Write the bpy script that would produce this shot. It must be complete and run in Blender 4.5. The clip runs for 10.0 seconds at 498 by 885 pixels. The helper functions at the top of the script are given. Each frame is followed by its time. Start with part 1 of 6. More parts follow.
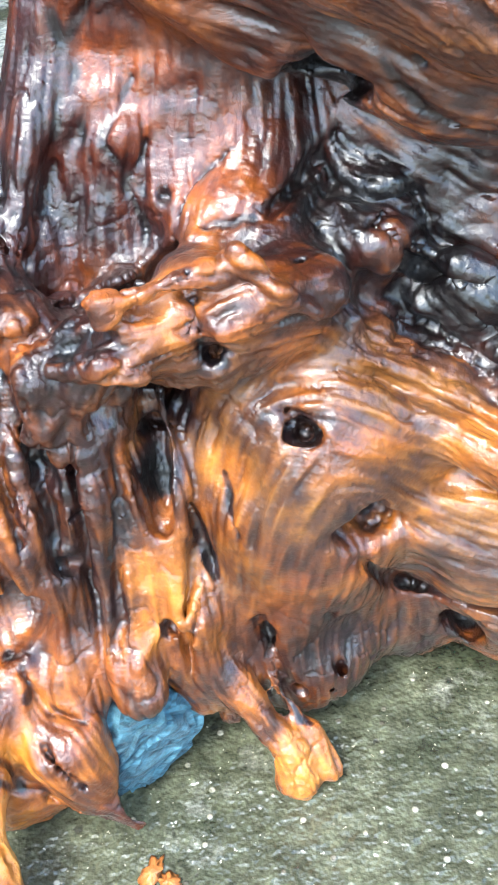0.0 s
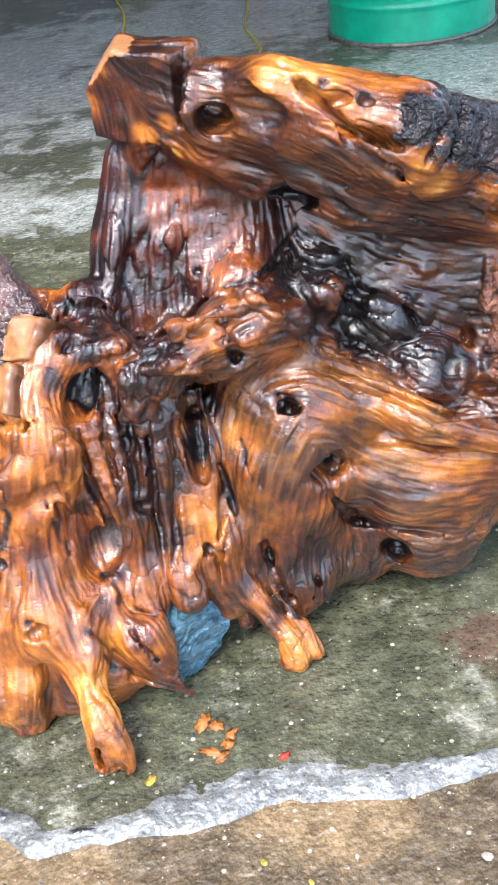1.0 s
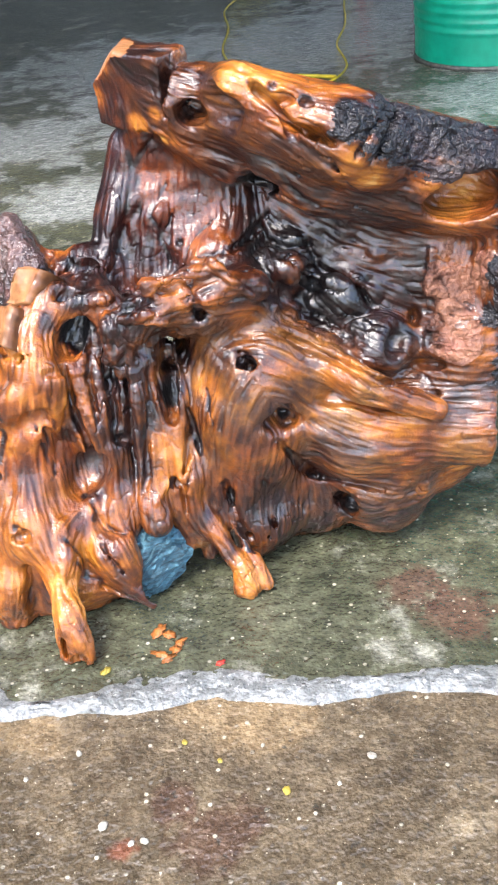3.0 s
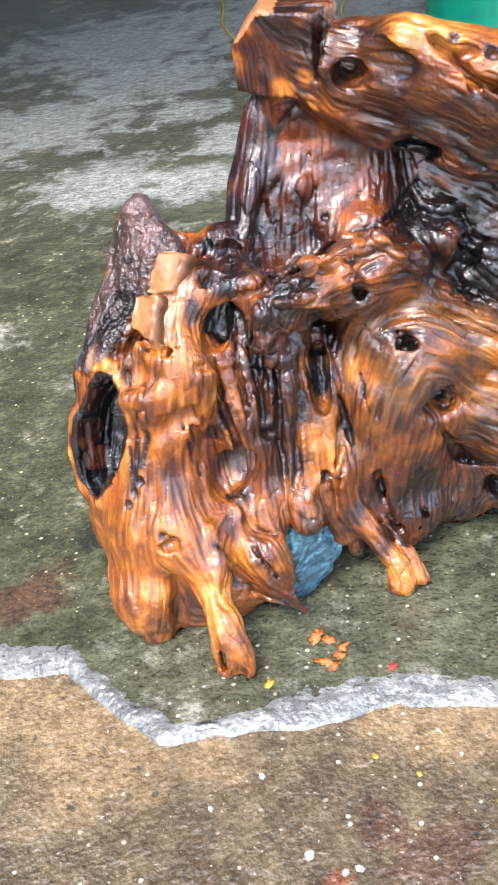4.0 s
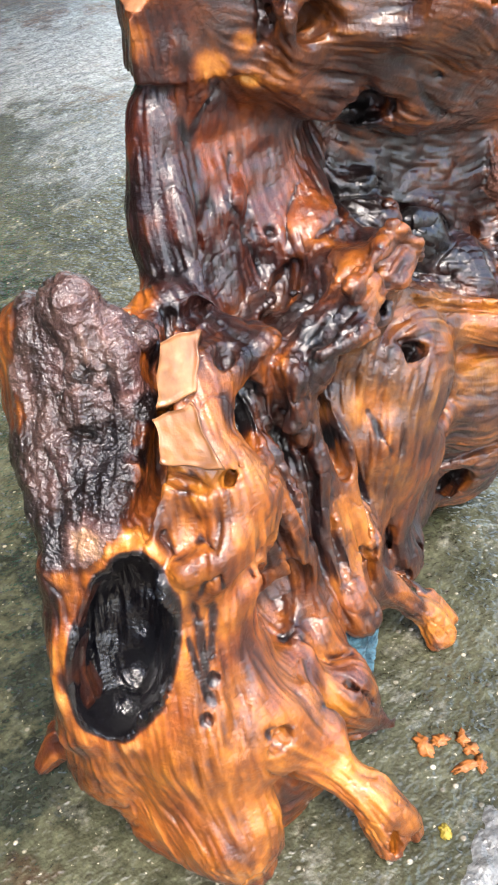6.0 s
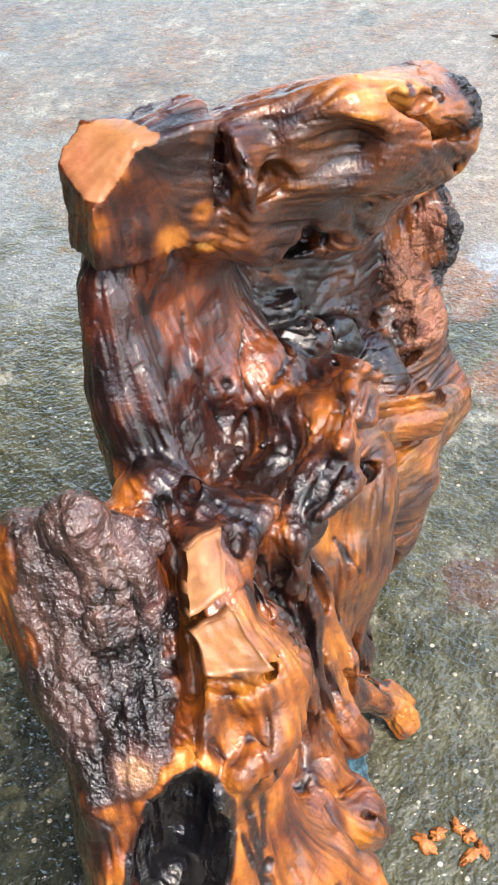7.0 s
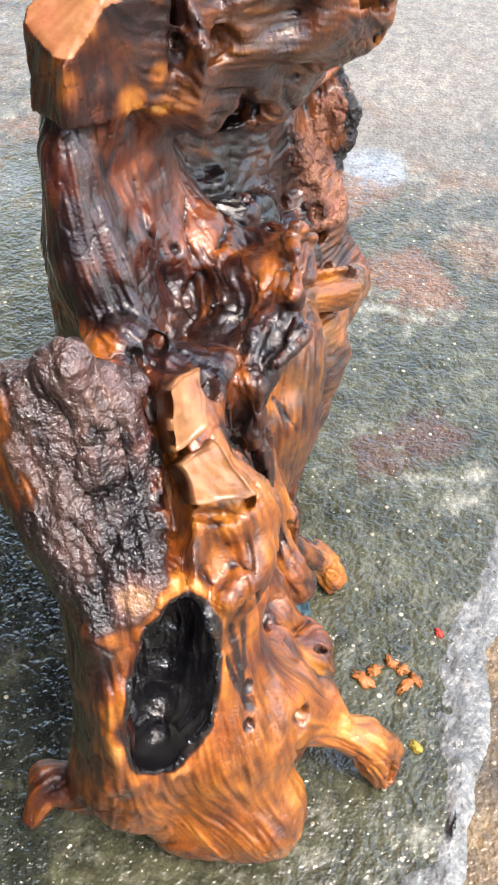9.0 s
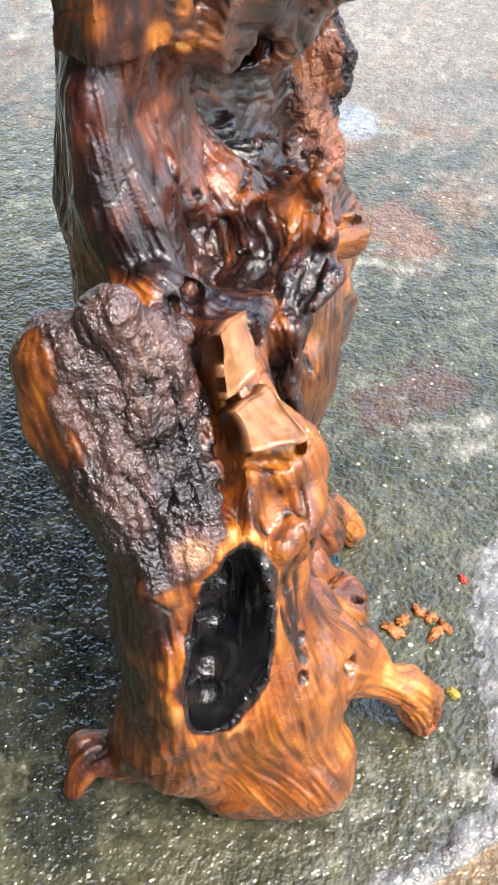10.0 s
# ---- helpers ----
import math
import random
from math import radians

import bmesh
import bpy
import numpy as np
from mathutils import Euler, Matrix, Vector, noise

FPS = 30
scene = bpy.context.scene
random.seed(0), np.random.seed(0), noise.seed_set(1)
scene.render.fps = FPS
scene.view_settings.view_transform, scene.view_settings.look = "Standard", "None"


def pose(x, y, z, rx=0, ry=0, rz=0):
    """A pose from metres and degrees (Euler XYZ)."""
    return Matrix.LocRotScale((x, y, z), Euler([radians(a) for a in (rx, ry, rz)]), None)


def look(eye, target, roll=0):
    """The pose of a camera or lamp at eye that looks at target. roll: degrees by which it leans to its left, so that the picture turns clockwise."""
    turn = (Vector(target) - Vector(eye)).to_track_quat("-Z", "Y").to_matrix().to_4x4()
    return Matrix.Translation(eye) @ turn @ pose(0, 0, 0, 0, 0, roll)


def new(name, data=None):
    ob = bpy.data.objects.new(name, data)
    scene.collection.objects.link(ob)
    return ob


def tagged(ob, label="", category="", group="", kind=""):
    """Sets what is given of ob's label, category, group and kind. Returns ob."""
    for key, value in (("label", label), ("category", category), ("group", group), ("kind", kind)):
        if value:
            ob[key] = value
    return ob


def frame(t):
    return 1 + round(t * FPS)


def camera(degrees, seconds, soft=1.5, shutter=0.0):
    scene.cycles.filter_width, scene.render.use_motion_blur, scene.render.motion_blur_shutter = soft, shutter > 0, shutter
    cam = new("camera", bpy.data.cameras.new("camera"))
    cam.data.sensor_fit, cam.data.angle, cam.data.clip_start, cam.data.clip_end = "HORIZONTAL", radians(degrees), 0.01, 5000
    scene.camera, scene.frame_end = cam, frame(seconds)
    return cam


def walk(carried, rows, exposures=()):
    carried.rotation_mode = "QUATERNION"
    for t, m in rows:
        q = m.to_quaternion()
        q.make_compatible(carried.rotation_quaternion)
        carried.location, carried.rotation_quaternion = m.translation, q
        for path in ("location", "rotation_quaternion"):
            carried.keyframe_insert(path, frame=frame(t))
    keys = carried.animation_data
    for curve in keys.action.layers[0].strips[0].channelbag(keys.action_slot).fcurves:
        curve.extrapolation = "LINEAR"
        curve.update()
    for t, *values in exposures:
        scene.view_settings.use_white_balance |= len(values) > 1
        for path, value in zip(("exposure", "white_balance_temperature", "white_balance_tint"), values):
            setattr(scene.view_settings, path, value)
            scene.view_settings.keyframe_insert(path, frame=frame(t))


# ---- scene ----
cam = camera(25.6, 10.0, 2.0)
PATH = [
    (0, (0.128, 0.164, 0.85), (-0.152, 1.654, -0.454), -7.8),
    (0.5, (0.137, -0.116, 0.973), (-0.118, 1.474, -0.214), -6.8),
    (1, (0.092, -0.325, 1.026), (-0.04, 1.332, -0.087), -7.7),
    (1.5, (0.183, -0.444, 1.049), (0.033, 1.231, -0.033), -3.9),
    (2, (0.312, -0.532, 1.058), (0.082, 1.15, -0.001), -4.4),
    (2.2, (0.321, -0.539, 1.06), (0.063, 1.143, 0.01), -5.0),
    (3.5, (0.237, -0.534, 1.04), (-0.102, 1.111, -0.047), -6.8),
    (4, (0.033, -0.468, 1.028), (-0.226, 1.181, -0.073), -8.6),
    (4.5, (-0.128, -0.369, 1.004), (-0.226, 1.275, -0.13), -10.2),
    (5, (-0.29, -0.2, 0.988), (-0.148, 1.424, -0.171), -11.6),
    (5.2, (-0.355, -0.145, 0.98), (-0.066, 1.448, -0.195), -11.3),
    (6.3, (-0.637, 0.247, 0.949), (0.456, 1.389, -0.277), -5.8),
    (6.5, (-0.628, 0.329, 1.005), (0.531, 1.381, -0.239), -5.3),
    (7, (-0.648, 0.355, 1.082), (0.575, 1.266, -0.212), -5.4),
    (7.5, (-0.734, 0.362, 1.091), (0.543, 1.175, -0.216), -4.3),
    (8, (-0.762, 0.38, 1.081), (0.546, 1.106, -0.246), -2.9),
    (8.5, (-0.774, 0.398, 1.07), (0.54, 1.063, -0.283), -1.8),
    (9, (-0.795, 0.403, 1.064), (0.523, 1.018, -0.308), -1.0),
    (9.5, (-0.819, 0.421, 1.056), (0.506, 0.977, -0.335), -0.9),
    (10, (-0.828, 0.488, 1.029), (0.506, 0.987, -0.375), -0.9),
]
walk(cam, [(t, look(eye, target, roll)) for t, eye, target, roll in PATH],
     ((0.0, 1.85, 5900, 0), (0.5, 1.48, 6100, 6), (1.0, 1.43, 6250, 9), (5.0, 1.42, 6500, 10), (7.0, 1.15, 7050, 11), (10.0, 1.17, 7050, 11)))

# ---- world and light: bright overcast yard ----
world = bpy.data.worlds.new("sky")
scene.world = world
world.use_nodes = True
wn, wl = world.node_tree.nodes, world.node_tree.links
sky = wn.new("ShaderNodeTexSky")
sky.sky_type, sky.sun_disc = "NISHITA", False
sky.sun_elevation, sky.sun_rotation = radians(57), radians(202)
sky.dust_density, sky.air_density = 2.5, 1.0
wn["Background"].inputs["Strength"].default_value = 0.34
wl.new(sky.outputs[0], wn["Background"].inputs["Color"])
sun = new("sun", bpy.data.lights.new("sun", "SUN"))
sun.data.energy, sun.data.angle, sun.data.color = 1.55, radians(17), (1.0, 0.97, 0.93)
sun.matrix_world = look((-1.2, -3, 5), (0, 0, 0))


# ---- materials ----
def material(name):
    m = bpy.data.materials.new(name)
    m.use_nodes = True
    return m, m.node_tree.nodes, m.node_tree.links, m.node_tree.nodes["Principled BSDF"]


def noise_node(n, l, scale, detail=6, rough=0.6, vec=None, stretch=None):
    """Noise on the object's metres; stretch scales the axes."""
    t = n.new("ShaderNodeTexNoise")
    t.inputs["Scale"].default_value, t.inputs["Detail"].default_value, t.inputs["Roughness"].default_value = scale, detail, rough
    if vec is None:
        vec = n.new("ShaderNodeNewGeometry").outputs["Position"]
    if stretch:
        mp = n.new("ShaderNodeMapping")
        mp.inputs["Scale"].default_value = stretch
        l.new(vec, mp.inputs["Vector"])
        vec = mp.outputs[0]
    l.new(vec, t.inputs["Vector"])
    return t.outputs["Fac"]


def ramp(n, l, fac, *stops):
    """stops: (position, colour or grey)."""
    r = n.new("ShaderNodeValToRGB")
    e = r.color_ramp.elements
    while len(e) < len(stops):
        e.new(0.5)
    for el, (p, c) in zip(e, stops):
        el.position = p
        el.color = (c, c, c, 1) if isinstance(c, (int, float)) else (*c, 1)
    l.new(fac, r.inputs[0])
    return r.outputs[0]


def mix(n, l, fac, a, b, kind="MIX"):
    m = n.new("ShaderNodeMix")
    m.data_type, m.blend_type = "RGBA", kind
    for sock, v in ((m.inputs[0], fac), (m.inputs[6], a), (m.inputs[7], b)):
        if isinstance(v, (int, float)):
            sock.default_value = v if sock == m.inputs[0] else (v, v, v, 1)
        elif isinstance(v, tuple):
            sock.default_value = (*v, 1)
        else:
            l.new(v, sock)
    return m.outputs[2]


def calc(n, l, op, a, b=0.0, c=0.0):
    m = n.new("ShaderNodeMath")
    m.operation = op
    for sock, v in zip(m.inputs, (a, b, c)):
        if isinstance(v, (int, float)):
            sock.default_value = v
        else:
            l.new(v, sock)
    return m.outputs[0]


def bump(n, l, p, height, dist, strength=1.0):
    b = n.new("ShaderNodeBump")
    b.inputs["Distance"].default_value, b.inputs["Strength"].default_value = dist, strength
    l.new(height, b.inputs["Height"])
    l.new(b.outputs[0], p.inputs["Normal"])


def attr(n, name):
    a = n.new("ShaderNodeAttribute")
    a.attribute_name = name
    return a.outputs["Fac"]


def wood_material(name, stops, rough=(0.18, 0.42), coat=0.5, fine=0.0004, lines=1.0, pits=0.0):
    """Varnished wood: tone and streaks come with the carving; growth lines follow the streaks, blotches come from noise."""
    m, n, l, p = material(name)
    tone, grain, figure, fold, hue = attr(n, "tone"), attr(n, "grain"), attr(n, "figure"), attr(n, "fold"), attr(n, "hue")
    blotch = noise_node(n, l, 22, 4, 0.6)
    line = n.new("ShaderNodeTexNoise")
    line.noise_dimensions = "1D"
    line.inputs["Scale"].default_value, line.inputs["Detail"].default_value, line.inputs["Roughness"].default_value = 1.0, 6, 0.65
    w = calc(n, l, "MULTIPLY_ADD", fold, 6.0, calc(n, l, "MULTIPLY_ADD", figure, 2.2, calc(n, l, "MULTIPLY", blotch, 8.0)))
    l.new(w, line.inputs["W"])
    line = calc(n, l, "SUBTRACT", line.outputs["Fac"], 0.5)
    f = calc(n, l, "MULTIPLY_ADD", calc(n, l, "SUBTRACT", blotch, 0.5), 0.6, tone)
    f = calc(n, l, "MULTIPLY_ADD", calc(n, l, "SUBTRACT", noise_node(n, l, 85, 5, 0.65), 0.5), 0.34, f)
    f = calc(n, l, "MULTIPLY_ADD", figure, 0.024, f)
    f = calc(n, l, "MULTIPLY_ADD", grain, 0.040, f)
    f = calc(n, l, "MULTIPLY_ADD", line, 0.06 * lines, f)
    col = ramp(n, l, f, *stops)
    red = calc(n, l, "MULTIPLY_ADD", calc(n, l, "SUBTRACT", noise_node(n, l, 26, 5, 0.6), 0.5), 1.2, hue)
    col = mix(n, l, ramp(n, l, red, (0.1, 0.0), (0.9, 0.9)), col, (0.95, 0.62, 0.85), "MULTIPLY")
    dull = calc(n, l, "MULTIPLY", calc(n, l, "MULTIPLY_ADD", calc(n, l, "SUBTRACT", blotch, 0.5), 0.4, hue), -2.2)
    dull = ramp(n, l, dull, (0.0, 0.0), (1.0, 1.0))
    col = mix(n, l, dull, col, mix(n, l, 1.0, col, (0.72, 0.98, 1.75), "MULTIPLY"))
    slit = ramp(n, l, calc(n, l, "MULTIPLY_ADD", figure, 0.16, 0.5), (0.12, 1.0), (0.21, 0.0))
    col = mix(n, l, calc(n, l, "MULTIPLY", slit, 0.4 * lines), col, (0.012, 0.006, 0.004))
    l.new(col, p.inputs["Base Color"])
    r = ramp(n, l, noise_node(n, l, 18, 5, 0.65), (0.3, rough[0]), (0.72, rough[1]))
    l.new(r, p.inputs["Roughness"])
    p.inputs["Specular IOR Level"].default_value = 0.22
    p.inputs["Coat Weight"].default_value, p.inputs["Coat Roughness"].default_value = coat, 0.11
    p.inputs["Coat IOR"].default_value = 1.5
    h = calc(n, l, "MULTIPLY_ADD", grain, 0.45, calc(n, l, "MULTIPLY", figure, 0.5))
    h = calc(n, l, "MULTIPLY_ADD", line, 0.8 * lines, h)
    h = calc(n, l, "MULTIPLY_ADD", noise_node(n, l, 210, 3, 0.6), 1.6, h)
    if pits:
        h = calc(n, l, "MULTIPLY_ADD", noise_node(n, l, 120, 2, 0.55), 7 * pits, h)
    bump(n, l, p, h, fine, 1.0)
    b = n.new("ShaderNodeBump")
    b.inputs["Distance"].default_value = (1.2 if pits else 0.5) * fine
    l.new(h, b.inputs["Height"])
    l.new(b.outputs[0], p.inputs["Coat Normal"])
    return m


WOOD = wood_material("varnished_wood", [(0.08, (0.0016, 0.001, 0.001)), (0.25, (0.006, 0.002, 0.0016)), (0.42, (0.024, 0.0065, 0.0036)), (0.58, (0.085, 0.023, 0.005)),
                                        (0.74, (0.225, 0.066, 0.008)), (0.90, (0.38, 0.138, 0.017)), (1.0, (0.50, 0.23, 0.055))], (0.3, 0.5), 0.9, 0.0006)
BARK = wood_material("rough_bark", [(0.15, (0.006, 0.004, 0.004)), (0.4, (0.026, 0.015, 0.012)), (0.65, (0.075, 0.042, 0.034)), (0.85, (0.17, 0.10, 0.075)), (1.0, (0.3, 0.17, 0.09))], (0.25, 0.5), 1.0, 0.0009, 0.5, 0.8)
CHAR = wood_material("charred_wood", [(0.2, (0.003, 0.003, 0.004)), (0.6, (0.014, 0.013, 0.014)), (0.85, (0.05, 0.04, 0.038)), (1.0, (0.2, 0.1, 0.05))], (0.25, 0.55), 0.3, 0.0012, 0.3, 1.0)
TAR = wood_material("tarred_hollow", [(0.1, (0.002, 0.002, 0.003)), (0.7, (0.004, 0.003, 0.004)), (0.95, (0.015, 0.007, 0.005)), (1.0, (0.10, 0.04, 0.015))], (0.08, 0.2), 1.0, 0.0006, 0.4, 0.3)
FLAKY = wood_material("flaky_bark", [(0.15, (0.03, 0.012, 0.008)), (0.4, (0.09, 0.036, 0.022)), (0.65, (0.22, 0.10, 0.06)), (1.0, (0.42, 0.23, 0.13))], (0.35, 0.6), 0.1, 0.0008, 0.5, 1.0)
SAWN = wood_material("sawn_wood", [(0.1, (0.05, 0.018, 0.008)), (0.5, (0.17, 0.072, 0.026)), (0.8, (0.33, 0.155, 0.06)), (1.0, (0.44, 0.24, 0.11))], (0.25, 0.45), 0.4, 0.0003, 0.4)


# ---- carving: a solid made of blended rods, lumps and hollows, turned into a mesh ----
STEP = 0.0038
LOW, HIGH = np.array([-0.56, 0.47, -0.024]), np.array([0.50, 1.07, 0.85])
SHAPE = np.ceil((HIGH - LOW) / STEP).astype(int) + 1
AXIS = [(LOW[i] + STEP * np.arange(SHAPE[i])).astype(np.float32) for i in range(3)]
FIELD = np.full(SHAPE, 0.3, np.float32)
FIBRES = []
# narrow cuts whose inside gets rot and shade painted into its tone
ROT_SHADE = []


def window(lo, hi):
    lo = np.clip(np.floor((np.array(lo) - LOW) / STEP).astype(int), 0, SHAPE - 2)
    hi = np.clip(np.ceil((np.array(hi) - LOW) / STEP).astype(int) + 1, lo + 1, SHAPE)
    sl = tuple(slice(a, b) for a, b in zip(lo, hi))
    return sl, [AXIS[0][sl[0]][:, None, None], AXIS[1][sl[1]][None, :, None], AXIS[2][sl[2]][None, None, :]]


def blend(sl, d, k, cut):
    f = FIELD[sl]
    if cut:
        d = -d
        h = np.clip(0.5 + 0.5 * (d - f) / k, 0, 1)
        FIELD[sl] = f + (d - f) * h + k * h * (1 - h)
    else:
        h = np.clip(0.5 + 0.5 * (f - d) / k, 0, 1)
        FIELD[sl] = f + (d - f) * h - k * h * (1 - h)


def rod(*pts, k=0.02, cut=False, flat=None, fibre=True):
    """A rod through (x, y, z, radius) points. flat: (direction, factor), over 1 squashes it along that way, under 1 draws it out."""
    pts = np.array(pts, float)
    m = pts[:, 3].max() * (1 if not flat or flat[1] >= 1 else 1 / flat[1]) + 2 * k + 0.02
    sl, (X, Y, Z) = window(pts[:, :3].min(0) - m, pts[:, :3].max(0) + m)
    best = None
    for a, b in zip(pts[:-1], pts[1:]):
        ab = b[:3] - a[:3]
        t = np.clip(((X - a[0]) * ab[0] + (Y - a[1]) * ab[1] + (Z - a[2]) * ab[2]) / (ab @ ab), 0, 1)
        q = [X - a[0] - t * ab[0], Y - a[1] - t * ab[1], Z - a[2] - t * ab[2]]
        if flat:
            u = np.array(flat[0], float)
            u /= np.linalg.norm(u)
            along = (q[0] * u[0] + q[1] * u[1] + q[2] * u[2]) * (flat[1] - 1)
            q = [q[i] + along * u[i] for i in range(3)]
        d = np.sqrt(q[0] ** 2 + q[1] ** 2 + q[2] ** 2) - (a[3] + t * (b[3] - a[3]))
        best = d if best is None else np.minimum(best, d)
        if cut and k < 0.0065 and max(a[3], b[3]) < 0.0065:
            ROT_SHADE.append((a, b))
        if fibre and not cut:
            FIBRES.append((a[:3], b[:3], a[3], b[3]))
    blend(sl, best, k, cut)


def lump(centre, radii, turn=(0, 0, 0), k=0.02, cut=False, along=None):
    """An ellipsoid, turned by Euler degrees. along: the way its fibres run."""
    rot = np.array(Euler([radians(a) for a in turn]).to_matrix())
    m = max(radii) + 2 * k + 0.02
    sl, (X, Y, Z) = window(np.array(centre) - m, np.array(centre) + m)
    D = [X - centre[0], Y - centre[1], Z - centre[2]]
    L = [sum(rot[j, i] * D[j] for j in range(3)) for i in range(3)]
    k0 = np.sqrt(sum((L[i] / radii[i]) ** 2 for i in range(3)))
    k1 = np.sqrt(sum((L[i] / radii[i] ** 2) ** 2 for i in range(3))) + 1e-6
    blend(sl, k0 * (k0 - 1) / k1, k, cut)
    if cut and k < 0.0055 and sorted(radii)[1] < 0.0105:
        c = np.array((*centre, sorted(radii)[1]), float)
        ROT_SHADE.append((c, c))
    if along:
        c, u = np.array(centre, float), np.array(along, float)
        u *= max(radii) * 0.8 / np.linalg.norm(u)
        FIBRES.append((c - u, c + u, min(radii), min(radii)))


def block(centre, half, turn=(0, 0, 0), edge=0.006, k=0.008, cut=False):
    """A block with rounded edges."""
    rot = np.array(Euler([radians(a) for a in turn]).to_matrix())
    m = float(np.linalg.norm(half)) + 2 * k + 0.02
    sl, (X, Y, Z) = window(np.array(centre) - m, np.array(centre) + m)
    D = [X - centre[0], Y - centre[1], Z - centre[2]]
    Q = [np.abs(sum(rot[j, i] * D[j] for j in range(3))) - (half[i] - edge) for i in range(3)]
    out = np.sqrt(sum(np.maximum(q, 0) ** 2 for q in Q)) + np.minimum(np.maximum(np.maximum(Q[0], Q[1]), Q[2]), 0) - edge
    blend(sl, out, k, cut)


def swell(centre, amount, radius=0.03):
    """Raises the surface softly round a place, or lowers it where the amount is negative."""
    sl, (X, Y, Z) = window(np.array(centre) - 3 * radius, np.array(centre) + 3 * radius)
    FIELD[sl] -= amount * np.exp(-((X - centre[0]) ** 2 + (Y - centre[1]) ** 2 + (Z - centre[2]) ** 2) / radius ** 2)


def guide(*pts):
    """A line along which the fibres of the surface run."""
    for a, b in zip(pts[:-1], pts[1:]):
        FIBRES.append((np.array(a), np.array(b), 0.014, 0.014))


# path of the tarred hollow
HOLLOW = [(-0.320, 0.686, 0.351, 0.016), (-0.335, 0.685, 0.330, 0.027), (-0.352, 0.685, 0.299, 0.031), (-0.364, 0.688, 0.254, 0.031), (-0.368, 0.693, 0.214, 0.022)]
# neck of the trunk and its folds
rod((-0.084, 0.8763, 0.6667, 0.0352), (-0.0557, 0.9051, 0.5816, 0.0397), (-0.0928, 0.8791, 0.4909, 0.0451), (-0.0572, 0.8936, 0.3976, 0.0583), k=0.02)
rod((0.0132, 0.9159, 0.6432, 0.0511), (-0.0067, 0.9142, 0.5514, 0.0603), (-0.0027, 0.9085, 0.4543, 0.0793), (0.0224, 0.8803, 0.3177, 0.0901), (0.0229, 0.8107, 0.0745, 0.0883), k=0.02)
rod((-0.1091, 0.8886, 0.6179, 0.0181), (-0.1198, 0.8762, 0.5418, 0.0300), (-0.136, 0.8400, 0.4685, 0.0280), (-0.1236, 0.8464, 0.3803, 0.0420), k=0.02)
rod((0.031, 0.9181, 0.5541, 0.0409), (0.0392, 0.9001, 0.503, 0.0379), (0.0213, 0.8356, 0.4606, 0.0409), k=0.02)
lump((0.0091, 0.8511, 0.415), (0.09, 0.0779, 0.0636), k=0.03)
# back of the piece
lump((0.2149, 0.9189, 0.4154), (0.2083, 0.0643, 0.19), k=0.03, along=(1, 0, -0.1))
lump((0.2112, 0.8885, 0.1728), (0.1891, 0.0719, 0.1601), k=0.03, along=(1, 0, -0.1))
lump((-0.1481, 0.801, 0.1856), (0.171, 0.057, 0.19), k=0.03, along=(0, 0, 1))
# folded ridge below the trunk
rod((0.065, 0.778, 0.448, 0.026), (0.030, 0.752, 0.458, 0.026), (-0.005, 0.742, 0.456, 0.028), (-0.035, 0.728, 0.455, 0.027), (-0.070, 0.735, 0.438, 0.027), (-0.1156, 0.742, 0.3945, 0.03), k=0.02)
lump((-0.012, 0.80, 0.422), (0.085, 0.075, 0.042), k=0.02)
lump((0.030, 0.800, 0.405), (0.060, 0.040, 0.055), k=0.02)
# heads of the strands, where the trunk runs down into them
rod((-0.158, 0.815, 0.485, 0.018), (-0.148, 0.778, 0.455, 0.022), (-0.122, 0.752, 0.438, 0.020), (-0.112, 0.735, 0.405, 0.022), k=0.014)
rod((-0.170, 0.815, 0.475, 0.024), (-0.172, 0.762, 0.445, 0.022), (-0.180, 0.735, 0.400, 0.024), k=0.014)
# domed brow and the long arm
lump((0.0444, 0.8189, 0.2575), (0.1024, 0.1069, 0.1503), k=0.035, along=(0.2, 0, 1))
lump((0.0929, 0.8594, 0.0963), (0.1217, 0.0762, 0.1089), k=0.02, along=(0, 0, 1))
rod((0.0799, 0.8041, 0.3131, 0.072), (0.1692, 0.8592, 0.2955, 0.0674), (0.1968, 0.8106, 0.1999, 0.0737), (0.2947, 0.8366, 0.2071, 0.0691), (0.384, 0.8354, 0.2029, 0.0674), k=0.035)
lump((0.2263, 0.859, 0.1303), (0.0895, 0.0989, 0.1289), k=0.02, along=(1, 0, -0.3))
rod((0.0618, 0.8129, 0.3739, 0.0254), (0.1335, 0.7996, 0.3351, 0.0229), (0.2117, 0.7498, 0.3116, 0.0251), (0.3085, 0.7646, 0.2626, 0.0182), k=0.02)
# burl and bark in the recess
lump((0.1857, 0.9027, 0.3906), (0.0821, 0.0736, 0.065), k=0.015, along=(1, 0, -0.8))
lump((0.2271, 0.8525, 0.3265), (0.0534, 0.0714, 0.0475), k=0.012, along=(1, 0, -0.8))
lump((0.1042, 0.8812, 0.4422), (0.0429, 0.0655, 0.0467), k=0.015, along=(1, 0, -0.8))
lump((0.3171, 0.9228, 0.3982), (0.0917, 0.0600, 0.0914), k=0.04, along=(0.3, 0, 1))
lump((0.355, 0.865, 0.31), (0.07, 0.064, 0.075), k=0.04, along=(1, 0, 0))
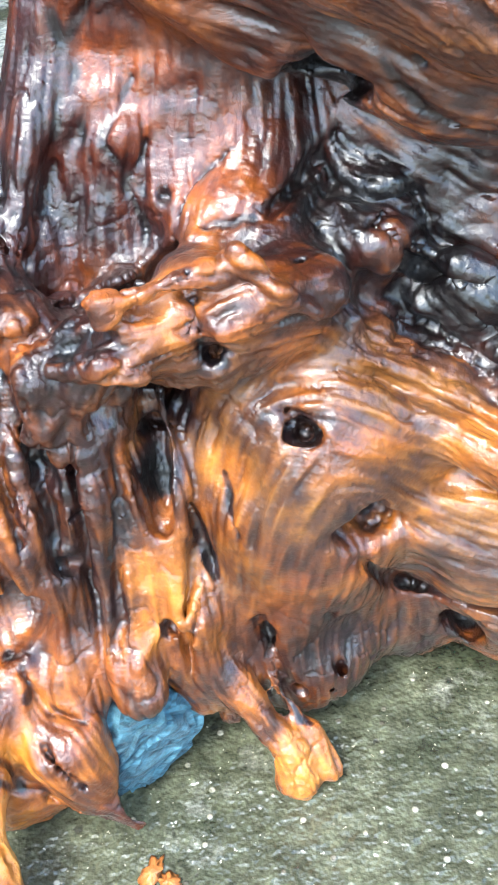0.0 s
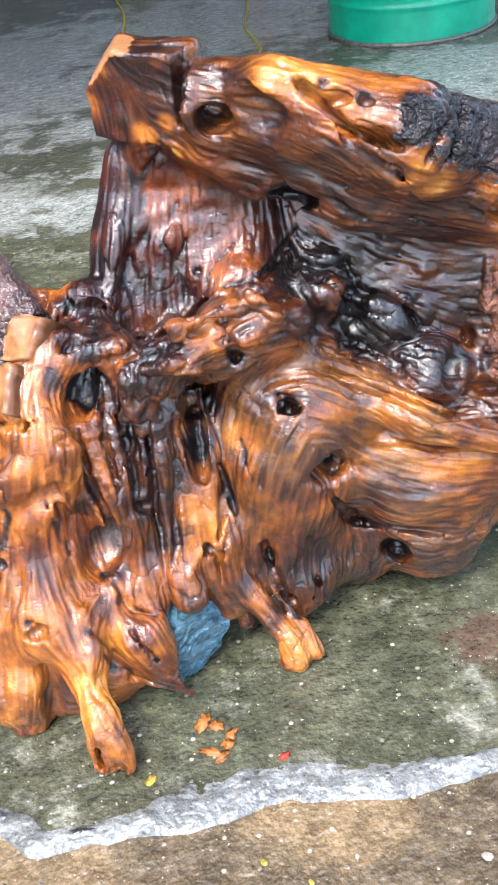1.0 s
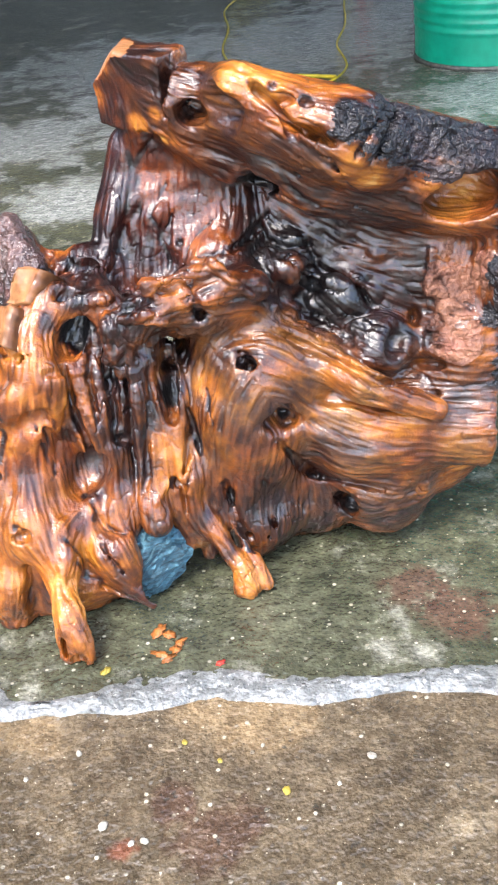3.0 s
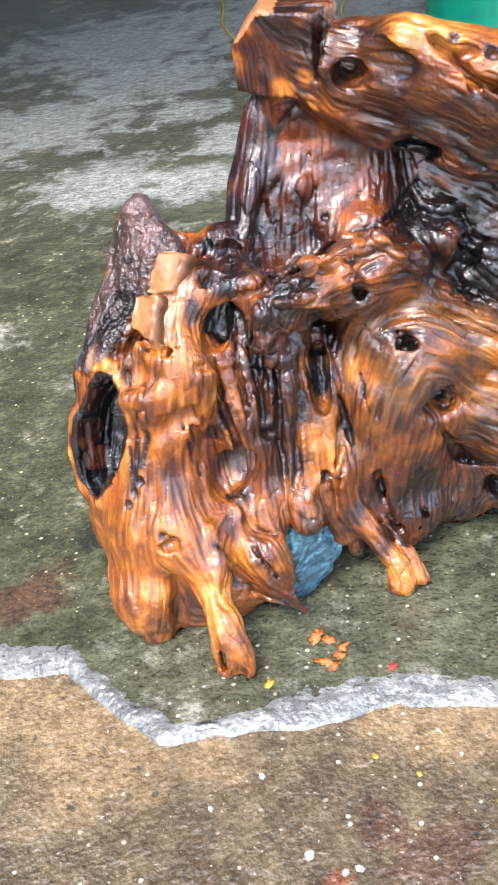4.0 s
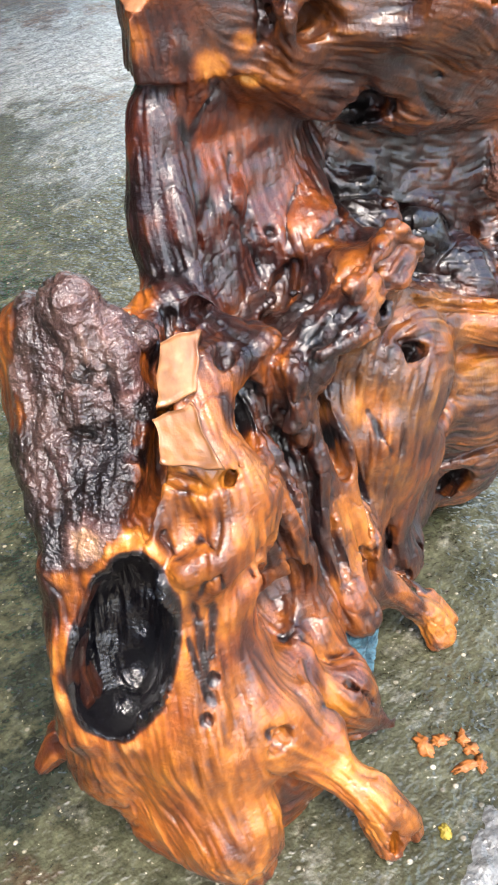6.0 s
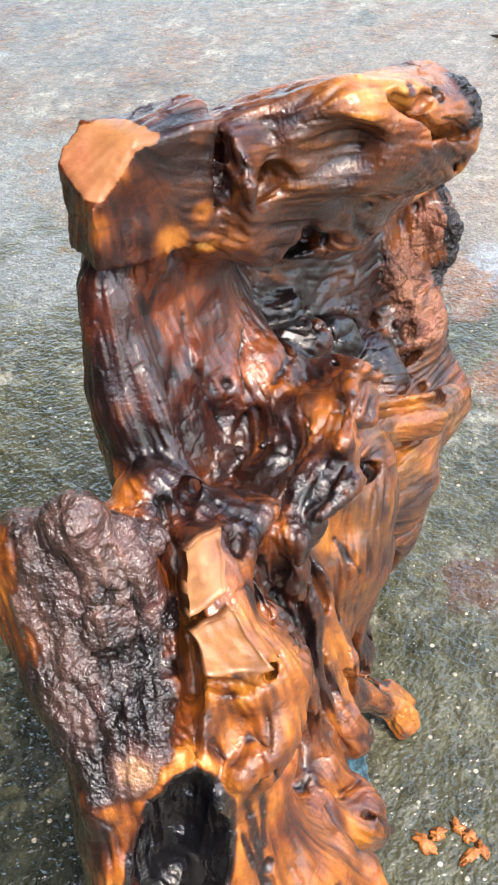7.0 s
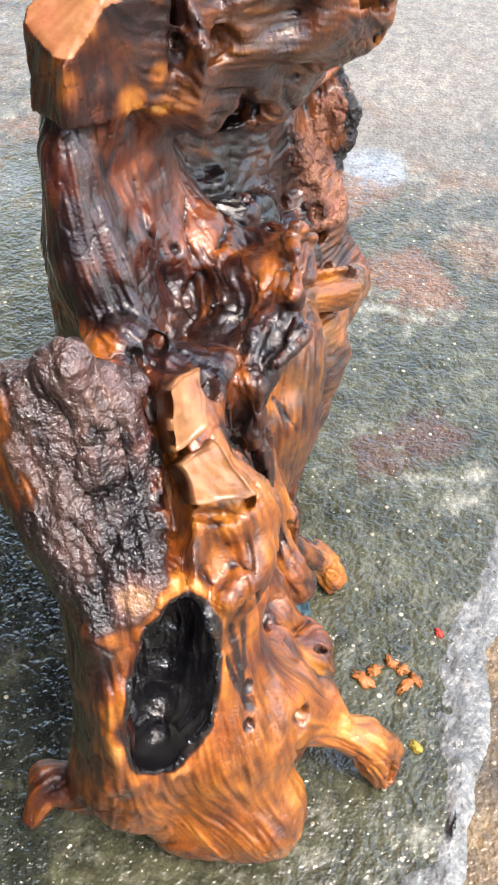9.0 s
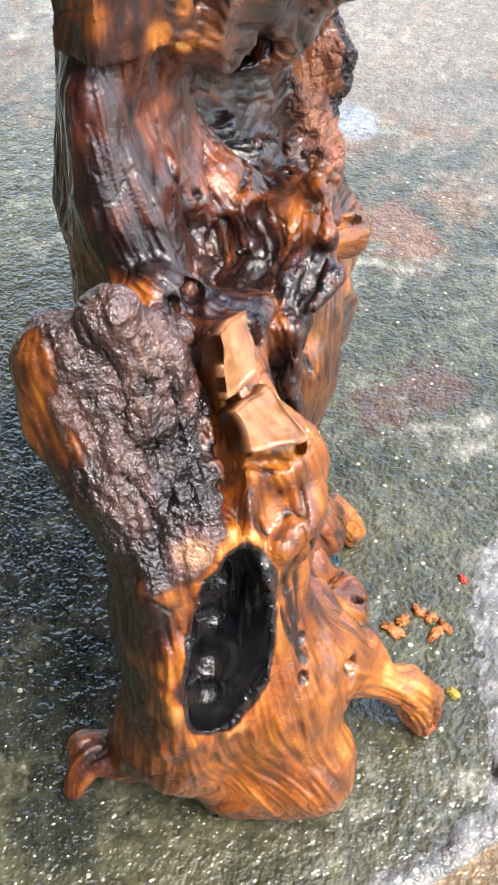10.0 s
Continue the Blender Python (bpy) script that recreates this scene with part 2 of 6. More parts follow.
# upper log
rod((-0.0191, 0.8375, 0.6893, 0.0363), (0.0553, 0.841, 0.6751, 0.0479), (0.076, 0.7683, 0.6961, 0.0424), (0.1981, 0.7638, 0.6489, 0.0562), (0.254, 0.8454, 0.6001, 0.0595), (0.3657, 0.8727, 0.5483, 0.0682), k=0.012)
rod((0.0071, 0.8694, 0.6529, 0.0574), (0.1651, 0.8501, 0.5872, 0.0691), (0.3861, 0.8929, 0.5271, 0.0649), k=0.02)
lump((0.4229, 0.8882, 0.422), (0.0718, 0.0885, 0.0908), k=0.02, along=(0, 0, 1))
# sawn block at the top
block((-0.064, 0.866, 0.694), (0.058, 0.026, 0.050), turn=(4, 3, -23), edge=0.0015, k=0.004)
block((-0.135, 0.868, 0.7545), (0.07, 0.1, 0.04), turn=(0, -48, 0), edge=0.001, k=0.002, cut=True)
# bark-covered limb and its broken neighbour
rod((-0.2596, 0.8147, 0.5224, 0.0198), (-0.2388, 0.8016, 0.4456, 0.0598), (-0.2922, 0.7757, 0.3394, 0.0465), (-0.3365, 0.7279, 0.2612, 0.043), k=0.012)
rod((-0.2773, 0.8477, 0.4818, 0.0397), (-0.2792, 0.8339, 0.4344, 0.0479), (-0.3229, 0.7559, 0.353, 0.0362), (-0.3439, 0.7408, 0.1891, 0.0444), k=0.015)
rod((-0.205, 0.8, 0.45, 0.026), (-0.2009, 0.7518, 0.442, 0.040), (-0.234, 0.7158, 0.4108, 0.040), (-0.2145, 0.6838, 0.370, 0.042), (-0.2497, 0.7042, 0.2778, 0.0535), k=0.008)
rod((-0.2847, 0.7368, 0.3678, 0.0524), (-0.3124, 0.7224, 0.2867, 0.0566), (-0.3389, 0.7421, 0.1029, 0.0588), k=0.02)
rod((-0.3546, 0.7439, 0.3429, 0.0191), (-0.371, 0.7293, 0.2575, 0.0165), (-0.3766, 0.7336, 0.1755, 0.0241), k=0.012)
# lower face with its feet
lump((-0.2732, 0.7171, 0.1708), (0.0834, 0.0898, 0.1321), k=0.02, along=(-0.2, 0, 1))
rod((-0.3008, 0.6942, 0.1288, 0.0558), (-0.3013, 0.6373, 0.056, 0.0582), (-0.2996, 0.6139, 0.0099, 0.0243), k=0.015)
rod((-0.248, 0.6465, 0.1326, 0.0488), (-0.2050, 0.6030, 0.1100, 0.0240), k=0.012)
rod((-0.1480, 0.6500, 0.1120, 0.0370), (-0.1300, 0.6420, 0.0520, 0.0250), (-0.0980, 0.6340, 0.0220, 0.0130), k=0.01)
rod((-0.3308, 0.763, 0.1231, 0.0407), (-0.3421, 0.8, 0.0349, 0.0298), (-0.3595, 0.8394, 0.0442, 0.0206), (-0.3916, 0.8436, 0.0194, 0.0118), k=0.015)
lump((-0.2489, 0.6947, 0.049), (0.1251, 0.0888, 0.079), k=0.02, along=(1, 0, 0))
# strands between limb and brow
rod((-0.1611, 0.8082, 0.4434, 0.0356), (-0.188, 0.7385, 0.3663, 0.046), (-0.1624, 0.7244, 0.2868, 0.0482), (-0.1582, 0.7228, 0.1889, 0.0471), (-0.1487, 0.6932, 0.1316, 0.0409), k=0.01)
rod((-0.1065, 0.7779, 0.4143, 0.0304), (-0.1017, 0.7397, 0.3304, 0.0372), (-0.0965, 0.7441, 0.2471, 0.0342), (-0.099, 0.7122, 0.1717, 0.0348), (-0.084, 0.6799, 0.1312, 0.0200), k=0.009)
rod((-0.0723, 0.767, 0.3963, 0.0285), (-0.0598, 0.7515, 0.2976, 0.0252), (-0.0539, 0.7363, 0.2187, 0.0277), (-0.0549, 0.7272, 0.1387, 0.0285), (-0.0441, 0.7248, 0.0782, 0.0238), k=0.009)
rod((-0.0228, 0.7682, 0.2442, 0.0285), (-0.0244, 0.7511, 0.1552, 0.0278), (-0.022, 0.742, 0.0852, 0.022), (-0.026, 0.728, 0.0397, 0.014), k=0.009)
rod((0.0152, 0.7711, 0.1499, 0.040), (0.0229, 0.7651, 0.0796, 0.0325), k=0.012)
# rims and swellings
rod((-0.375, 0.726, 0.295, 0.0070), (-0.386, 0.722, 0.236, 0.0100), (-0.389, 0.715, 0.184, 0.0060), k=0.014)
rod((-0.305, 0.677, 0.333, 0.0063), (-0.317, 0.668, 0.286, 0.0090), (-0.331, 0.666, 0.229, 0.0054), k=0.014)
rod((0.021, 0.721, 0.460, 0.0112), (0.048, 0.741, 0.470, 0.0160), (0.074, 0.765, 0.464, 0.0096), k=0.014)
rod((0.135, 0.765, 0.268, 0.0063), (0.196, 0.764, 0.258, 0.0090), (0.257, 0.768, 0.240, 0.0090), (0.314, 0.776, 0.229, 0.0054), k=0.014)
rod((0.131, 0.772, 0.197, 0.0063), (0.226, 0.747, 0.206, 0.0090), (0.317, 0.800, 0.148, 0.0054), k=0.014)
rod((-0.042, 0.792, 0.337, 0.0070), (-0.041, 0.739, 0.296, 0.0100), (-0.037, 0.733, 0.261, 0.0060), k=0.014)
rod((-0.044, 0.712, 0.182, 0.0098), (-0.040, 0.711, 0.144, 0.0084), k=0.014)
rod((0.035, 0.750, 0.366, 0.0049), (0.065, 0.754, 0.370, 0.0070), (0.084, 0.747, 0.358, 0.0042), k=0.014)
rod((-0.053, 0.704, 0.488, 0.0084), (-0.008, 0.718, 0.495, 0.0120), (0.031, 0.744, 0.490, 0.0072), k=0.014)
rod((-0.017, 0.827, 0.721, 0.0070), (-0.014, 0.805, 0.686, 0.0100), (-0.002, 0.813, 0.649, 0.0060), k=0.014)
rod((0.020, 0.832, 0.721, 0.0070), (0.105, 0.745, 0.721, 0.0100), (0.162, 0.735, 0.701, 0.0060), k=0.014)
rod((-0.009, 0.824, 0.629, 0.0070), (0.029, 0.832, 0.590, 0.0100), (0.087, 0.822, 0.562, 0.0060), k=0.014)
rod((-0.112, 0.857, 0.567, 0.0070), (-0.125, 0.832, 0.522, 0.0100), (-0.138, 0.803, 0.470, 0.0060), k=0.014)
rod((-0.062, 0.857, 0.541, 0.0070), (-0.081, 0.839, 0.485, 0.0100), (-0.093, 0.832, 0.447, 0.0060), k=0.014)
rod((-0.113, 0.707, 0.429, 0.0063), (-0.114, 0.719, 0.360, 0.0090), (-0.115, 0.711, 0.295, 0.0054), k=0.014)
rod((-0.215, 0.754, 0.483, 0.0056), (-0.245, 0.730, 0.461, 0.0080), (-0.260, 0.708, 0.445, 0.0048), k=0.014)
# plates of bark on the broken side
block((0.335, 0.860, 0.425), (0.040, 0.010, 0.034), turn=(-18, 10, 14), edge=0.003, k=0.006)
block((0.352, 0.832, 0.372), (0.034, 0.009, 0.026), turn=(-26, -14, 8), edge=0.003, k=0.006)
block((0.335, 0.826, 0.338), (0.040, 0.014, 0.013), turn=(-34, 12, 4), edge=0.003, k=0.004)
# hollows, slots, pits and knots
rod(*HOLLOW, k=0.004, cut=True, flat=((0.65, 0.45, -0.6), 0.4))
rod((-0.054, 0.748, 0.378, 0.0110), (-0.055, 0.733, 0.334, 0.0140), (-0.052, 0.722, 0.276, 0.0085), k=0.004, cut=True, flat=((0, 1, 0), 0.21))
rod((-0.13, 0.716, 0.357, 0.0110), (-0.125, 0.698, 0.31, 0.0120), (-0.127, 0.684, 0.266, 0.0130), k=0.005, cut=True, flat=((0, 1, 0), 0.6))
rod((-0.155, 0.745, 0.44, 0.0156), (-0.175, 0.72, 0.4, 0.0169), k=0.008, cut=True, flat=((0, 1, 0), 0.5))
rod((-0.149, 0.676, 0.212, 0.013), (-0.157, 0.668, 0.185, 0.018), (-0.162, 0.656, 0.158, 0.014), k=0.008, cut=True)
rod((-0.211, 0.662, 0.3, 0.004), (-0.207, 0.668, 0.27, 0.005), (-0.213, 0.671, 0.235, 0.002), k=0.006, cut=True, flat=((0, 1, 0), 0.25))
rod((-0.228, 0.775, 0.5, 0.006), (-0.252, 0.715, 0.455, 0.007), (-0.278, 0.705, 0.41, 0.007), (-0.303, 0.69, 0.372, 0.004), k=0.006, cut=True, flat=((-0.6, -0.54, 0.6), 0.25))
rod((-0.272, 0.645, 0.338, 0.008), (-0.242, 0.642, 0.325, 0.014), (-0.21, 0.655, 0.318, 0.012), k=0.008, cut=True)
rod((0.046, 0.752, 0.357, 0.005), (0.056, 0.742, 0.354, 0.010), (0.066, 0.742, 0.350, 0.009), (0.076, 0.752, 0.351, 0.003), k=0.004, cut=True)
lump((0.104, 0.735, 0.285), (0.013, 0.013, 0.009), k=0.006, cut=True)
lump((0.178, 0.785, 0.088), (0.02, 0.03, 0.026), k=0.006, cut=True)
lump((0.030, 0.755, 0.688), (0.045, 0.030, 0.034), turn=(0, 18, 0), k=0.02, cut=True)
# deep recess under the far end of the upper log
lump((0.350, 0.822, 0.546), (0.060, 0.056, 0.034), turn=(0, -12, 0), k=0.008, cut=True)
lump((0.012, 0.8, 0.672), (0.018, 0.045, 0.016), k=0.008, cut=True)
lump((0.085, 0.82, 0.572), (0.03, 0.05, 0.016), k=0.012, cut=True)
lump((0.009, 0.71, 0.439), (0.02, 0.02, 0.012), k=0.006, cut=True)
lump((0.262, 0.80, 0.352), (0.018, 0.03, 0.03), turn=(0, 30, 0), k=0.008, cut=True)
lump((-0.187, 0.522, 0.02), (0.018, 0.03, 0.022), k=0.005, cut=True)
lump((-0.105, 0.7, 0.03), (0.05, 0.07, 0.055), k=0.012, cut=True)
# neck folds
rod((-0.098, 0.855, 0.639, 0.0028), (-0.091, 0.866, 0.579, 0.0040), (-0.104, 0.840, 0.534, 0.0040), (-0.115, 0.816, 0.496, 0.0040), (-0.112, 0.807, 0.451, 0.0024), k=0.004, cut=True, flat=((-0.1, 0.8, -0.55), 0.38))
rod((0.089, 0.818, 0.563, 0.0049), (0.070, 0.865, 0.496, 0.0070), (0.042, 0.812, 0.485, 0.0042), k=0.005, cut=True, flat=((-0.1, 0.8, -0.55), 0.38))
rod((-0.068, 0.857, 0.610, 0.0021), (-0.090, 0.857, 0.559, 0.0030), (-0.081, 0.841, 0.517, 0.0018), k=0.004, cut=True, flat=((-0.1, 0.8, -0.55), 0.38))
# lower edge of the arm and cracks below it
rod((0.096, 0.731, 0.230, 0.0049), (0.127, 0.795, 0.137, 0.0070), (0.177, 0.767, 0.142, 0.0070), (0.233, 0.763, 0.129, 0.0042), k=0.005, cut=True, flat=((-0.1, 0.8, -0.55), 0.38))
rod((0.065, 0.739, 0.163, 0.0028), (0.071, 0.741, 0.092, 0.0040), (0.077, 0.767, 0.020, 0.0024), k=0.004, cut=True, flat=((-0.1, 0.8, -0.55), 0.38))
rod((0.006, 0.731, 0.165, 0.0042), (0.017, 0.727, 0.123, 0.0060), (0.038, 0.705, 0.064, 0.0036), k=0.005, cut=True, flat=((-0.1, 0.8, -0.55), 0.38))
# grooves between the strands
rod((-0.160, 0.776, 0.459, 0.0042), (-0.143, 0.726, 0.408, 0.0060), (-0.151, 0.703, 0.353, 0.0060), (-0.145, 0.684, 0.299, 0.0036), k=0.005, cut=True, flat=((-0.1, 0.8, -0.55), 0.38))
rod((-0.079, 0.702, 0.466, 0.0042), (-0.077, 0.693, 0.423, 0.0060), (-0.101, 0.710, 0.348, 0.0060), (-0.112, 0.710, 0.242, 0.0060), (-0.107, 0.670, 0.155, 0.0036), k=0.005, cut=True, flat=((-0.1, 0.8, -0.55), 0.38))
rod((-0.073, 0.719, 0.334, 0.0028), (-0.092, 0.708, 0.242, 0.0040), (-0.091, 0.673, 0.171, 0.0024), k=0.004, cut=True, flat=((-0.1, 0.8, -0.55), 0.38))
rod((-0.032, 0.730, 0.242, 0.0049), (-0.046, 0.707, 0.177, 0.0070), (-0.045, 0.702, 0.106, 0.0042), k=0.005, cut=True, flat=((-0.1, 0.8, -0.55), 0.38))
rod((-0.181, 0.729, 0.473, 0.0042), (-0.173, 0.730, 0.424, 0.0060), (-0.179, 0.689, 0.395, 0.0060), (-0.176, 0.685, 0.321, 0.0060), (-0.160, 0.678, 0.258, 0.0060), (-0.179, 0.678, 0.178, 0.0036), k=0.005, cut=True, flat=((-0.1, 0.8, -0.55), 0.38))
rod((-0.285, 0.686, 0.374, 0.0028), (-0.278, 0.669, 0.323, 0.0040), (-0.292, 0.648, 0.246, 0.0024), k=0.004, cut=True, flat=((-0.1, 0.8, -0.55), 0.38))
rod((-0.173, 0.679, 0.225, 0.0035), (-0.187, 0.681, 0.166, 0.0050), (-0.157, 0.642, 0.156, 0.0050), (-0.126, 0.632, 0.148, 0.0030), k=0.004, cut=True, flat=((-0.1, 0.8, -0.55), 0.38))
rod((-0.034, 0.743, 0.283, 0.0028), (-0.020, 0.735, 0.215, 0.0040), (-0.027, 0.722, 0.166, 0.0024), k=0.004, cut=True, flat=((-0.1, 0.8, -0.55), 0.38))
# saw groove across the upper log
rod((0.263, 0.789, 0.665, 0.0042), (0.251, 0.744, 0.649, 0.0060), (0.237, 0.732, 0.626, 0.0036), k=0.005, cut=True, flat=((-0.1, 0.8, -0.55), 0.38))
rod((0.105, 0.740, 0.720, 0.0035), (0.142, 0.720, 0.681, 0.0050), (0.193, 0.712, 0.658, 0.0030), k=0.004, cut=True, flat=((-0.1, 0.8, -0.55), 0.38))
# crease between burl and arm
rod((0.058, 0.732, 0.438, 0.0049), (0.109, 0.777, 0.373, 0.0070), (0.175, 0.767, 0.344, 0.0070), (0.227, 0.739, 0.325, 0.0070), (0.311, 0.804, 0.264, 0.0042), k=0.005, cut=True, flat=((-0.1, 0.8, -0.55), 0.38))
# burl folds
rod((0.110, 0.826, 0.462, 0.0042), (0.141, 0.849, 0.416, 0.0060), (0.186, 0.835, 0.411, 0.0036), k=0.005, cut=True, flat=((-0.1, 0.8, -0.55), 0.38))
rod((0.100, 0.820, 0.429, 0.0042), (0.143, 0.840, 0.374, 0.0060), (0.198, 0.813, 0.354, 0.0036), k=0.005, cut=True, flat=((-0.1, 0.8, -0.55), 0.38))
rod((0.075, 0.861, 0.482, 0.0042), (0.110, 0.841, 0.476, 0.0060), (0.138, 0.861, 0.471, 0.0036), k=0.005, cut=True, flat=((-0.1, 0.8, -0.55), 0.38))
rod((0.138, 0.843, 0.442, 0.0035), (0.183, 0.850, 0.433, 0.0050), (0.209, 0.838, 0.408, 0.0030), k=0.004, cut=True, flat=((-0.1, 0.8, -0.55), 0.38))
# crease between trunk and limb
rod((-0.250, 0.817, 0.538, 0.0084), (-0.212, 0.802, 0.497, 0.0120), (-0.203, 0.779, 0.486, 0.0072), k=0.010, cut=True, flat=((-0.1, 0.8, -0.55), 0.38))
rod((-0.119, 0.774, 0.440, 0.0028), (-0.049, 0.800, 0.435, 0.0040), (-0.021, 0.807, 0.467, 0.0024), k=0.004, cut=True, flat=((-0.1, 0.8, -0.55), 0.38))
# seams on the lower face
rod((-0.291, 0.675, 0.330, 0.0021), (-0.268, 0.656, 0.300, 0.0018), k=0.004, cut=True, flat=((-0.1, 0.8, -0.55), 0.38))
rod((-0.295, 0.672, 0.317, 0.0021), (-0.311, 0.664, 0.269, 0.0030), (-0.331, 0.661, 0.219, 0.0018), k=0.004, cut=True, flat=((-0.1, 0.8, -0.55), 0.38))
rod((-0.269, 0.657, 0.294, 0.0028), (-0.283, 0.650, 0.257, 0.0024), k=0.004, cut=True, flat=((-0.1, 0.8, -0.55), 0.38))
rod((-0.200, 0.663, 0.313, 0.0042), (-0.178, 0.682, 0.231, 0.0060), (-0.179, 0.678, 0.174, 0.0036), k=0.005, cut=True, flat=((-0.1, 0.8, -0.55), 0.38))
rod((-0.261, 0.677, 0.405, 0.0028), (-0.263, 0.666, 0.353, 0.0040), (-0.265, 0.658, 0.320, 0.0024), k=0.004, cut=True, flat=((-0.1, 0.8, -0.55), 0.38))
# recess under the arm, with its overhanging edge
rod((0.040, 0.705, 0.120, 0.026), (0.100, 0.728, 0.122, 0.040), (0.150, 0.748, 0.092, 0.036), k=0.008, cut=True)
lump((0.102, 0.733, 0.262), (0.030, 0.036, 0.016), turn=(0, 12, 0), k=0.015, cut=True)
# black crack behind the shards and gaps between the strands
rod((-0.150, 0.790, 0.482, 0.008), (-0.223, 0.757, 0.487, 0.011), (-0.264, 0.713, 0.452, 0.012), (-0.286, 0.700, 0.406, 0.008), k=0.003, cut=True, flat=((0.65, 0.36, -0.66), 0.2))
rod((-0.268, 0.655, 0.420, 0.003), (-0.232, 0.668, 0.408, 0.004), (-0.205, 0.680, 0.405, 0.003), k=0.003, cut=True, flat=((0.65, 0.36, -0.66), 0.2))
# saw groove between block and upper log
rod((-0.016, 0.815, 0.745, 0.006), (-0.026, 0.812, 0.70, 0.007), (-0.034, 0.818, 0.655, 0.005), k=0.003, cut=True, flat=((0.3, 0.9, 0), 0.2))
# curl and lip of the shelf
rod((0.000, 0.702, 0.452, 0.006), (0.012, 0.712, 0.437, 0.010), (0.024, 0.722, 0.436, 0.006), k=0.004, cut=True, flat=((-0.1, 0.8, -0.55), 0.5))
rod((-0.092, 0.702, 0.440, 0.007), (-0.060, 0.694, 0.450, 0.008), (-0.035, 0.698, 0.436, 0.006), k=0.010)
rod((0.030, 0.735, 0.505, 0.007), (0.055, 0.730, 0.480, 0.009), (0.075, 0.745, 0.450, 0.006), k=0.010)
# fold across the trunk
lump((-0.262, 0.655, 0.150), (0.085, 0.052, 0.062), k=0.03)
# arch between the feet
block((-0.236, 0.555, 0.048), (0.036, 0.066, 0.064), turn=(0, 4, 0), edge=0.012, k=0.003, cut=True)
# splayed toe, curled sheet of the front root
rod((-0.035, 0.722, 0.120, 0.020), (-0.004, 0.708, 0.085, 0.021), (0.026, 0.694, 0.045, 0.018), (0.040, 0.678, 0.012, 0.015), k=0.012)
rod((0.018, 0.720, 0.090, 0.010), (0.045, 0.706, 0.045, 0.011), (0.062, 0.690, 0.012, 0.010), k=0.006)
rod((0.026, 0.694, 0.045, 0.012), (0.026, 0.676, 0.010, 0.010), k=0.006)
rod((-0.214, 0.610, 0.104, 0.034), (-0.204, 0.575, 0.084, 0.025), (-0.196, 0.550, 0.060, 0.020), (-0.190, 0.536, 0.016, 0.018), k=0.010)
rod((-0.192, 0.560, 0.080, 0.014), (-0.180, 0.540, 0.050, 0.011), (-0.168, 0.530, 0.010, 0.010), k=0.010)
lump((-0.168, 0.556, 0.010), (0.020, 0.018, 0.030), turn=(0, 25, 0), k=0.004, cut=True)
lump((-0.180, 0.522, 0.012), (0.012, 0.012, 0.018), turn=(0, 20, 0), k=0.003, cut=True)
lump((-0.198, 0.560, 0.030), (0.010, 0.05, 0.03), k=0.004, cut=True)
# knots of the lower face
lump((-0.258, 0.600, 0.160), (0.014, 0.014, 0.007), k=0.005, cut=True)
lump((-0.296, 0.636, 0.242), (0.006, 0.012, 0.012), k=0.004, cut=True)
# soft swellings and hollows of the large forms
swell((0.311, 0.806, 0.646), 0.0160)
swell((-0.213, 0.648, 0.181), -0.0160)
swell((-0.085, 0.854, 0.490), -0.0160)
swell((-0.151, 0.726, 0.460), 0.0156)
swell((-0.020, 0.778, 0.483), 0.0137)
swell((-0.267, 0.646, 0.335), 0.0135)
swell((0.171, 0.751, 0.641), -0.0133)
swell((-0.143, 0.633, 0.134), -0.0125)
swell((-0.204, 0.582, 0.099), -0.0118)
swell((-0.041, 0.834, 0.691), -0.0117)
swell((0.085, 0.748, 0.690), -0.0115)
swell((-0.050, 0.821, 0.446), -0.0115)
swell((-0.049, 0.836, 0.493), 0.0118)
swell((0.049, 0.766, 0.386), -0.0110)
swell((0.082, 0.773, 0.633), 0.0108)
swell((-0.063, 0.839, 0.551), 0.0107)
swell((0.150, 0.745, 0.239), 0.0106)
swell((-0.105, 0.866, 0.657), -0.0103)
swell((-0.059, 0.750, 0.448), -0.0100)
swell((-0.042, 0.691, 0.476), 0.0098)
swell((-0.258, 0.796, 0.545), 0.0096)
swell((-0.024, 0.710, 0.489), -0.0096)
swell((-0.216, 0.651, 0.376), -0.0090)
swell((-0.187, 0.556, 0.031), 0.0090)
swell((-0.309, 0.838, 0.475), -0.0089)
swell((0.003, 0.740, 0.314), -0.0088)
swell((-0.087, 0.720, 0.339), -0.0084)
swell((0.148, 0.764, 0.242), -0.0084)
swell((-0.019, 0.716, 0.183), 0.0083)
swell((-0.118, 0.729, 0.465), 0.0076)
swell((0.154, 0.759, 0.603), 0.0073)
swell((-0.184, 0.845, 0.471), 0.0072)
swell((-0.073, 0.862, 0.568), -0.0068)
swell((-0.164, 0.661, 0.161), 0.0066)
swell((-0.238, 0.769, 0.504), 0.0065)
swell((0.015, 0.713, 0.074), -0.0061)
swell((-0.024, 0.797, 0.462), -0.0061)
swell((-0.143, 0.609, 0.125), 0.0059)
swell((0.150, 0.745, 0.239), 0.0058)
swell((-0.263, 0.760, 0.472), -0.0057)
swell((0.059, 0.751, 0.476), -0.0057)
swell((-0.113, 0.871, 0.605), -0.0056)
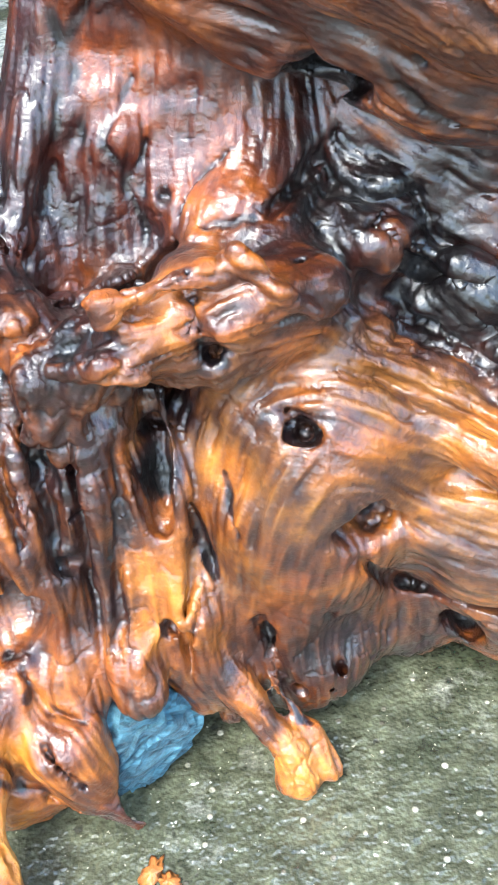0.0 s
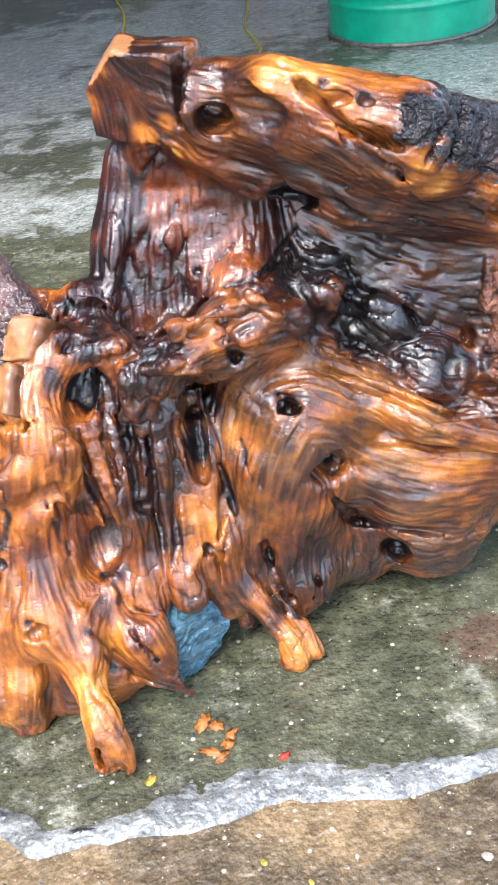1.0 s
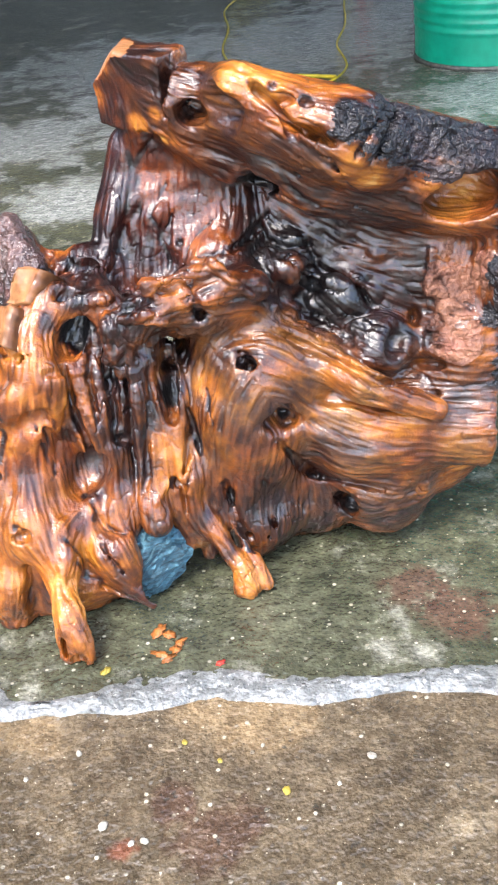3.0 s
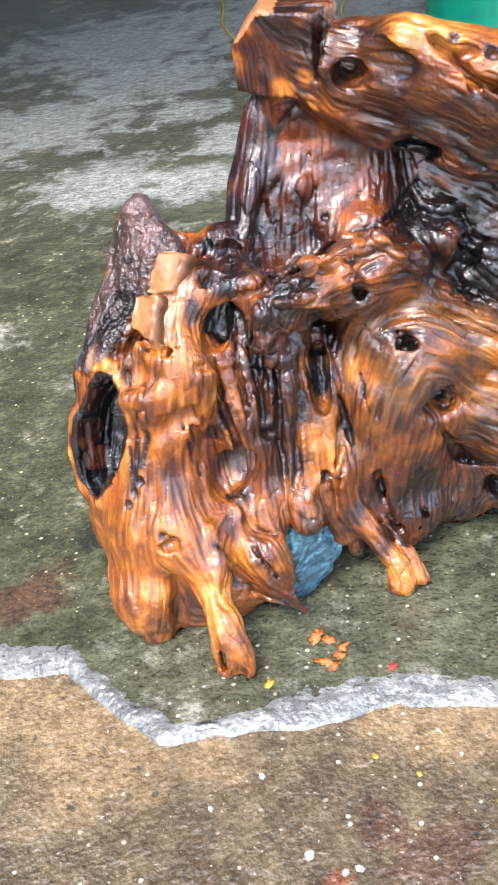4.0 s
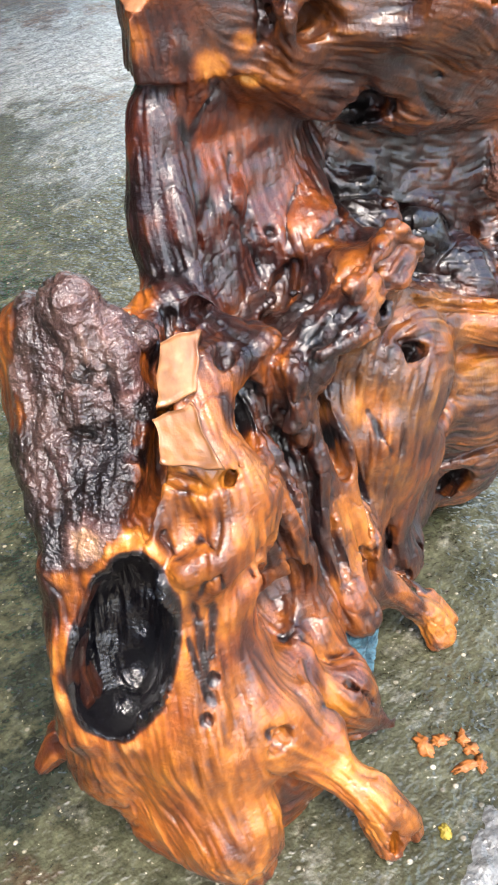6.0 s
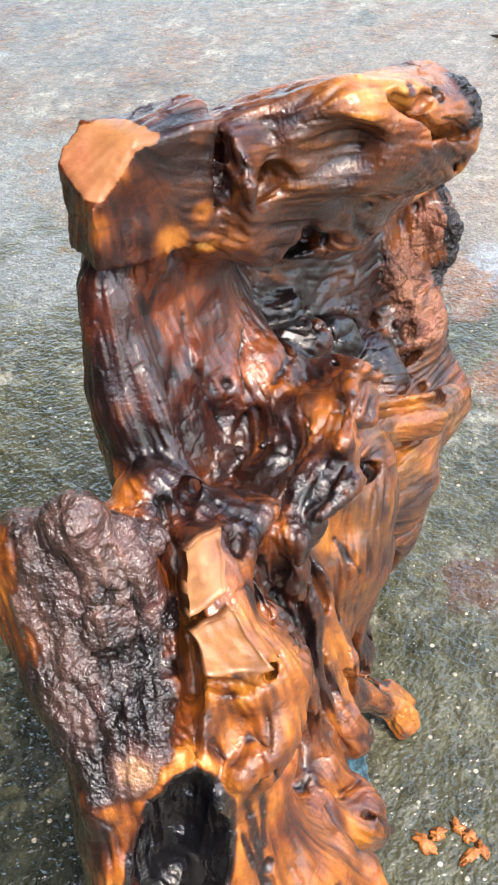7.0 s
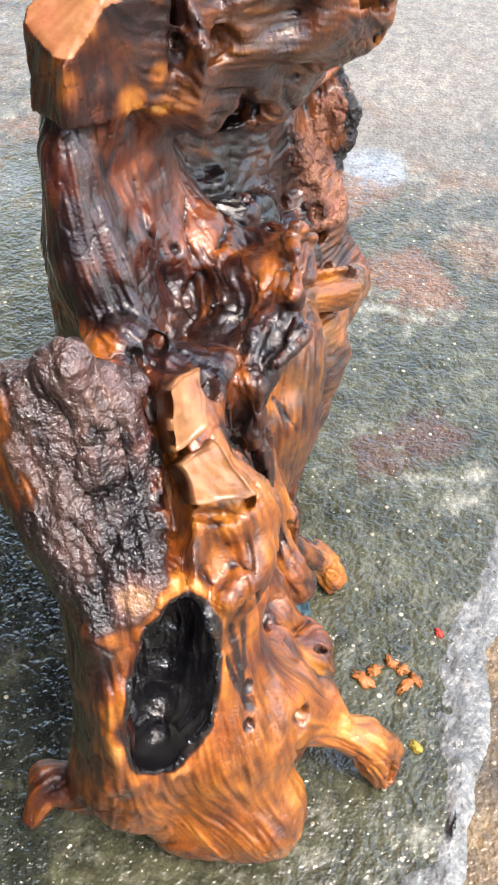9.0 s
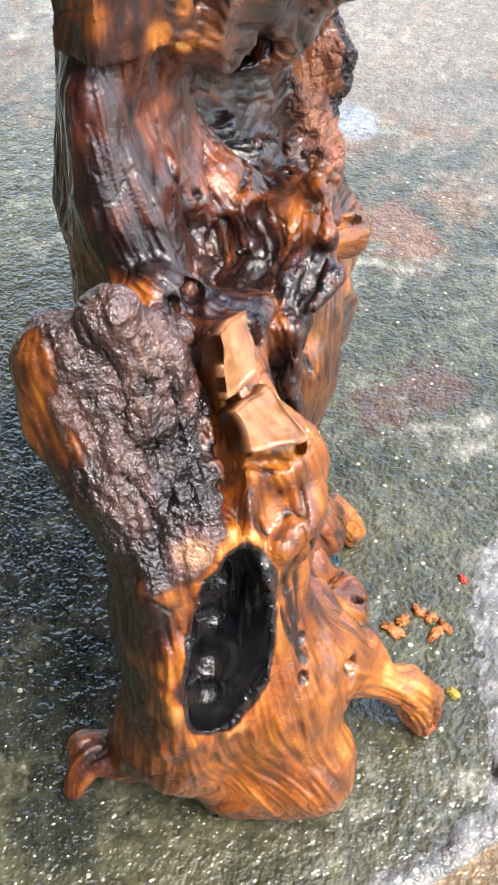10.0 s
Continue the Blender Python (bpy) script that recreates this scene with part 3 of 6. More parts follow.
# folds of the trunk
rod((-0.006, 0.851, 0.559, 0.0054), (-0.077, 0.841, 0.548, 0.0090), (-0.106, 0.850, 0.513, 0.0090), (-0.116, 0.819, 0.481, 0.0054), k=0.010, cut=True)
rod((0.085, 0.879, 0.513, 0.0024), (0.059, 0.854, 0.484, 0.0040), (0.037, 0.813, 0.489, 0.0024), k=0.004, cut=True, flat=((0.14, 0.91, -0.38), 0.3))
rod((-0.054, 0.854, 0.634, 0.0018), (-0.077, 0.862, 0.607, 0.0030), (-0.100, 0.869, 0.576, 0.0018), k=0.004, cut=True, flat=((0.04, 0.95, -0.31), 0.4))
rod((-0.068, 0.840, 0.540, 0.0015), (-0.090, 0.865, 0.499, 0.0025), (-0.086, 0.833, 0.470, 0.0015), k=0.004, cut=True, flat=((0.04, 0.92, -0.38), 0.5))
rod((-0.042, 0.850, 0.526, 0.0013), (-0.059, 0.838, 0.499, 0.0022), (-0.050, 0.833, 0.464, 0.0022), (-0.061, 0.812, 0.446, 0.0013), k=0.004, cut=True, flat=((0.06, 0.92, -0.40), 0.6))
rod((0.016, 0.845, 0.518, 0.0013), (-0.010, 0.834, 0.499, 0.0022), (-0.024, 0.820, 0.479, 0.0013), k=0.004, cut=True, flat=((0.09, 0.92, -0.39), 0.6))
lump((-0.033, 0.831, 0.492), (0.0070, 0.0040, 0.0080), turn=(48, 2, -63), k=0.003, cut=True)
rod((-0.047, 0.860, 0.565, 0.0015), (-0.071, 0.837, 0.532, 0.0025), (-0.048, 0.836, 0.492, 0.0015), k=0.004, cut=True, flat=((0.70, 0.46, -0.55), 0.5))
# crumpled ridge where trunk, strands and brow meet
rod((-0.133, 0.742, 0.475, 0.0024), (-0.092, 0.816, 0.438, 0.0040), (-0.063, 0.699, 0.484, 0.0040), (-0.034, 0.826, 0.442, 0.0024), k=0.004, cut=True, flat=((0.04, 0.90, -0.43), 0.8))
rod((-0.025, 0.824, 0.453, 0.0018), (0.000, 0.802, 0.483, 0.0030), (0.031, 0.806, 0.487, 0.0018), k=0.004, cut=True, flat=((0.10, 0.91, -0.41), 0.8))
lump((0.008, 0.733, 0.431), (0.0070, 0.0090, 0.0220), turn=(55, 8, -2), k=0.003, cut=True)
rod((-0.009, 0.722, 0.427, 0.0024), (0.005, 0.727, 0.418, 0.0040), (0.016, 0.730, 0.430, 0.0024), k=0.004, fibre=False)
rod((0.001, 0.727, 0.475, 0.0015), (0.002, 0.718, 0.462, 0.0025), (-0.001, 0.728, 0.440, 0.0015), k=0.004, cut=True, flat=((0.10, 0.89, -0.44), 0.5))
# strands
rod((-0.075, 0.744, 0.455, 0.0048), (-0.136, 0.722, 0.444, 0.0080), (-0.124, 0.720, 0.372, 0.0080), (-0.194, 0.658, 0.386, 0.0048), k=0.006, cut=True)
rod((-0.048, 0.779, 0.451, 0.0024), (-0.125, 0.743, 0.473, 0.0040), (-0.179, 0.726, 0.471, 0.0024), k=0.004, cut=True, flat=((0.67, 0.38, -0.64), 0.4))
lump((-0.172, 0.730, 0.471), (0.0090, 0.0180, 0.0160), turn=(48, 2, -63), k=0.004, cut=True)
rod((-0.109, 0.719, 0.443, 0.0036), (-0.123, 0.708, 0.405, 0.0060), (-0.123, 0.714, 0.374, 0.0036), k=0.006, fibre=False)
rod((-0.081, 0.712, 0.425, 0.0042), (-0.095, 0.726, 0.367, 0.0070), (-0.094, 0.711, 0.304, 0.0070), (-0.103, 0.707, 0.234, 0.0042), k=0.008, fibre=False)
rod((-0.069, 0.738, 0.380, 0.0018), (-0.078, 0.730, 0.345, 0.0030), (-0.074, 0.719, 0.293, 0.0030), (-0.090, 0.709, 0.228, 0.0018), k=0.004, cut=True, flat=((0.18, 0.79, -0.58), 0.4))
lump((-0.123, 0.703, 0.257), (0.0090, 0.0080, 0.0140), turn=(54, 9, -12), k=0.003, cut=True)
rod((-0.141, 0.730, 0.371, 0.0030), (-0.132, 0.726, 0.335, 0.0050), (-0.128, 0.709, 0.279, 0.0030), k=0.004, cut=True, flat=((0.14, 0.81, -0.58), 0.35))
rod((-0.146, 0.741, 0.401, 0.0036), (-0.146, 0.726, 0.368, 0.0060), (-0.138, 0.700, 0.318, 0.0060), (-0.136, 0.692, 0.256, 0.0036), k=0.008, fibre=False)
lump((-0.056, 0.704, 0.184), (0.0070, 0.0100, 0.0140), turn=(54, 9, -12), k=0.003, cut=True)
rod((-0.071, 0.709, 0.222, 0.0036), (-0.067, 0.701, 0.186, 0.0060), (-0.080, 0.676, 0.169, 0.0036), k=0.006, fibre=False)
rod((-0.087, 0.714, 0.247, 0.0018), (-0.089, 0.695, 0.206, 0.0030), (-0.102, 0.677, 0.176, 0.0018), k=0.004, cut=True, flat=((0.16, 0.74, -0.65), 0.4))
rod((-0.034, 0.725, 0.261, 0.0015), (-0.030, 0.725, 0.220, 0.0025), (-0.045, 0.706, 0.199, 0.0015), k=0.004, cut=True, flat=((0.21, 0.75, -0.62), 0.5))
# bowl beside the strands, with its lip
lump((-0.170, 0.689, 0.218), (0.0270, 0.0480, 0.0300), turn=(51, 24, -23), k=0.006, cut=True)
# overhang under the shards
rod((-0.284, 0.664, 0.346, 0.011), (-0.262, 0.657, 0.350, 0.012), (-0.236, 0.658, 0.362, 0.012), k=0.010, fibre=False)
rod((-0.288, 0.646, 0.302, 0.012), (-0.265, 0.636, 0.298, 0.019), (-0.238, 0.640, 0.310, 0.019), (-0.212, 0.656, 0.325, 0.013), k=0.010, cut=True)
# lower face: overhang, cracks, knots
rod((-0.225, 0.661, 0.316, 0.0018), (-0.219, 0.664, 0.260, 0.0030), (-0.215, 0.668, 0.225, 0.0018), k=0.004, cut=True, flat=((0.06, 0.77, -0.64), 0.3))
rod((-0.257, 0.675, 0.380, 0.0013), (-0.260, 0.654, 0.354, 0.0022), (-0.263, 0.645, 0.323, 0.0013), k=0.004, cut=True, flat=((0.03, 0.80, -0.59), 0.5))
rod((-0.296, 0.662, 0.279, 0.0015), (-0.298, 0.648, 0.238, 0.0025), (-0.298, 0.635, 0.218, 0.0015), k=0.004, cut=True, flat=((-0.01, 0.75, -0.66), 0.5))
lump((-0.251, 0.605, 0.167), (0.0090, 0.0070, 0.0140), turn=(54, 9, -12), k=0.003, cut=True)
lump((-0.289, 0.643, 0.238), (0.0040, 0.0060, 0.0080), turn=(48, 2, -63), k=0.003, cut=True)
lump((-0.308, 0.634, 0.208), (0.0040, 0.0050, 0.0070), turn=(48, 2, -63), k=0.003, cut=True)
lump((-0.263, 0.606, 0.176), (0.0040, 0.0050, 0.0080), turn=(48, 2, -63), k=0.003, cut=True)
rod((-0.279, 0.661, 0.289, 0.0030), (-0.291, 0.652, 0.243, 0.0050), (-0.316, 0.643, 0.213, 0.0030), k=0.008, fibre=False)
rod((-0.263, 0.648, 0.269, 0.0048), (-0.270, 0.629, 0.221, 0.0080), (-0.300, 0.610, 0.176, 0.0048), k=0.010, cut=True)
rod((-0.206, 0.630, 0.169, 0.0042), (-0.194, 0.599, 0.135, 0.0070), (-0.204, 0.576, 0.103, 0.0042), k=0.010, fibre=False)
lump((-0.180, 0.618, -0.002), (0.0110, 0.0140, 0.0160), turn=(48, 2, -63), k=0.005, cut=True)
rod((-0.280, 0.660, 0.316, 0.0012), (-0.274, 0.654, 0.336, 0.0020), (-0.263, 0.646, 0.342, 0.0012), k=0.004, cut=True, flat=((0.52, 0.29, -0.80), 0.5))
# bark limb: dents and the torn edge
lump((-0.275, 0.777, 0.483), (0.0050, 0.0090, 0.0090), turn=(48, 2, -63), k=0.003, cut=True)
lump((-0.294, 0.766, 0.438), (0.0200, 0.0050, 0.0090), turn=(48, -2, -60), k=0.004, cut=True)
lump((-0.300, 0.744, 0.418), (0.0050, 0.0050, 0.0060), turn=(48, 2, -63), k=0.003, cut=True)
rod((-0.305, 0.828, 0.489, 0.0048), (-0.311, 0.808, 0.458, 0.0080), (-0.327, 0.796, 0.434, 0.0048), k=0.008, cut=True)
rod((-0.215, 0.761, 0.456, 0.0036), (-0.244, 0.735, 0.434, 0.0060), (-0.261, 0.722, 0.402, 0.0060), (-0.303, 0.702, 0.401, 0.0036), k=0.004, cut=True, flat=((0.56, 0.39, -0.73), 0.25))
lump((-0.223, 0.752, 0.447), (0.0050, 0.0070, 0.0120), turn=(48, 2, -63), k=0.002, cut=True)
lump((-0.255, 0.729, 0.430), (0.0050, 0.0070, 0.0120), turn=(48, 2, -63), k=0.002, cut=True)
lump((-0.294, 0.714, 0.412), (0.0050, 0.0070, 0.0120), turn=(48, 2, -63), k=0.002, cut=True)
lump((-0.308, 0.703, 0.400), (0.0050, 0.0070, 0.0120), turn=(48, 2, -63), k=0.002, cut=True)
# upper log: chipped edge, dents of the underside
lump((0.161, 0.727, 0.703), (0.0070, 0.0040, 0.0120), turn=(48, 2, -63), k=0.003, cut=True)
lump((0.124, 0.734, 0.720), (0.0070, 0.0040, 0.0080), turn=(48, 2, -63), k=0.003, cut=True)
lump((0.137, 0.728, 0.705), (0.0140, 0.0060, 0.0140), turn=(56, 12, -3), k=0.003, cut=True)
lump((0.164, 0.727, 0.700), (0.0080, 0.0050, 0.0100), turn=(57, 3, 3), k=0.003, cut=True)
rod((0.095, 0.741, 0.723, 0.0021), (0.124, 0.743, 0.687, 0.0035), (0.160, 0.740, 0.662, 0.0035), (0.197, 0.709, 0.652, 0.0021), k=0.004, cut=True, flat=((-0.03, 0.95, -0.30), 0.4))
rod((0.254, 0.771, 0.672, 0.0027), (0.233, 0.722, 0.662, 0.0045), (0.219, 0.714, 0.636, 0.0027), k=0.004, cut=True, flat=((0.04, 0.95, -0.32), 0.4))
rod((0.172, 0.748, 0.652, 0.0018), (0.190, 0.713, 0.632, 0.0030), (0.210, 0.765, 0.582, 0.0018), k=0.004, cut=True, flat=((0.01, 0.94, -0.34), 0.4))
rod((0.019, 0.809, 0.625, 0.0048), (0.065, 0.799, 0.606, 0.0080), (0.108, 0.832, 0.564, 0.0048), k=0.008, cut=True)
rod((0.119, 0.789, 0.595, 0.0018), (0.143, 0.790, 0.560, 0.0030), (0.357, 0.858, 0.450, 0.0018), k=0.004, cut=True, flat=((0.81, 0.36, -0.46), 0.4))
rod((0.139, 0.783, 0.599, 0.0018), (0.235, 0.809, 0.528, 0.0030), (0.371, 0.846, 0.467, 0.0018), k=0.004, cut=True, flat=((0.82, 0.35, -0.45), 0.4))
rod((-0.008, 0.832, 0.716, 0.0030), (-0.009, 0.838, 0.691, 0.0050), (-0.017, 0.834, 0.667, 0.0030), k=0.004, cut=True, flat=((0.78, 0.47, -0.41), 0.2))
rod((-0.021, 0.849, 0.707, 0.0036), (-0.019, 0.798, 0.683, 0.0060), (-0.007, 0.814, 0.638, 0.0036), k=0.006, fibre=False)
rod((0.124, 0.743, 0.694, 0.0036), (0.148, 0.715, 0.658, 0.0060), (0.196, 0.718, 0.617, 0.0036), k=0.006, cut=True)
# burl lobes and the black gap under the flaking bark
rod((0.061, 0.773, 0.472, 0.0030), (0.088, 0.807, 0.432, 0.0050), (0.122, 0.834, 0.384, 0.0050), (0.165, 0.816, 0.360, 0.0050), (0.194, 0.803, 0.345, 0.0030), k=0.004, cut=True, flat=((-0.04, 0.89, -0.46), 0.35))
rod((0.104, 0.825, 0.462, 0.0024), (0.125, 0.840, 0.470, 0.0040), (0.153, 0.860, 0.452, 0.0024), k=0.004, cut=True, flat=((-0.04, 0.91, -0.42), 0.4))
rod((0.139, 0.863, 0.467, 0.0024), (0.156, 0.854, 0.431, 0.0040), (0.196, 0.850, 0.423, 0.0040), (0.225, 0.839, 0.379, 0.0024), k=0.004, cut=True, flat=((-0.00, 0.90, -0.43), 0.4))
rod((0.062, 0.820, 0.473, 0.0024), (0.081, 0.864, 0.476, 0.0040), (0.075, 0.872, 0.504, 0.0024), k=0.004, cut=True, flat=((-0.08, 0.91, -0.40), 0.35))
rod((0.166, 0.852, 0.407, 0.0021), (0.188, 0.831, 0.384, 0.0035), (0.224, 0.816, 0.366, 0.0021), k=0.004, cut=True, flat=((0.01, 0.89, -0.46), 0.4))
lump((0.302, 0.822, 0.303), (0.0260, 0.0080, 0.0240), turn=(57, 10, -1), k=0.003, cut=True)
lump((0.279, 0.854, 0.361), (0.0090, 0.0140, 0.0220), turn=(57, 3, 3), k=0.004, cut=True)
lump((0.086, 0.850, 0.557), (0.0140, 0.0080, 0.0260), turn=(56, 16, -5), k=0.004, cut=True)
rod((0.269, 0.853, 0.403, 0.0015), (0.299, 0.847, 0.372, 0.0025), (0.333, 0.824, 0.375, 0.0015), k=0.004, cut=True, flat=((0.08, 0.88, -0.46), 0.5))
rod((0.311, 0.846, 0.437, 0.0015), (0.326, 0.838, 0.401, 0.0025), (0.355, 0.827, 0.381, 0.0015), k=0.004, cut=True, flat=((0.10, 0.89, -0.45), 0.5))
# brow and arm: cracks, lip of the overhang, knots
rod((-0.002, 0.743, 0.313, 0.0009), (-0.000, 0.733, 0.294, 0.0015), (0.007, 0.722, 0.270, 0.0009), k=0.004, cut=True, flat=((-0.16, 0.70, -0.69), 0.6))
rod((0.051, 0.723, 0.329, 0.0021), (0.038, 0.739, 0.357, 0.0035), (0.055, 0.756, 0.363, 0.0035), (0.081, 0.740, 0.363, 0.0035), (0.073, 0.727, 0.338, 0.0021), k=0.004, fibre=False)
lump((0.059, 0.752, 0.344), (0.0080, 0.0080, 0.0220), turn=(57, 3, 3), k=0.003, cut=True)
lump((0.096, 0.769, 0.260), (0.0090, 0.0050, 0.0090), turn=(57, 3, 3), k=0.003, cut=True)
rod((0.101, 0.753, 0.207, 0.0027), (0.110, 0.771, 0.166, 0.0045), (0.128, 0.805, 0.126, 0.0045), (0.168, 0.783, 0.132, 0.0027), k=0.004, cut=True, flat=((-0.04, 0.81, -0.59), 0.35))
rod((0.055, 0.776, 0.094, 0.0013), (0.063, 0.740, 0.062, 0.0022), (0.062, 0.776, 0.000, 0.0013), k=0.004, cut=True, flat=((-0.08, 0.77, -0.63), 0.4))
rod((0.013, 0.729, 0.170, 0.0030), (0.028, 0.757, 0.079, 0.0050), (0.046, 0.707, 0.060, 0.0030), k=0.004, cut=True, flat=((-0.10, 0.77, -0.62), 0.35))
lump((0.016, 0.734, 0.142), (0.0070, 0.0140, 0.0140), turn=(57, 3, 3), k=0.004, cut=True)
lump((0.181, 0.811, 0.070), (0.0110, 0.0200, 0.0240), turn=(57, -9, 11), k=0.003, cut=True)
rod((-0.032, 0.728, 0.254, 0.0018), (-0.031, 0.711, 0.203, 0.0030), (-0.040, 0.699, 0.175, 0.0018), k=0.004, cut=True, flat=((-0.15, 0.80, -0.58), 0.4))
# broken wood between the front root and the slate
rod((-0.184, 0.603, 0.119, 0.0024), (-0.165, 0.628, 0.056, 0.0040), (-0.117, 0.620, 0.038, 0.0024), k=0.004, cut=True, flat=((-0.23, 0.72, -0.66), 0.4))
rod((-0.154, 0.628, 0.130, 0.0018), (-0.131, 0.617, 0.096, 0.0030), (-0.107, 0.677, 0.000, 0.0018), k=0.004, cut=True, flat=((-0.21, 0.73, -0.65), 0.4))
lump((-0.160, 0.650, 0.010), (0.0110, 0.0080, 0.0140), turn=(57, 3, 3), k=0.003, cut=True)
lump((-0.187, 0.617, 0.000), (0.0070, 0.0140, 0.0140), turn=(57, 3, 3), k=0.003, cut=True)
rod((-0.198, 0.610, 0.155, 0.0018), (-0.184, 0.620, 0.119, 0.0030), (-0.185, 0.626, 0.074, 0.0018), k=0.004, cut=True, flat=((-0.25, 0.73, -0.64), 0.4))
rod((-0.174, 0.669, 0.179, 0.0021), (-0.151, 0.654, 0.141, 0.0035), (-0.125, 0.651, 0.132, 0.0021), k=0.004, cut=True, flat=((-0.31, 0.55, -0.78), 0.4))
# hanging folds at the left of the ridge
rod((-0.116, 0.715, 0.441, 0.0018), (-0.099, 0.739, 0.459, 0.0030), (-0.080, 0.796, 0.443, 0.0018), k=0.004, cut=True, flat=((-0.30, 0.78, -0.54), 0.5))
rod((-0.066, 0.688, 0.455, 0.0015), (-0.047, 0.695, 0.471, 0.0025), (-0.031, 0.705, 0.488, 0.0015), k=0.004, cut=True, flat=((-0.26, 0.79, -0.56), 0.5))
rod((-0.000, 0.721, 0.501, 0.0018), (0.000, 0.729, 0.475, 0.0030), (-0.005, 0.715, 0.460, 0.0018), k=0.004, cut=True, flat=((-0.19, 0.82, -0.54), 0.5))
rod((0.037, 0.738, 0.508, 0.0018), (0.055, 0.748, 0.490, 0.0030), (0.074, 0.755, 0.468, 0.0018), k=0.004, cut=True, flat=((-0.11, 0.84, -0.52), 0.5))
# lobe of the trunk between its flank and the ridge
rod((-0.098, 0.888, 0.600, 0.020), (-0.094, 0.878, 0.550, 0.022), (-0.092, 0.868, 0.500, 0.022), (-0.082, 0.852, 0.455, 0.022), k=0.025, fibre=False)
# jagged black gap between the bark and the shards
rod((-0.179, 0.794, 0.487, 0.0050), (-0.216, 0.765, 0.455, 0.0080), (-0.234, 0.742, 0.415, 0.0090), (-0.264, 0.719, 0.386, 0.0090), (-0.308, 0.699, 0.390, 0.0060), k=0.004, cut=True, flat=((0.57, 0.40, -0.72), 0.35))
lump((-0.219, 0.760, 0.440), (0.0056, 0.0080, 0.0180), turn=(48, 2, -63), k=0.003, cut=True)
lump((-0.271, 0.725, 0.424), (0.0042, 0.0060, 0.0180), turn=(48, 2, -63), k=0.003, cut=True)
lump((-0.256, 0.681, 0.410), (0.0260, 0.0060, 0.0160), turn=(48, 5, -66), k=0.003, cut=True)
lump((0.297, 0.816, 0.348), (0.0110, 0.0200, 0.0260), turn=(48, 2, -63), k=0.004, cut=True)
rod((-0.294, 0.792, 0.463, 0.0018), (-0.283, 0.781, 0.476, 0.0030), (-0.270, 0.764, 0.469, 0.0018), k=0.004, cut=True, flat=((0.55, 0.46, -0.70), 0.6))
rod((-0.281, 0.811, 0.523, 0.0018), (-0.281, 0.796, 0.493, 0.0030), (-0.293, 0.787, 0.463, 0.0018), k=0.004, cut=True, flat=((0.55, 0.48, -0.68), 0.6))
rod((-0.260, 0.768, 0.486, 0.0018), (-0.268, 0.756, 0.454, 0.0030), (-0.284, 0.748, 0.427, 0.0018), k=0.004, cut=True, flat=((0.56, 0.43, -0.71), 0.6))
rod((-0.320, 0.780, 0.428, 0.0018), (-0.328, 0.757, 0.407, 0.0030), (-0.342, 0.746, 0.387, 0.0018), k=0.004, cut=True, flat=((0.49, 0.43, -0.76), 0.6))
# crisp sawn block once more, over the swellings
block((-0.064, 0.866, 0.694), (0.058, 0.026, 0.050), turn=(4, 3, -23), edge=0.0015, k=0.003)
block((-0.135, 0.868, 0.7545), (0.07, 0.1, 0.04), turn=(0, -48, 0), edge=0.001, k=0.002, cut=True)
rod((-0.019, 0.812, 0.752, 0.005), (-0.026, 0.812, 0.705, 0.006), (-0.030, 0.818, 0.665, 0.004), k=0.002, cut=True, flat=((0.3, 0.9, 0), 0.2))
# inside of the tarred hollow
lump((-0.330, 0.702, 0.272), (0.030, 0.046, 0.080), turn=(3, 19, 0), k=0.004, cut=True)
# sawn end and the floor
block((0.4658, 0.8265, 0.3954), (0.065, 0.4, 0.5), turn=(0, 4, 6), edge=0.004, k=0.01, cut=True)
block((0, 0.8, -0.05), (0.7, 0.5, 0.05), turn=(0, 0, 0), edge=0.001, k=0.002, cut=True)

# brow and arm
guide((-0.028, 0.711, 0.144), (-0.009, 0.730, 0.282), (0.020, 0.741, 0.354), (0.066, 0.757, 0.386), (0.138, 0.765, 0.347), (0.227, 0.730, 0.296), (0.310, 0.767, 0.237))
guide((-0.001, 0.721, 0.097), (0.020, 0.717, 0.236), (0.057, 0.720, 0.322), (0.109, 0.733, 0.322), (0.180, 0.751, 0.239), (0.311, 0.771, 0.188))
guide((-0.013, 0.777, 0.378), (0.055, 0.738, 0.421), (0.123, 0.774, 0.368), (0.212, 0.732, 0.329))
guide((0.129, 0.778, 0.166), (0.226, 0.747, 0.176), (0.314, 0.823, 0.119))
guide((0.174, 0.795, 0.063), (0.257, 0.769, 0.100), (0.316, 0.843, 0.081))
guide((0.063, 0.733, 0.088), (0.071, 0.740, 0.153))
guide((0.127, 0.798, 0.039), (0.139, 0.790, 0.108))
# trunk
guide((-0.098, 0.848, 0.651), (-0.126, 0.856, 0.576), (-0.121, 0.811, 0.498), (-0.137, 0.789, 0.460))
guide((-0.067, 0.855, 0.618), (-0.091, 0.846, 0.539), (-0.089, 0.824, 0.459))
guide((-0.002, 0.816, 0.620), (-0.039, 0.855, 0.533), (-0.027, 0.712, 0.506))
guide((0.059, 0.818, 0.572), (0.051, 0.859, 0.519), (0.024, 0.809, 0.493), (-0.005, 0.708, 0.503))
# ridge
guide((-0.109, 0.698, 0.414), (-0.072, 0.695, 0.465), (-0.020, 0.699, 0.481), (0.026, 0.718, 0.478), (0.070, 0.740, 0.467))
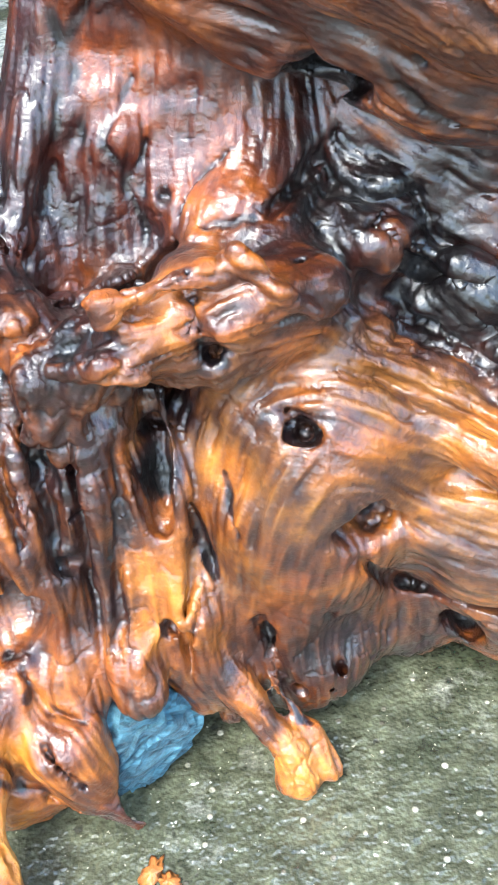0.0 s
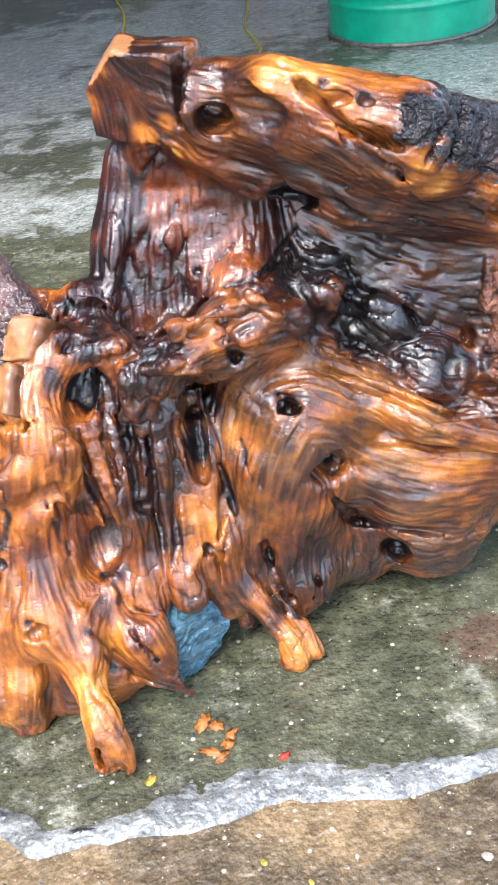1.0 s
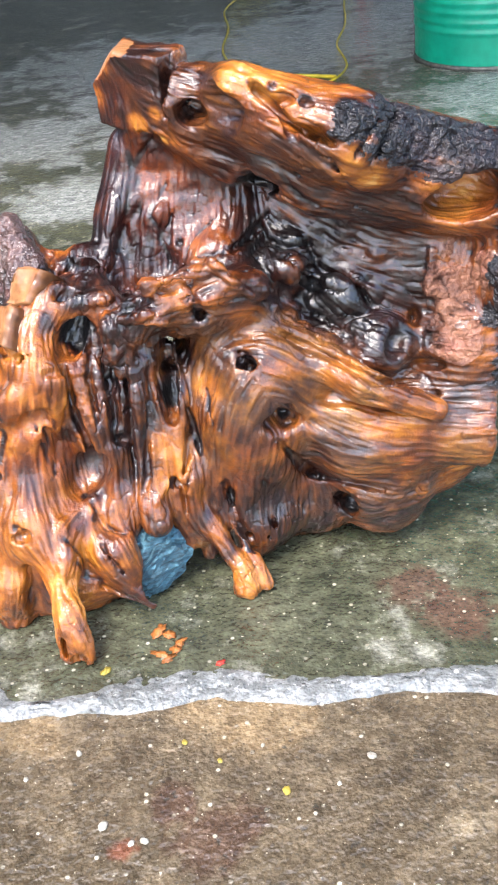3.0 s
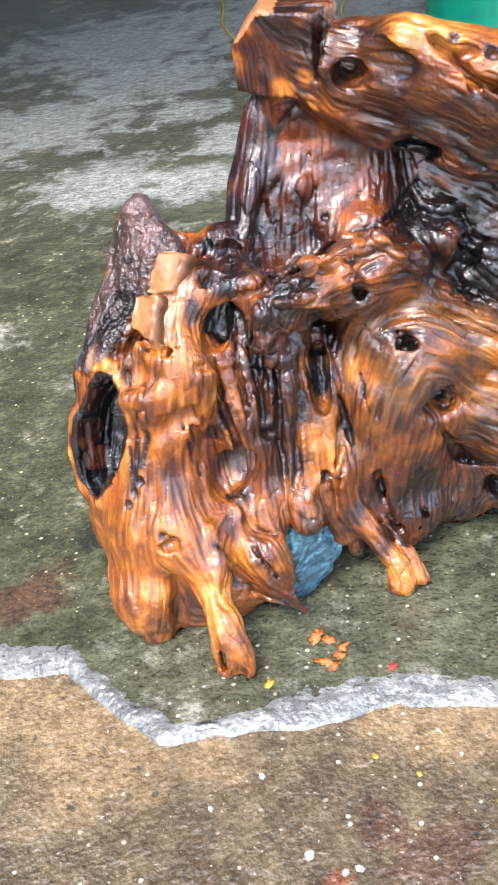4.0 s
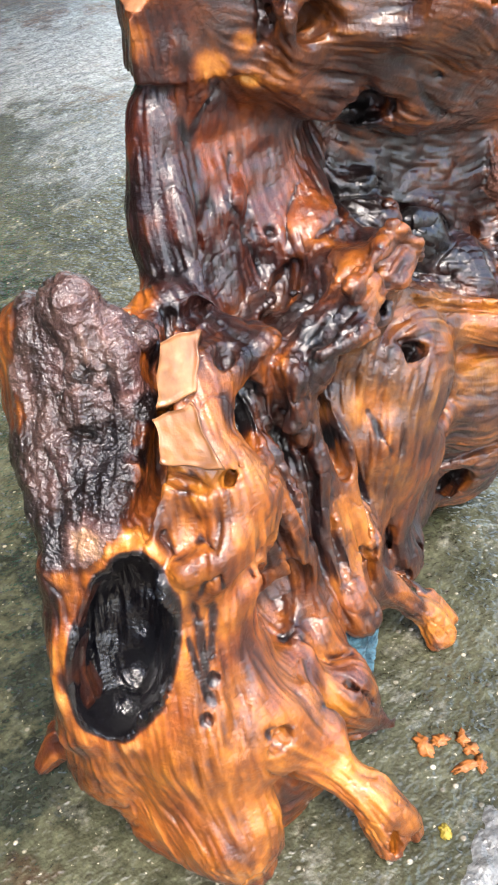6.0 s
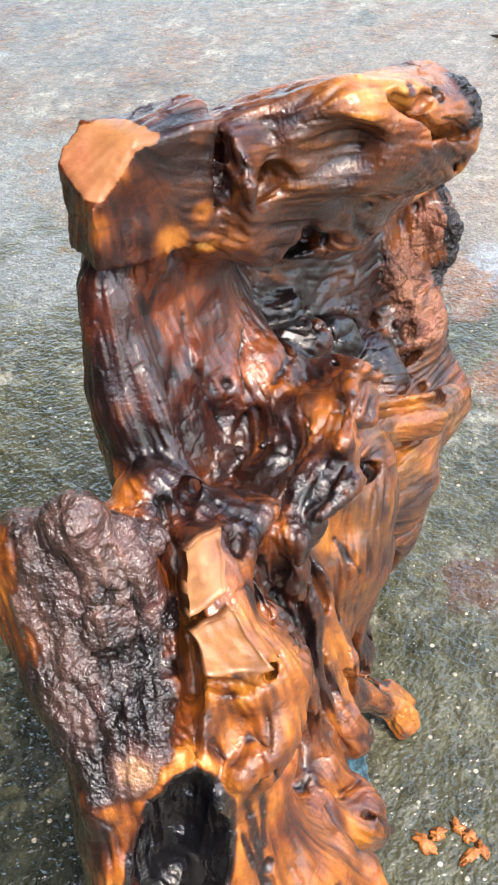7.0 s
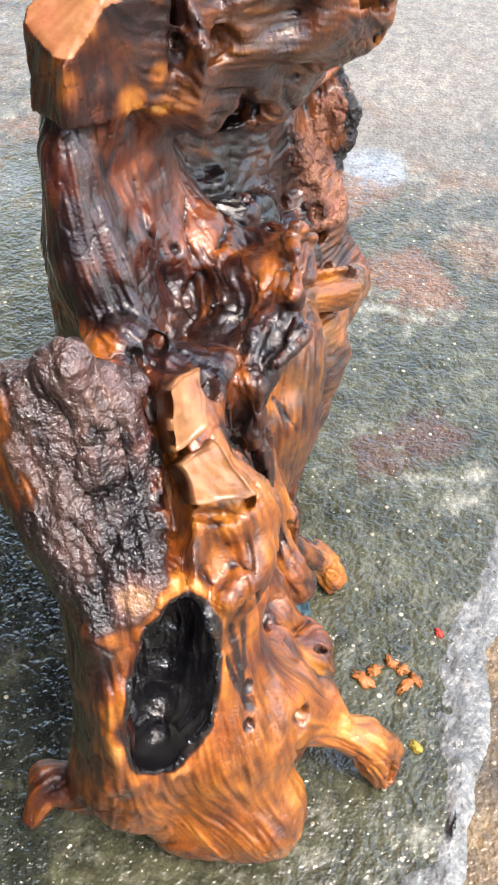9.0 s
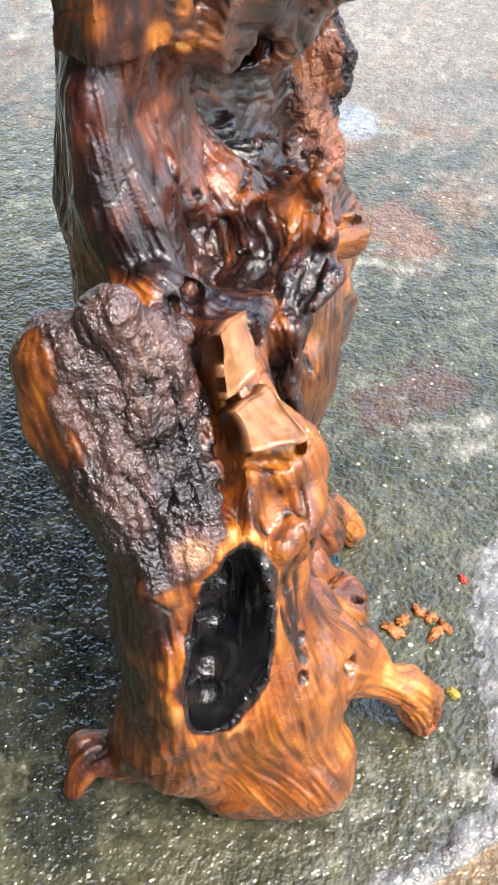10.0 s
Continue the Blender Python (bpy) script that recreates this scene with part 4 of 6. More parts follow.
# upper log
guide((-0.011, 0.804, 0.707), (0.052, 0.754, 0.727), (0.130, 0.729, 0.710), (0.230, 0.723, 0.668), (0.304, 0.808, 0.622))
guide((-0.001, 0.815, 0.627), (0.064, 0.800, 0.620), (0.133, 0.789, 0.579))
guide((0.158, 0.744, 0.714), (0.261, 0.768, 0.662), (0.371, 0.841, 0.613))
guide((0.143, 0.717, 0.656), (0.231, 0.756, 0.590), (0.328, 0.798, 0.560))
# burl
guide((0.087, 0.826, 0.459), (0.136, 0.846, 0.407), (0.197, 0.827, 0.364))
# strands
guide((-0.150, 0.771, 0.452), (-0.143, 0.723, 0.376), (-0.135, 0.685, 0.276), (-0.140, 0.669, 0.174))
guide((-0.087, 0.700, 0.460), (-0.106, 0.704, 0.385), (-0.112, 0.708, 0.243), (-0.109, 0.667, 0.147))
guide((-0.067, 0.704, 0.409), (-0.085, 0.709, 0.296), (-0.089, 0.677, 0.178))
guide((-0.221, 0.773, 0.495), (-0.222, 0.680, 0.434), (-0.244, 0.649, 0.352), (-0.278, 0.645, 0.249))
guide((-0.186, 0.716, 0.414), (-0.182, 0.679, 0.334), (-0.169, 0.677, 0.245))
# lower face
guide((-0.261, 0.650, 0.272), (-0.291, 0.629, 0.165), (-0.308, 0.580, 0.053))
guide((-0.231, 0.655, 0.269), (-0.240, 0.621, 0.171), (-0.203, 0.565, 0.118))
guide((-0.204, 0.689, 0.247), (-0.200, 0.678, 0.148), (-0.184, 0.561, 0.122), (-0.205, 0.579, 0.013))
guide((-0.282, 0.667, 0.311), (-0.308, 0.646, 0.231), (-0.319, 0.620, 0.122), (-0.334, 0.593, 0.073))
guide((-0.178, 0.670, 0.157), (-0.228, 0.601, 0.158), (-0.155, 0.554, 0.021))
guide((-0.382, 0.716, 0.284), (-0.398, 0.717, 0.191), (-0.368, 0.691, 0.110), (-0.339, 0.617, 0.100))
# limb
guide((-0.279, 0.825, 0.520), (-0.301, 0.800, 0.465), (-0.335, 0.758, 0.400), (-0.364, 0.731, 0.354))


def surface():
    """Turns FIELD into quads (one vertex in each crossed cell), each split once more and smoothed."""
    f = FIELD
    inside = f < 0
    n = np.array(f.shape) - 1
    count, acc = np.zeros(n, np.uint8), np.zeros((*n, 3), np.float32)
    corner = [(i, j, k) for i in (0, 1) for j in (0, 1) for k in (0, 1)]

    def at(a, c):
        return a[c[0]:c[0] + n[0], c[1]:c[1] + n[1], c[2]:c[2] + n[2]]

    for a in corner:
        for ax in range(3):
            if a[ax]:
                continue
            b = tuple(v + (i == ax) for i, v in enumerate(a))
            cells = np.nonzero(at(inside, a) != at(inside, b))
            fa, fb = at(f, a)[cells], at(f, b)[cells]
            p = np.tile(np.array(a, np.float32), (len(fa), 1))
            p[:, ax] += fa / (fa - fb)
            acc[cells] += p
            count[cells] += 1
    cells = np.nonzero(count)
    index = np.full(n, -1, np.int64)
    index[cells] = np.arange(len(cells[0]))
    verts = LOW + STEP * (np.stack(cells, 1) + acc[cells] / count[cells][:, None])
    quads = []
    for ax in range(3):
        u, v = (ax + 1) % 3, (ax + 2) % 3
        lo, hi = [slice(1, -1)] * 3, [slice(1, -1)] * 3
        lo[ax], hi[ax] = slice(0, -1), slice(1, None)
        a, b = inside[tuple(lo)], inside[tuple(hi)]
        e = np.array(np.nonzero(a != b))
        flip = a[tuple(e)]
        e[u] += 1
        e[v] += 1
        ring = []
        for du, dv in ((0, 0), (1, 0), (1, 1), (0, 1)):
            c = e.copy()
            c[u] -= du
            c[v] -= dv
            ring.append(index[tuple(c)])
        q = np.stack(ring, 1)
        q[~flip] = q[~flip][:, ::-1]
        quads.append(q)
    return verts, np.concatenate(quads)


def edges_of(quads):
    e = np.concatenate([quads[:, [i, (i + 1) % 4]] for i in range(4)])
    e.sort(1)
    key = e[:, 0] * (quads.max() + 1) + e[:, 1]
    _, first, back = np.unique(key, return_index=True, return_inverse=True)
    return e[first], back.reshape(4, -1).T


def relax(verts, edges, times, amount=0.5):
    deg = np.bincount(edges.ravel(), minlength=len(verts))[:, None]
    for _ in range(times):
        s = np.stack([np.bincount(edges[:, 0], verts[edges[:, 1], i], len(verts)) + np.bincount(edges[:, 1], verts[edges[:, 0], i], len(verts)) for i in range(verts.shape[1])], 1)
        verts = verts + amount * (s / deg - verts)
    return verts


def split(verts, quads):
    e, own = edges_of(quads)
    mids, faces = verts[e].mean(1), verts[quads].mean(1)
    a, b = len(verts), len(verts) + len(e)
    m, c = own + a, np.arange(len(quads)) + b
    out = np.concatenate([np.stack([quads[:, i], m[:, i], c, m[:, i - 1]], 1) for i in range(4)])
    return np.concatenate([verts, mids, faces]), out


def normals(verts, quads):
    n = np.cross(verts[quads[:, 2]] - verts[quads[:, 0]], verts[quads[:, 3]] - verts[quads[:, 1]])
    out = np.stack([sum(np.bincount(quads[:, i], n[:, j], len(verts)) for i in range(4)) for j in range(3)], 1)
    return out / (np.linalg.norm(out, axis=1)[:, None] + 1e-12)


LATTICE = np.random.default_rng(11).uniform(-1, 1, (64, 64, 64)).astype(np.float32)


def lattice(p, seed=0):
    """Smooth value noise in -1..1 at points given in cells."""
    p = p + 7.13 * seed + 640
    i = p.astype(np.int32)
    f = (p - i).astype(np.float32)
    f = f * f * (3 - 2 * f)
    i, j = i & 63, (i + 1) & 63
    fx, fy, fz = f[:, 0], f[:, 1], f[:, 2]
    c = [LATTICE[a[:, 0], b[:, 1], i[:, 2]] * (1 - fz) + LATTICE[a[:, 0], b[:, 1], j[:, 2]] * fz for a in (i, j) for b in (i, j)]
    return (c[0] * (1 - fy) + c[1] * fy) * (1 - fx) + (c[2] * (1 - fy) + c[3] * fy) * fx


def fractal(p, size, octaves=3, seed=0):
    return sum(lattice(p / size * 2**o + 31.7 * o, seed + o) * 0.5**o for o in range(octaves))


def fibre_way(verts):
    """The way the fibres run at each vertex: the axes of the nearest rods."""
    t = np.zeros((len(verts), 3, 3))
    for a, b, ra, rb in FIBRES:
        ab, m = b - a, max(ra, rb) + 0.05
        at = inside_box(np.minimum(a, b) - m, np.maximum(a, b) + m)
        v = verts[at]
        h = np.clip((v - a) @ ab / (ab @ ab), 0, 1)
        d = np.linalg.norm(v - a - h[:, None] * ab, axis=1) - (ra + h * (rb - ra))
        u = ab / np.linalg.norm(ab)
        t[at] += np.exp(-np.maximum(d, 0) / 0.012)[:, None, None] * np.outer(u, u)
    t += 1e-6 * np.diag([0, 0, 1.0])
    return np.linalg.eigh(t)[1][:, :, 2]


def soft_volume(seed, n=128, spread=4):
    """A block of smooth random values that repeats, about four cells to a feature."""
    v = np.random.default_rng(seed).standard_normal((n, n, n)).astype(np.float32)
    for _ in range(3):
        for ax in range(3):
            v = v + np.roll(v, 1, ax) + np.roll(v, -1, ax)
            v /= v.std()
    return v


def streaks(verts, way, out, sizes, step=0.0045, steps=10):
    """Smooth noise averaged along the fibres through each vertex; one field for each feature size."""
    cell = 0.004
    lo = verts.min(0) - 4 * cell
    size = np.ceil((verts.max(0) - lo) / cell).astype(int) + 8
    table = np.full(size, -1, np.int32)
    table[tuple(((verts - lo) / cell).astype(int).T)] = np.arange(len(verts))
    vols = [soft_volume(70 + i) for i in range(len(sizes))]
    total = [np.zeros(len(verts), np.float32) for _ in sizes]
    for sign in (1, -1):
        p, at = verts.copy(), np.arange(len(verts))
        for k in range(steps + 1):
            w = math.cos(0.5 * math.pi * k / (steps + 1)) ** 2 * (0.5 if k == 0 else 1)
            for f, vol, s in zip(total, vols, sizes):
                c = (p * (4.0 / s) + 500).astype(np.int32) & 127
                f += w * vol[c[:, 0], c[:, 1], c[:, 2]]
            p = p + sign * step * way[at]
            p -= out[at] * ((p - verts[at]) * out[at]).sum(1)[:, None]
            found = table[tuple(np.clip(((p - lo) / cell).astype(int), 0, size - 1).T)]
            at = np.where(found < 0, at, found)
    return [(f - f.mean()) / f.std() for f in total]


coarse_v, coarse_q = surface()
coarse_v = relax(coarse_v, edges_of(coarse_q)[0], 1, 0.5)
BODY_V, BODY_Q = split(coarse_v, coarse_q)
BODY_E = edges_of(BODY_Q)[0]
BODY_V = relax(BODY_V, BODY_E, 1, 0.6)
# drop crumbs that hang apart from the piece: keep what joins the largest body
tag = np.arange(len(BODY_V))
while True:
    low = np.minimum(tag[BODY_E[:, 0]], tag[BODY_E[:, 1]])
    then = tag.copy()
    np.minimum.at(then, BODY_E[:, 0], low)
    np.minimum.at(then, BODY_E[:, 1], low)
    then = then[then]
    if (then == tag).all():
        break
    tag = then
main = np.bincount(tag).argmax()
BODY_Q = BODY_Q[tag[BODY_Q[:, 0]] == main]
used, BODY_Q = np.unique(BODY_Q, return_inverse=True)
BODY_V, BODY_Q = BODY_V[used], BODY_Q.reshape(-1, 4)
BODY_E = edges_of(BODY_Q)[0]

ORDER = np.argsort(BODY_V[:, 0])
SORTED = BODY_V[ORDER, 0]


def inside_box(lo, hi):
    """The vertices inside a box."""
    at = ORDER[np.searchsorted(SORTED, lo[0]):np.searchsorted(SORTED, hi[0])]
    v = BODY_V[at]
    return at[(v[:, 1] > lo[1]) & (v[:, 1] < hi[1]) & (v[:, 2] > lo[2]) & (v[:, 2] < hi[2])]


WAY = fibre_way(BODY_V)
N = normals(BODY_V, BODY_Q)
WAY -= N * (WAY * N).sum(1)[:, None]
WAY *= np.sign(WAY @ np.array([0.55, 0.2, -1.0]))[:, None]
for _ in range(8):
    WAY = relax(WAY, BODY_E, 1, 0.8)
WAY /= np.linalg.norm(WAY, axis=1)[:, None] + 1e-9
GRAIN, FIGURE, FOLD, BAND = streaks(BODY_V, WAY, N, (0.0030, 0.0060, 0.015, 0.034), 0.004, 6)
GRAIN, FIGURE, FOLD, BAND = (relax(f[:, None], BODY_E, t, 0.5)[:, 0] for f, t in ((GRAIN, 1), (FIGURE, 1), (FOLD, 3), (BAND, 4)))

RAGGED = 0.3 * fractal(BODY_V, 0.035, 4, 11) + 0.1 * FIGURE


def near(centre, radius, soft=0.5, squash=(1, 1, 1)):
    """1 inside a ragged patch round a place, 0 outside."""
    d = np.linalg.norm((BODY_V - np.array(centre)) * np.array(squash), axis=1) / radius
    d += RAGGED
    return np.clip((1 - d) / soft + 0.5, 0, 1)


TONE = 0.56 + 0.14 * fractal(BODY_V, 0.09, 2, 21)


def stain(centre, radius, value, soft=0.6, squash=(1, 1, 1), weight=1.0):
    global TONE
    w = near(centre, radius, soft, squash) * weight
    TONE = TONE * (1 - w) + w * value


HUE = 0.25 + 0.3 * fractal(BODY_V, 0.06, 3, 23)


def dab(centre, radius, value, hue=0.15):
    """A patch of another tone of wood, also used to paint in shade; hue: 0 golden, 1 purple-red, below 0 dull brown."""
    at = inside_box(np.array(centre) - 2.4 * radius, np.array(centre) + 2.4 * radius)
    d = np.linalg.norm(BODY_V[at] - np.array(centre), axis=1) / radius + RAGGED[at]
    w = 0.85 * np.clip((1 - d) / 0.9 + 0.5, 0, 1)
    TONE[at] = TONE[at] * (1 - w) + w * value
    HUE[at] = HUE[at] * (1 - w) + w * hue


stain((-0.038, 0.873, 0.542), 0.15, 0.44)
stain((-0.064, 0.843, 0.445), 0.07, 0.38)
stain((0.185, 0.835, 0.415), 0.115, 0.16)
stain((0.226, 0.852, 0.489), 0.09, 0.38)
stain((0.052, 0.797, 0.668), 0.09, 0.45)
stain((0.331, 0.787, 0.552), 0.05, 0.8)
stain((0.109, 0.751, 0.748), 0.12, 0.8, 0.6, (0.6, 1, 3))
stain((0.177, 0.737, 0.619), 0.07, 0.76, 0.6, (1, 1, 2))
stain((-0.061, 0.849, 0.734), 0.03, 0.4)
stain((-0.263, 0.656, 0.157), 0.17, 0.70)
stain((-0.21, 0.70, 0.40), 0.07, 0.78)
stain((-0.208, 0.574, 0.081), 0.06, 0.84)
stain((-0.375, 0.704, 0.259), 0.06, 0.85)
stain((-0.117, 0.745, 0.338), 0.06, 0.42)
stain((-0.145, 0.784, 0.433), 0.05, 0.28)
stain((-0.057, 0.721, 0.201), 0.07, 0.66)
stain((0.053, 0.675, 0.037), 0.05, 0.82)
stain((0.01, 0.726, 0.475), 0.045, 0.72)
stain((-0.06, 0.726, 0.45), 0.035, 0.5)
stain((0.082, 0.742, 0.281), 0.10, 0.62)
stain((0.321, 0.767, 0.383), 0.07, 0.68)
stain((-0.305, 0.856, 0.275), 0.14, 0.35)
stain((-0.373, 0.826, 0.035), 0.05, 0.55)
# dark rot and painted-in shade in holes and slots, other wood tones between
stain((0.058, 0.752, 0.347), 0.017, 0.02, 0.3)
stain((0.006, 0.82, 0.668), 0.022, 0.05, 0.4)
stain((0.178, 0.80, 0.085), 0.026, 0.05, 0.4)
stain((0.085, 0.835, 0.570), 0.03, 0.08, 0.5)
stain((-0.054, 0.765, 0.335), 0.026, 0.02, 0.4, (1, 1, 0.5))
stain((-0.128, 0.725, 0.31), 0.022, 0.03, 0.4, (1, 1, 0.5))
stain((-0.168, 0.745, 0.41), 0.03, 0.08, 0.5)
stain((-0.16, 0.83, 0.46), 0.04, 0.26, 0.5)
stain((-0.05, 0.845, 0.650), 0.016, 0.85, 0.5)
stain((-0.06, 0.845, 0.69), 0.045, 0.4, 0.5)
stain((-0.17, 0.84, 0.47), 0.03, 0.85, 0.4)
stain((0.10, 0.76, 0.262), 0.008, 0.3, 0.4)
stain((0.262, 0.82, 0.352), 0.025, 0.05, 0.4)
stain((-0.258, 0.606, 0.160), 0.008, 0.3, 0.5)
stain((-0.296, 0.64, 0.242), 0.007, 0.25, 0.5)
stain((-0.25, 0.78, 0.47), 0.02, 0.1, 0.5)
stain((-0.03, 0.84, 0.64), 0.014, 0.92, 0.5)
stain((0.20, 0.76, 0.25), 0.07, 0.66)
stain((0.0, 0.74, 0.2), 0.05, 0.58)
stain((0.10, 0.80, 0.10), 0.07, 0.48)
stain((-0.14, 0.72, 0.28), 0.05, 0.46)
stain((0.006, 0.722, 0.437), 0.008, 0.12, 0.4)
stain((0.15, 0.82, 0.41), 0.05, 0.12, 0.6)
stain((-0.20, 0.565, 0.04), 0.05, 0.85, 0.6)
stain((-0.12, 0.835, 0.50), 0.05, 0.33)
stain((-0.05, 0.838, 0.70), 0.045, 0.3)
stain((-0.07, 0.77, 0.44), 0.04, 0.34)
stain((0.03, 0.79, 0.66), 0.06, 0.5)
# crack beside the shards: its shade painted into the tone
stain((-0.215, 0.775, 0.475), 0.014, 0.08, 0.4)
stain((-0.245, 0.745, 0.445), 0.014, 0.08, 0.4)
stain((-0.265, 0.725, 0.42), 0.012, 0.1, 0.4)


# tones of the wood, part by part, with shade painted into gaps and pits
dab((-0.116, 0.888, 0.631), 0.055, 0.50, 0.80)
dab((-0.083, 0.861, 0.574), 0.055, 0.46, 0.80)
dab((-0.030, 0.847, 0.518), 0.045, 0.50, 0.70)
dab((0.007, 0.852, 0.538), 0.041, 0.50, 0.60)
dab((-0.133, 0.802, 0.503), 0.045, 0.34, 0.80)
dab((-0.100, 0.812, 0.435), 0.037, 0.38, -0.35)
dab((-0.040, 0.834, 0.670), 0.012, 0.90, 0.00)
dab((-0.071, 0.845, 0.704), 0.035, 0.50, 0.30)
dab((0.027, 0.793, 0.695), 0.046, 0.55, -0.30)
dab((0.072, 0.765, 0.670), 0.041, 0.60, -0.30)
dab((0.108, 0.741, 0.728), 0.036, 0.84, 0.10)
dab((0.064, 0.758, 0.734), 0.024, 0.80, 0.10)
dab((0.149, 0.728, 0.679), 0.032, 0.74, 0.40)
dab((0.197, 0.730, 0.619), 0.028, 0.80, 0.20)
dab((0.232, 0.749, 0.598), 0.025, 0.88, 0.10)
dab((0.172, 0.725, 0.628), 0.032, 0.50, -0.30)
dab((0.121, 0.747, 0.629), 0.033, 0.50, -0.30)
dab((0.265, 0.815, 0.521), 0.040, 0.42, 0.20)
dab((0.224, 0.809, 0.532), 0.035, 0.40, 0.30)
dab((0.347, 0.875, 0.532), 0.033, 0.93, 0.00)
dab((0.323, 0.846, 0.498), 0.036, 0.68, 0.10)
dab((0.089, 0.847, 0.476), 0.041, 0.14, 0.60)
dab((0.152, 0.849, 0.425), 0.046, 0.13, 0.60)
dab((0.195, 0.833, 0.383), 0.042, 0.14, 0.60)
dab((0.231, 0.807, 0.362), 0.037, 0.30, 0.90)
dab((0.268, 0.808, 0.319), 0.037, 0.45, -0.45)
dab((0.320, 0.804, 0.276), 0.038, 0.50, -0.45)
dab((0.015, 0.740, 0.340), 0.045, 0.62, -0.45)
dab((0.005, 0.746, 0.394), 0.040, 0.58, -0.45)
dab((0.107, 0.792, 0.366), 0.050, 0.68, -0.45)
dab((0.165, 0.784, 0.344), 0.041, 0.70, -0.45)
dab((0.221, 0.733, 0.322), 0.045, 0.72, -0.45)
dab((0.135, 0.750, 0.297), 0.045, 0.62, -0.45)
dab((0.280, 0.749, 0.260), 0.046, 0.80, 0.10)
dab((0.342, 0.768, 0.201), 0.038, 0.74, -0.45)
dab((0.162, 0.743, 0.213), 0.042, 0.50, -0.45)
dab((0.206, 0.737, 0.198), 0.037, 0.52, -0.45)
dab((0.237, 0.765, 0.100), 0.050, 0.50, -0.45)
dab((0.063, 0.715, 0.287), 0.045, 0.50, -0.45)
dab((-0.008, 0.729, 0.235), 0.037, 0.55, -0.45)
dab((0.110, 0.803, 0.072), 0.051, 0.46, -0.45)
dab((0.065, 0.778, 0.122), 0.040, 0.48, -0.45)
dab((0.035, 0.682, 0.051), 0.029, 0.86, 0.10)
dab((-0.001, 0.692, 0.093), 0.029, 0.80, 0.10)
dab((-0.029, 0.712, 0.066), 0.020, 0.72, -0.45)
dab((-0.050, 0.710, 0.223), 0.026, 0.82, 0.00)
dab((-0.068, 0.765, 0.344), 0.027, 0.70, -0.35)
dab((-0.101, 0.701, 0.230), 0.028, 0.36, -0.35)
dab((-0.111, 0.719, 0.289), 0.026, 0.40, -0.35)
dab((-0.110, 0.811, 0.448), 0.037, 0.38, 0.80)
dab((-0.121, 0.846, 0.563), 0.037, 0.42, 0.80)
dab((-0.044, 0.862, 0.569), 0.038, 0.55, 0.80)
dab((-0.039, 0.831, 0.486), 0.045, 0.48, 0.70)
dab((-0.001, 0.814, 0.490), 0.023, 0.55, 0.30)
dab((-0.004, 0.787, 0.477), 0.018, 0.66, 0.20)
dab((0.035, 0.729, 0.492), 0.025, 0.80, 0.10)
dab((-0.106, 0.704, 0.423), 0.028, 0.36, -0.35)
dab((-0.086, 0.722, 0.353), 0.018, 0.40, -0.35)
dab((-0.126, 0.729, 0.395), 0.022, 0.42, -0.35)
dab((-0.039, 0.770, 0.324), 0.017, 0.68, -0.35)
dab((-0.068, 0.716, 0.239), 0.019, 0.75, 0.05)
dab((-0.064, 0.696, 0.189), 0.017, 0.90, 0.00)
dab((-0.106, 0.716, 0.267), 0.021, 0.34, -0.35)
dab((-0.112, 0.707, 0.204), 0.019, 0.36, -0.35)
dab((-0.169, 0.688, 0.336), 0.020, 0.62, 0.20)
dab((-0.174, 0.696, 0.368), 0.017, 0.52, 0.40)
dab((-0.197, 0.700, 0.433), 0.016, 0.60, 0.20)
dab((-0.208, 0.662, 0.401), 0.020, 0.78, 0.10)
dab((-0.239, 0.655, 0.374), 0.020, 0.76, 0.10)
dab((-0.267, 0.680, 0.366), 0.015, 0.86, 0.10)
dab((-0.273, 0.657, 0.342), 0.014, 0.84, 0.10)
dab((-0.164, 0.713, 0.217), 0.025, 0.52, 0.30)
dab((-0.214, 0.673, 0.258), 0.026, 0.60, 0.60)
dab((-0.248, 0.646, 0.237), 0.029, 0.60, 0.60)
dab((-0.281, 0.633, 0.213), 0.026, 0.72, 0.20)
dab((-0.306, 0.655, 0.250), 0.015, 0.82, 0.10)
dab((-0.316, 0.615, 0.160), 0.034, 0.78, 0.10)
dab((-0.235, 0.627, 0.194), 0.027, 0.64, 0.50)
dab((-0.188, 0.645, 0.168), 0.023, 0.62, 0.60)
dab((-0.311, 0.601, 0.103), 0.035, 0.78, 0.10)
dab((-0.322, 0.585, 0.042), 0.019, 0.90, 0.05)
dab((-0.172, 0.628, 0.083), 0.022, 0.74, 0.40)
dab((-0.207, 0.571, 0.104), 0.014, 0.90, 0.05)
dab((-0.188, 0.544, 0.091), 0.015, 0.90, 0.05)
dab((-0.187, 0.520, 0.051), 0.017, 0.80, 0.10)
dab((-0.241, 0.622, 0.042), 0.029, 0.46, 0.40)
dab((-0.116, 0.621, 0.040), 0.018, 0.42, 0.90)
dab((-0.140, 0.618, 0.134), 0.023, 0.52, 0.60)
dab((-0.382, 0.715, 0.281), 0.012, 0.92, 0.00)
dab((-0.336, 0.716, 0.373), 0.013, 0.94, 0.00)
dab((-0.303, 0.695, 0.374), 0.013, 0.94, 0.00)
dab((-0.309, 0.838, 0.476), 0.020, 0.82, 0.10)
dab((-0.319, 0.818, 0.448), 0.021, 0.70, 0.20)
dab((-0.187, 0.826, 0.492), 0.019, 0.88, 0.35)
dab((-0.161, 0.861, 0.511), 0.022, 0.16, 0.50)
dab((-0.151, 0.875, 0.548), 0.022, 0.30, 0.80)
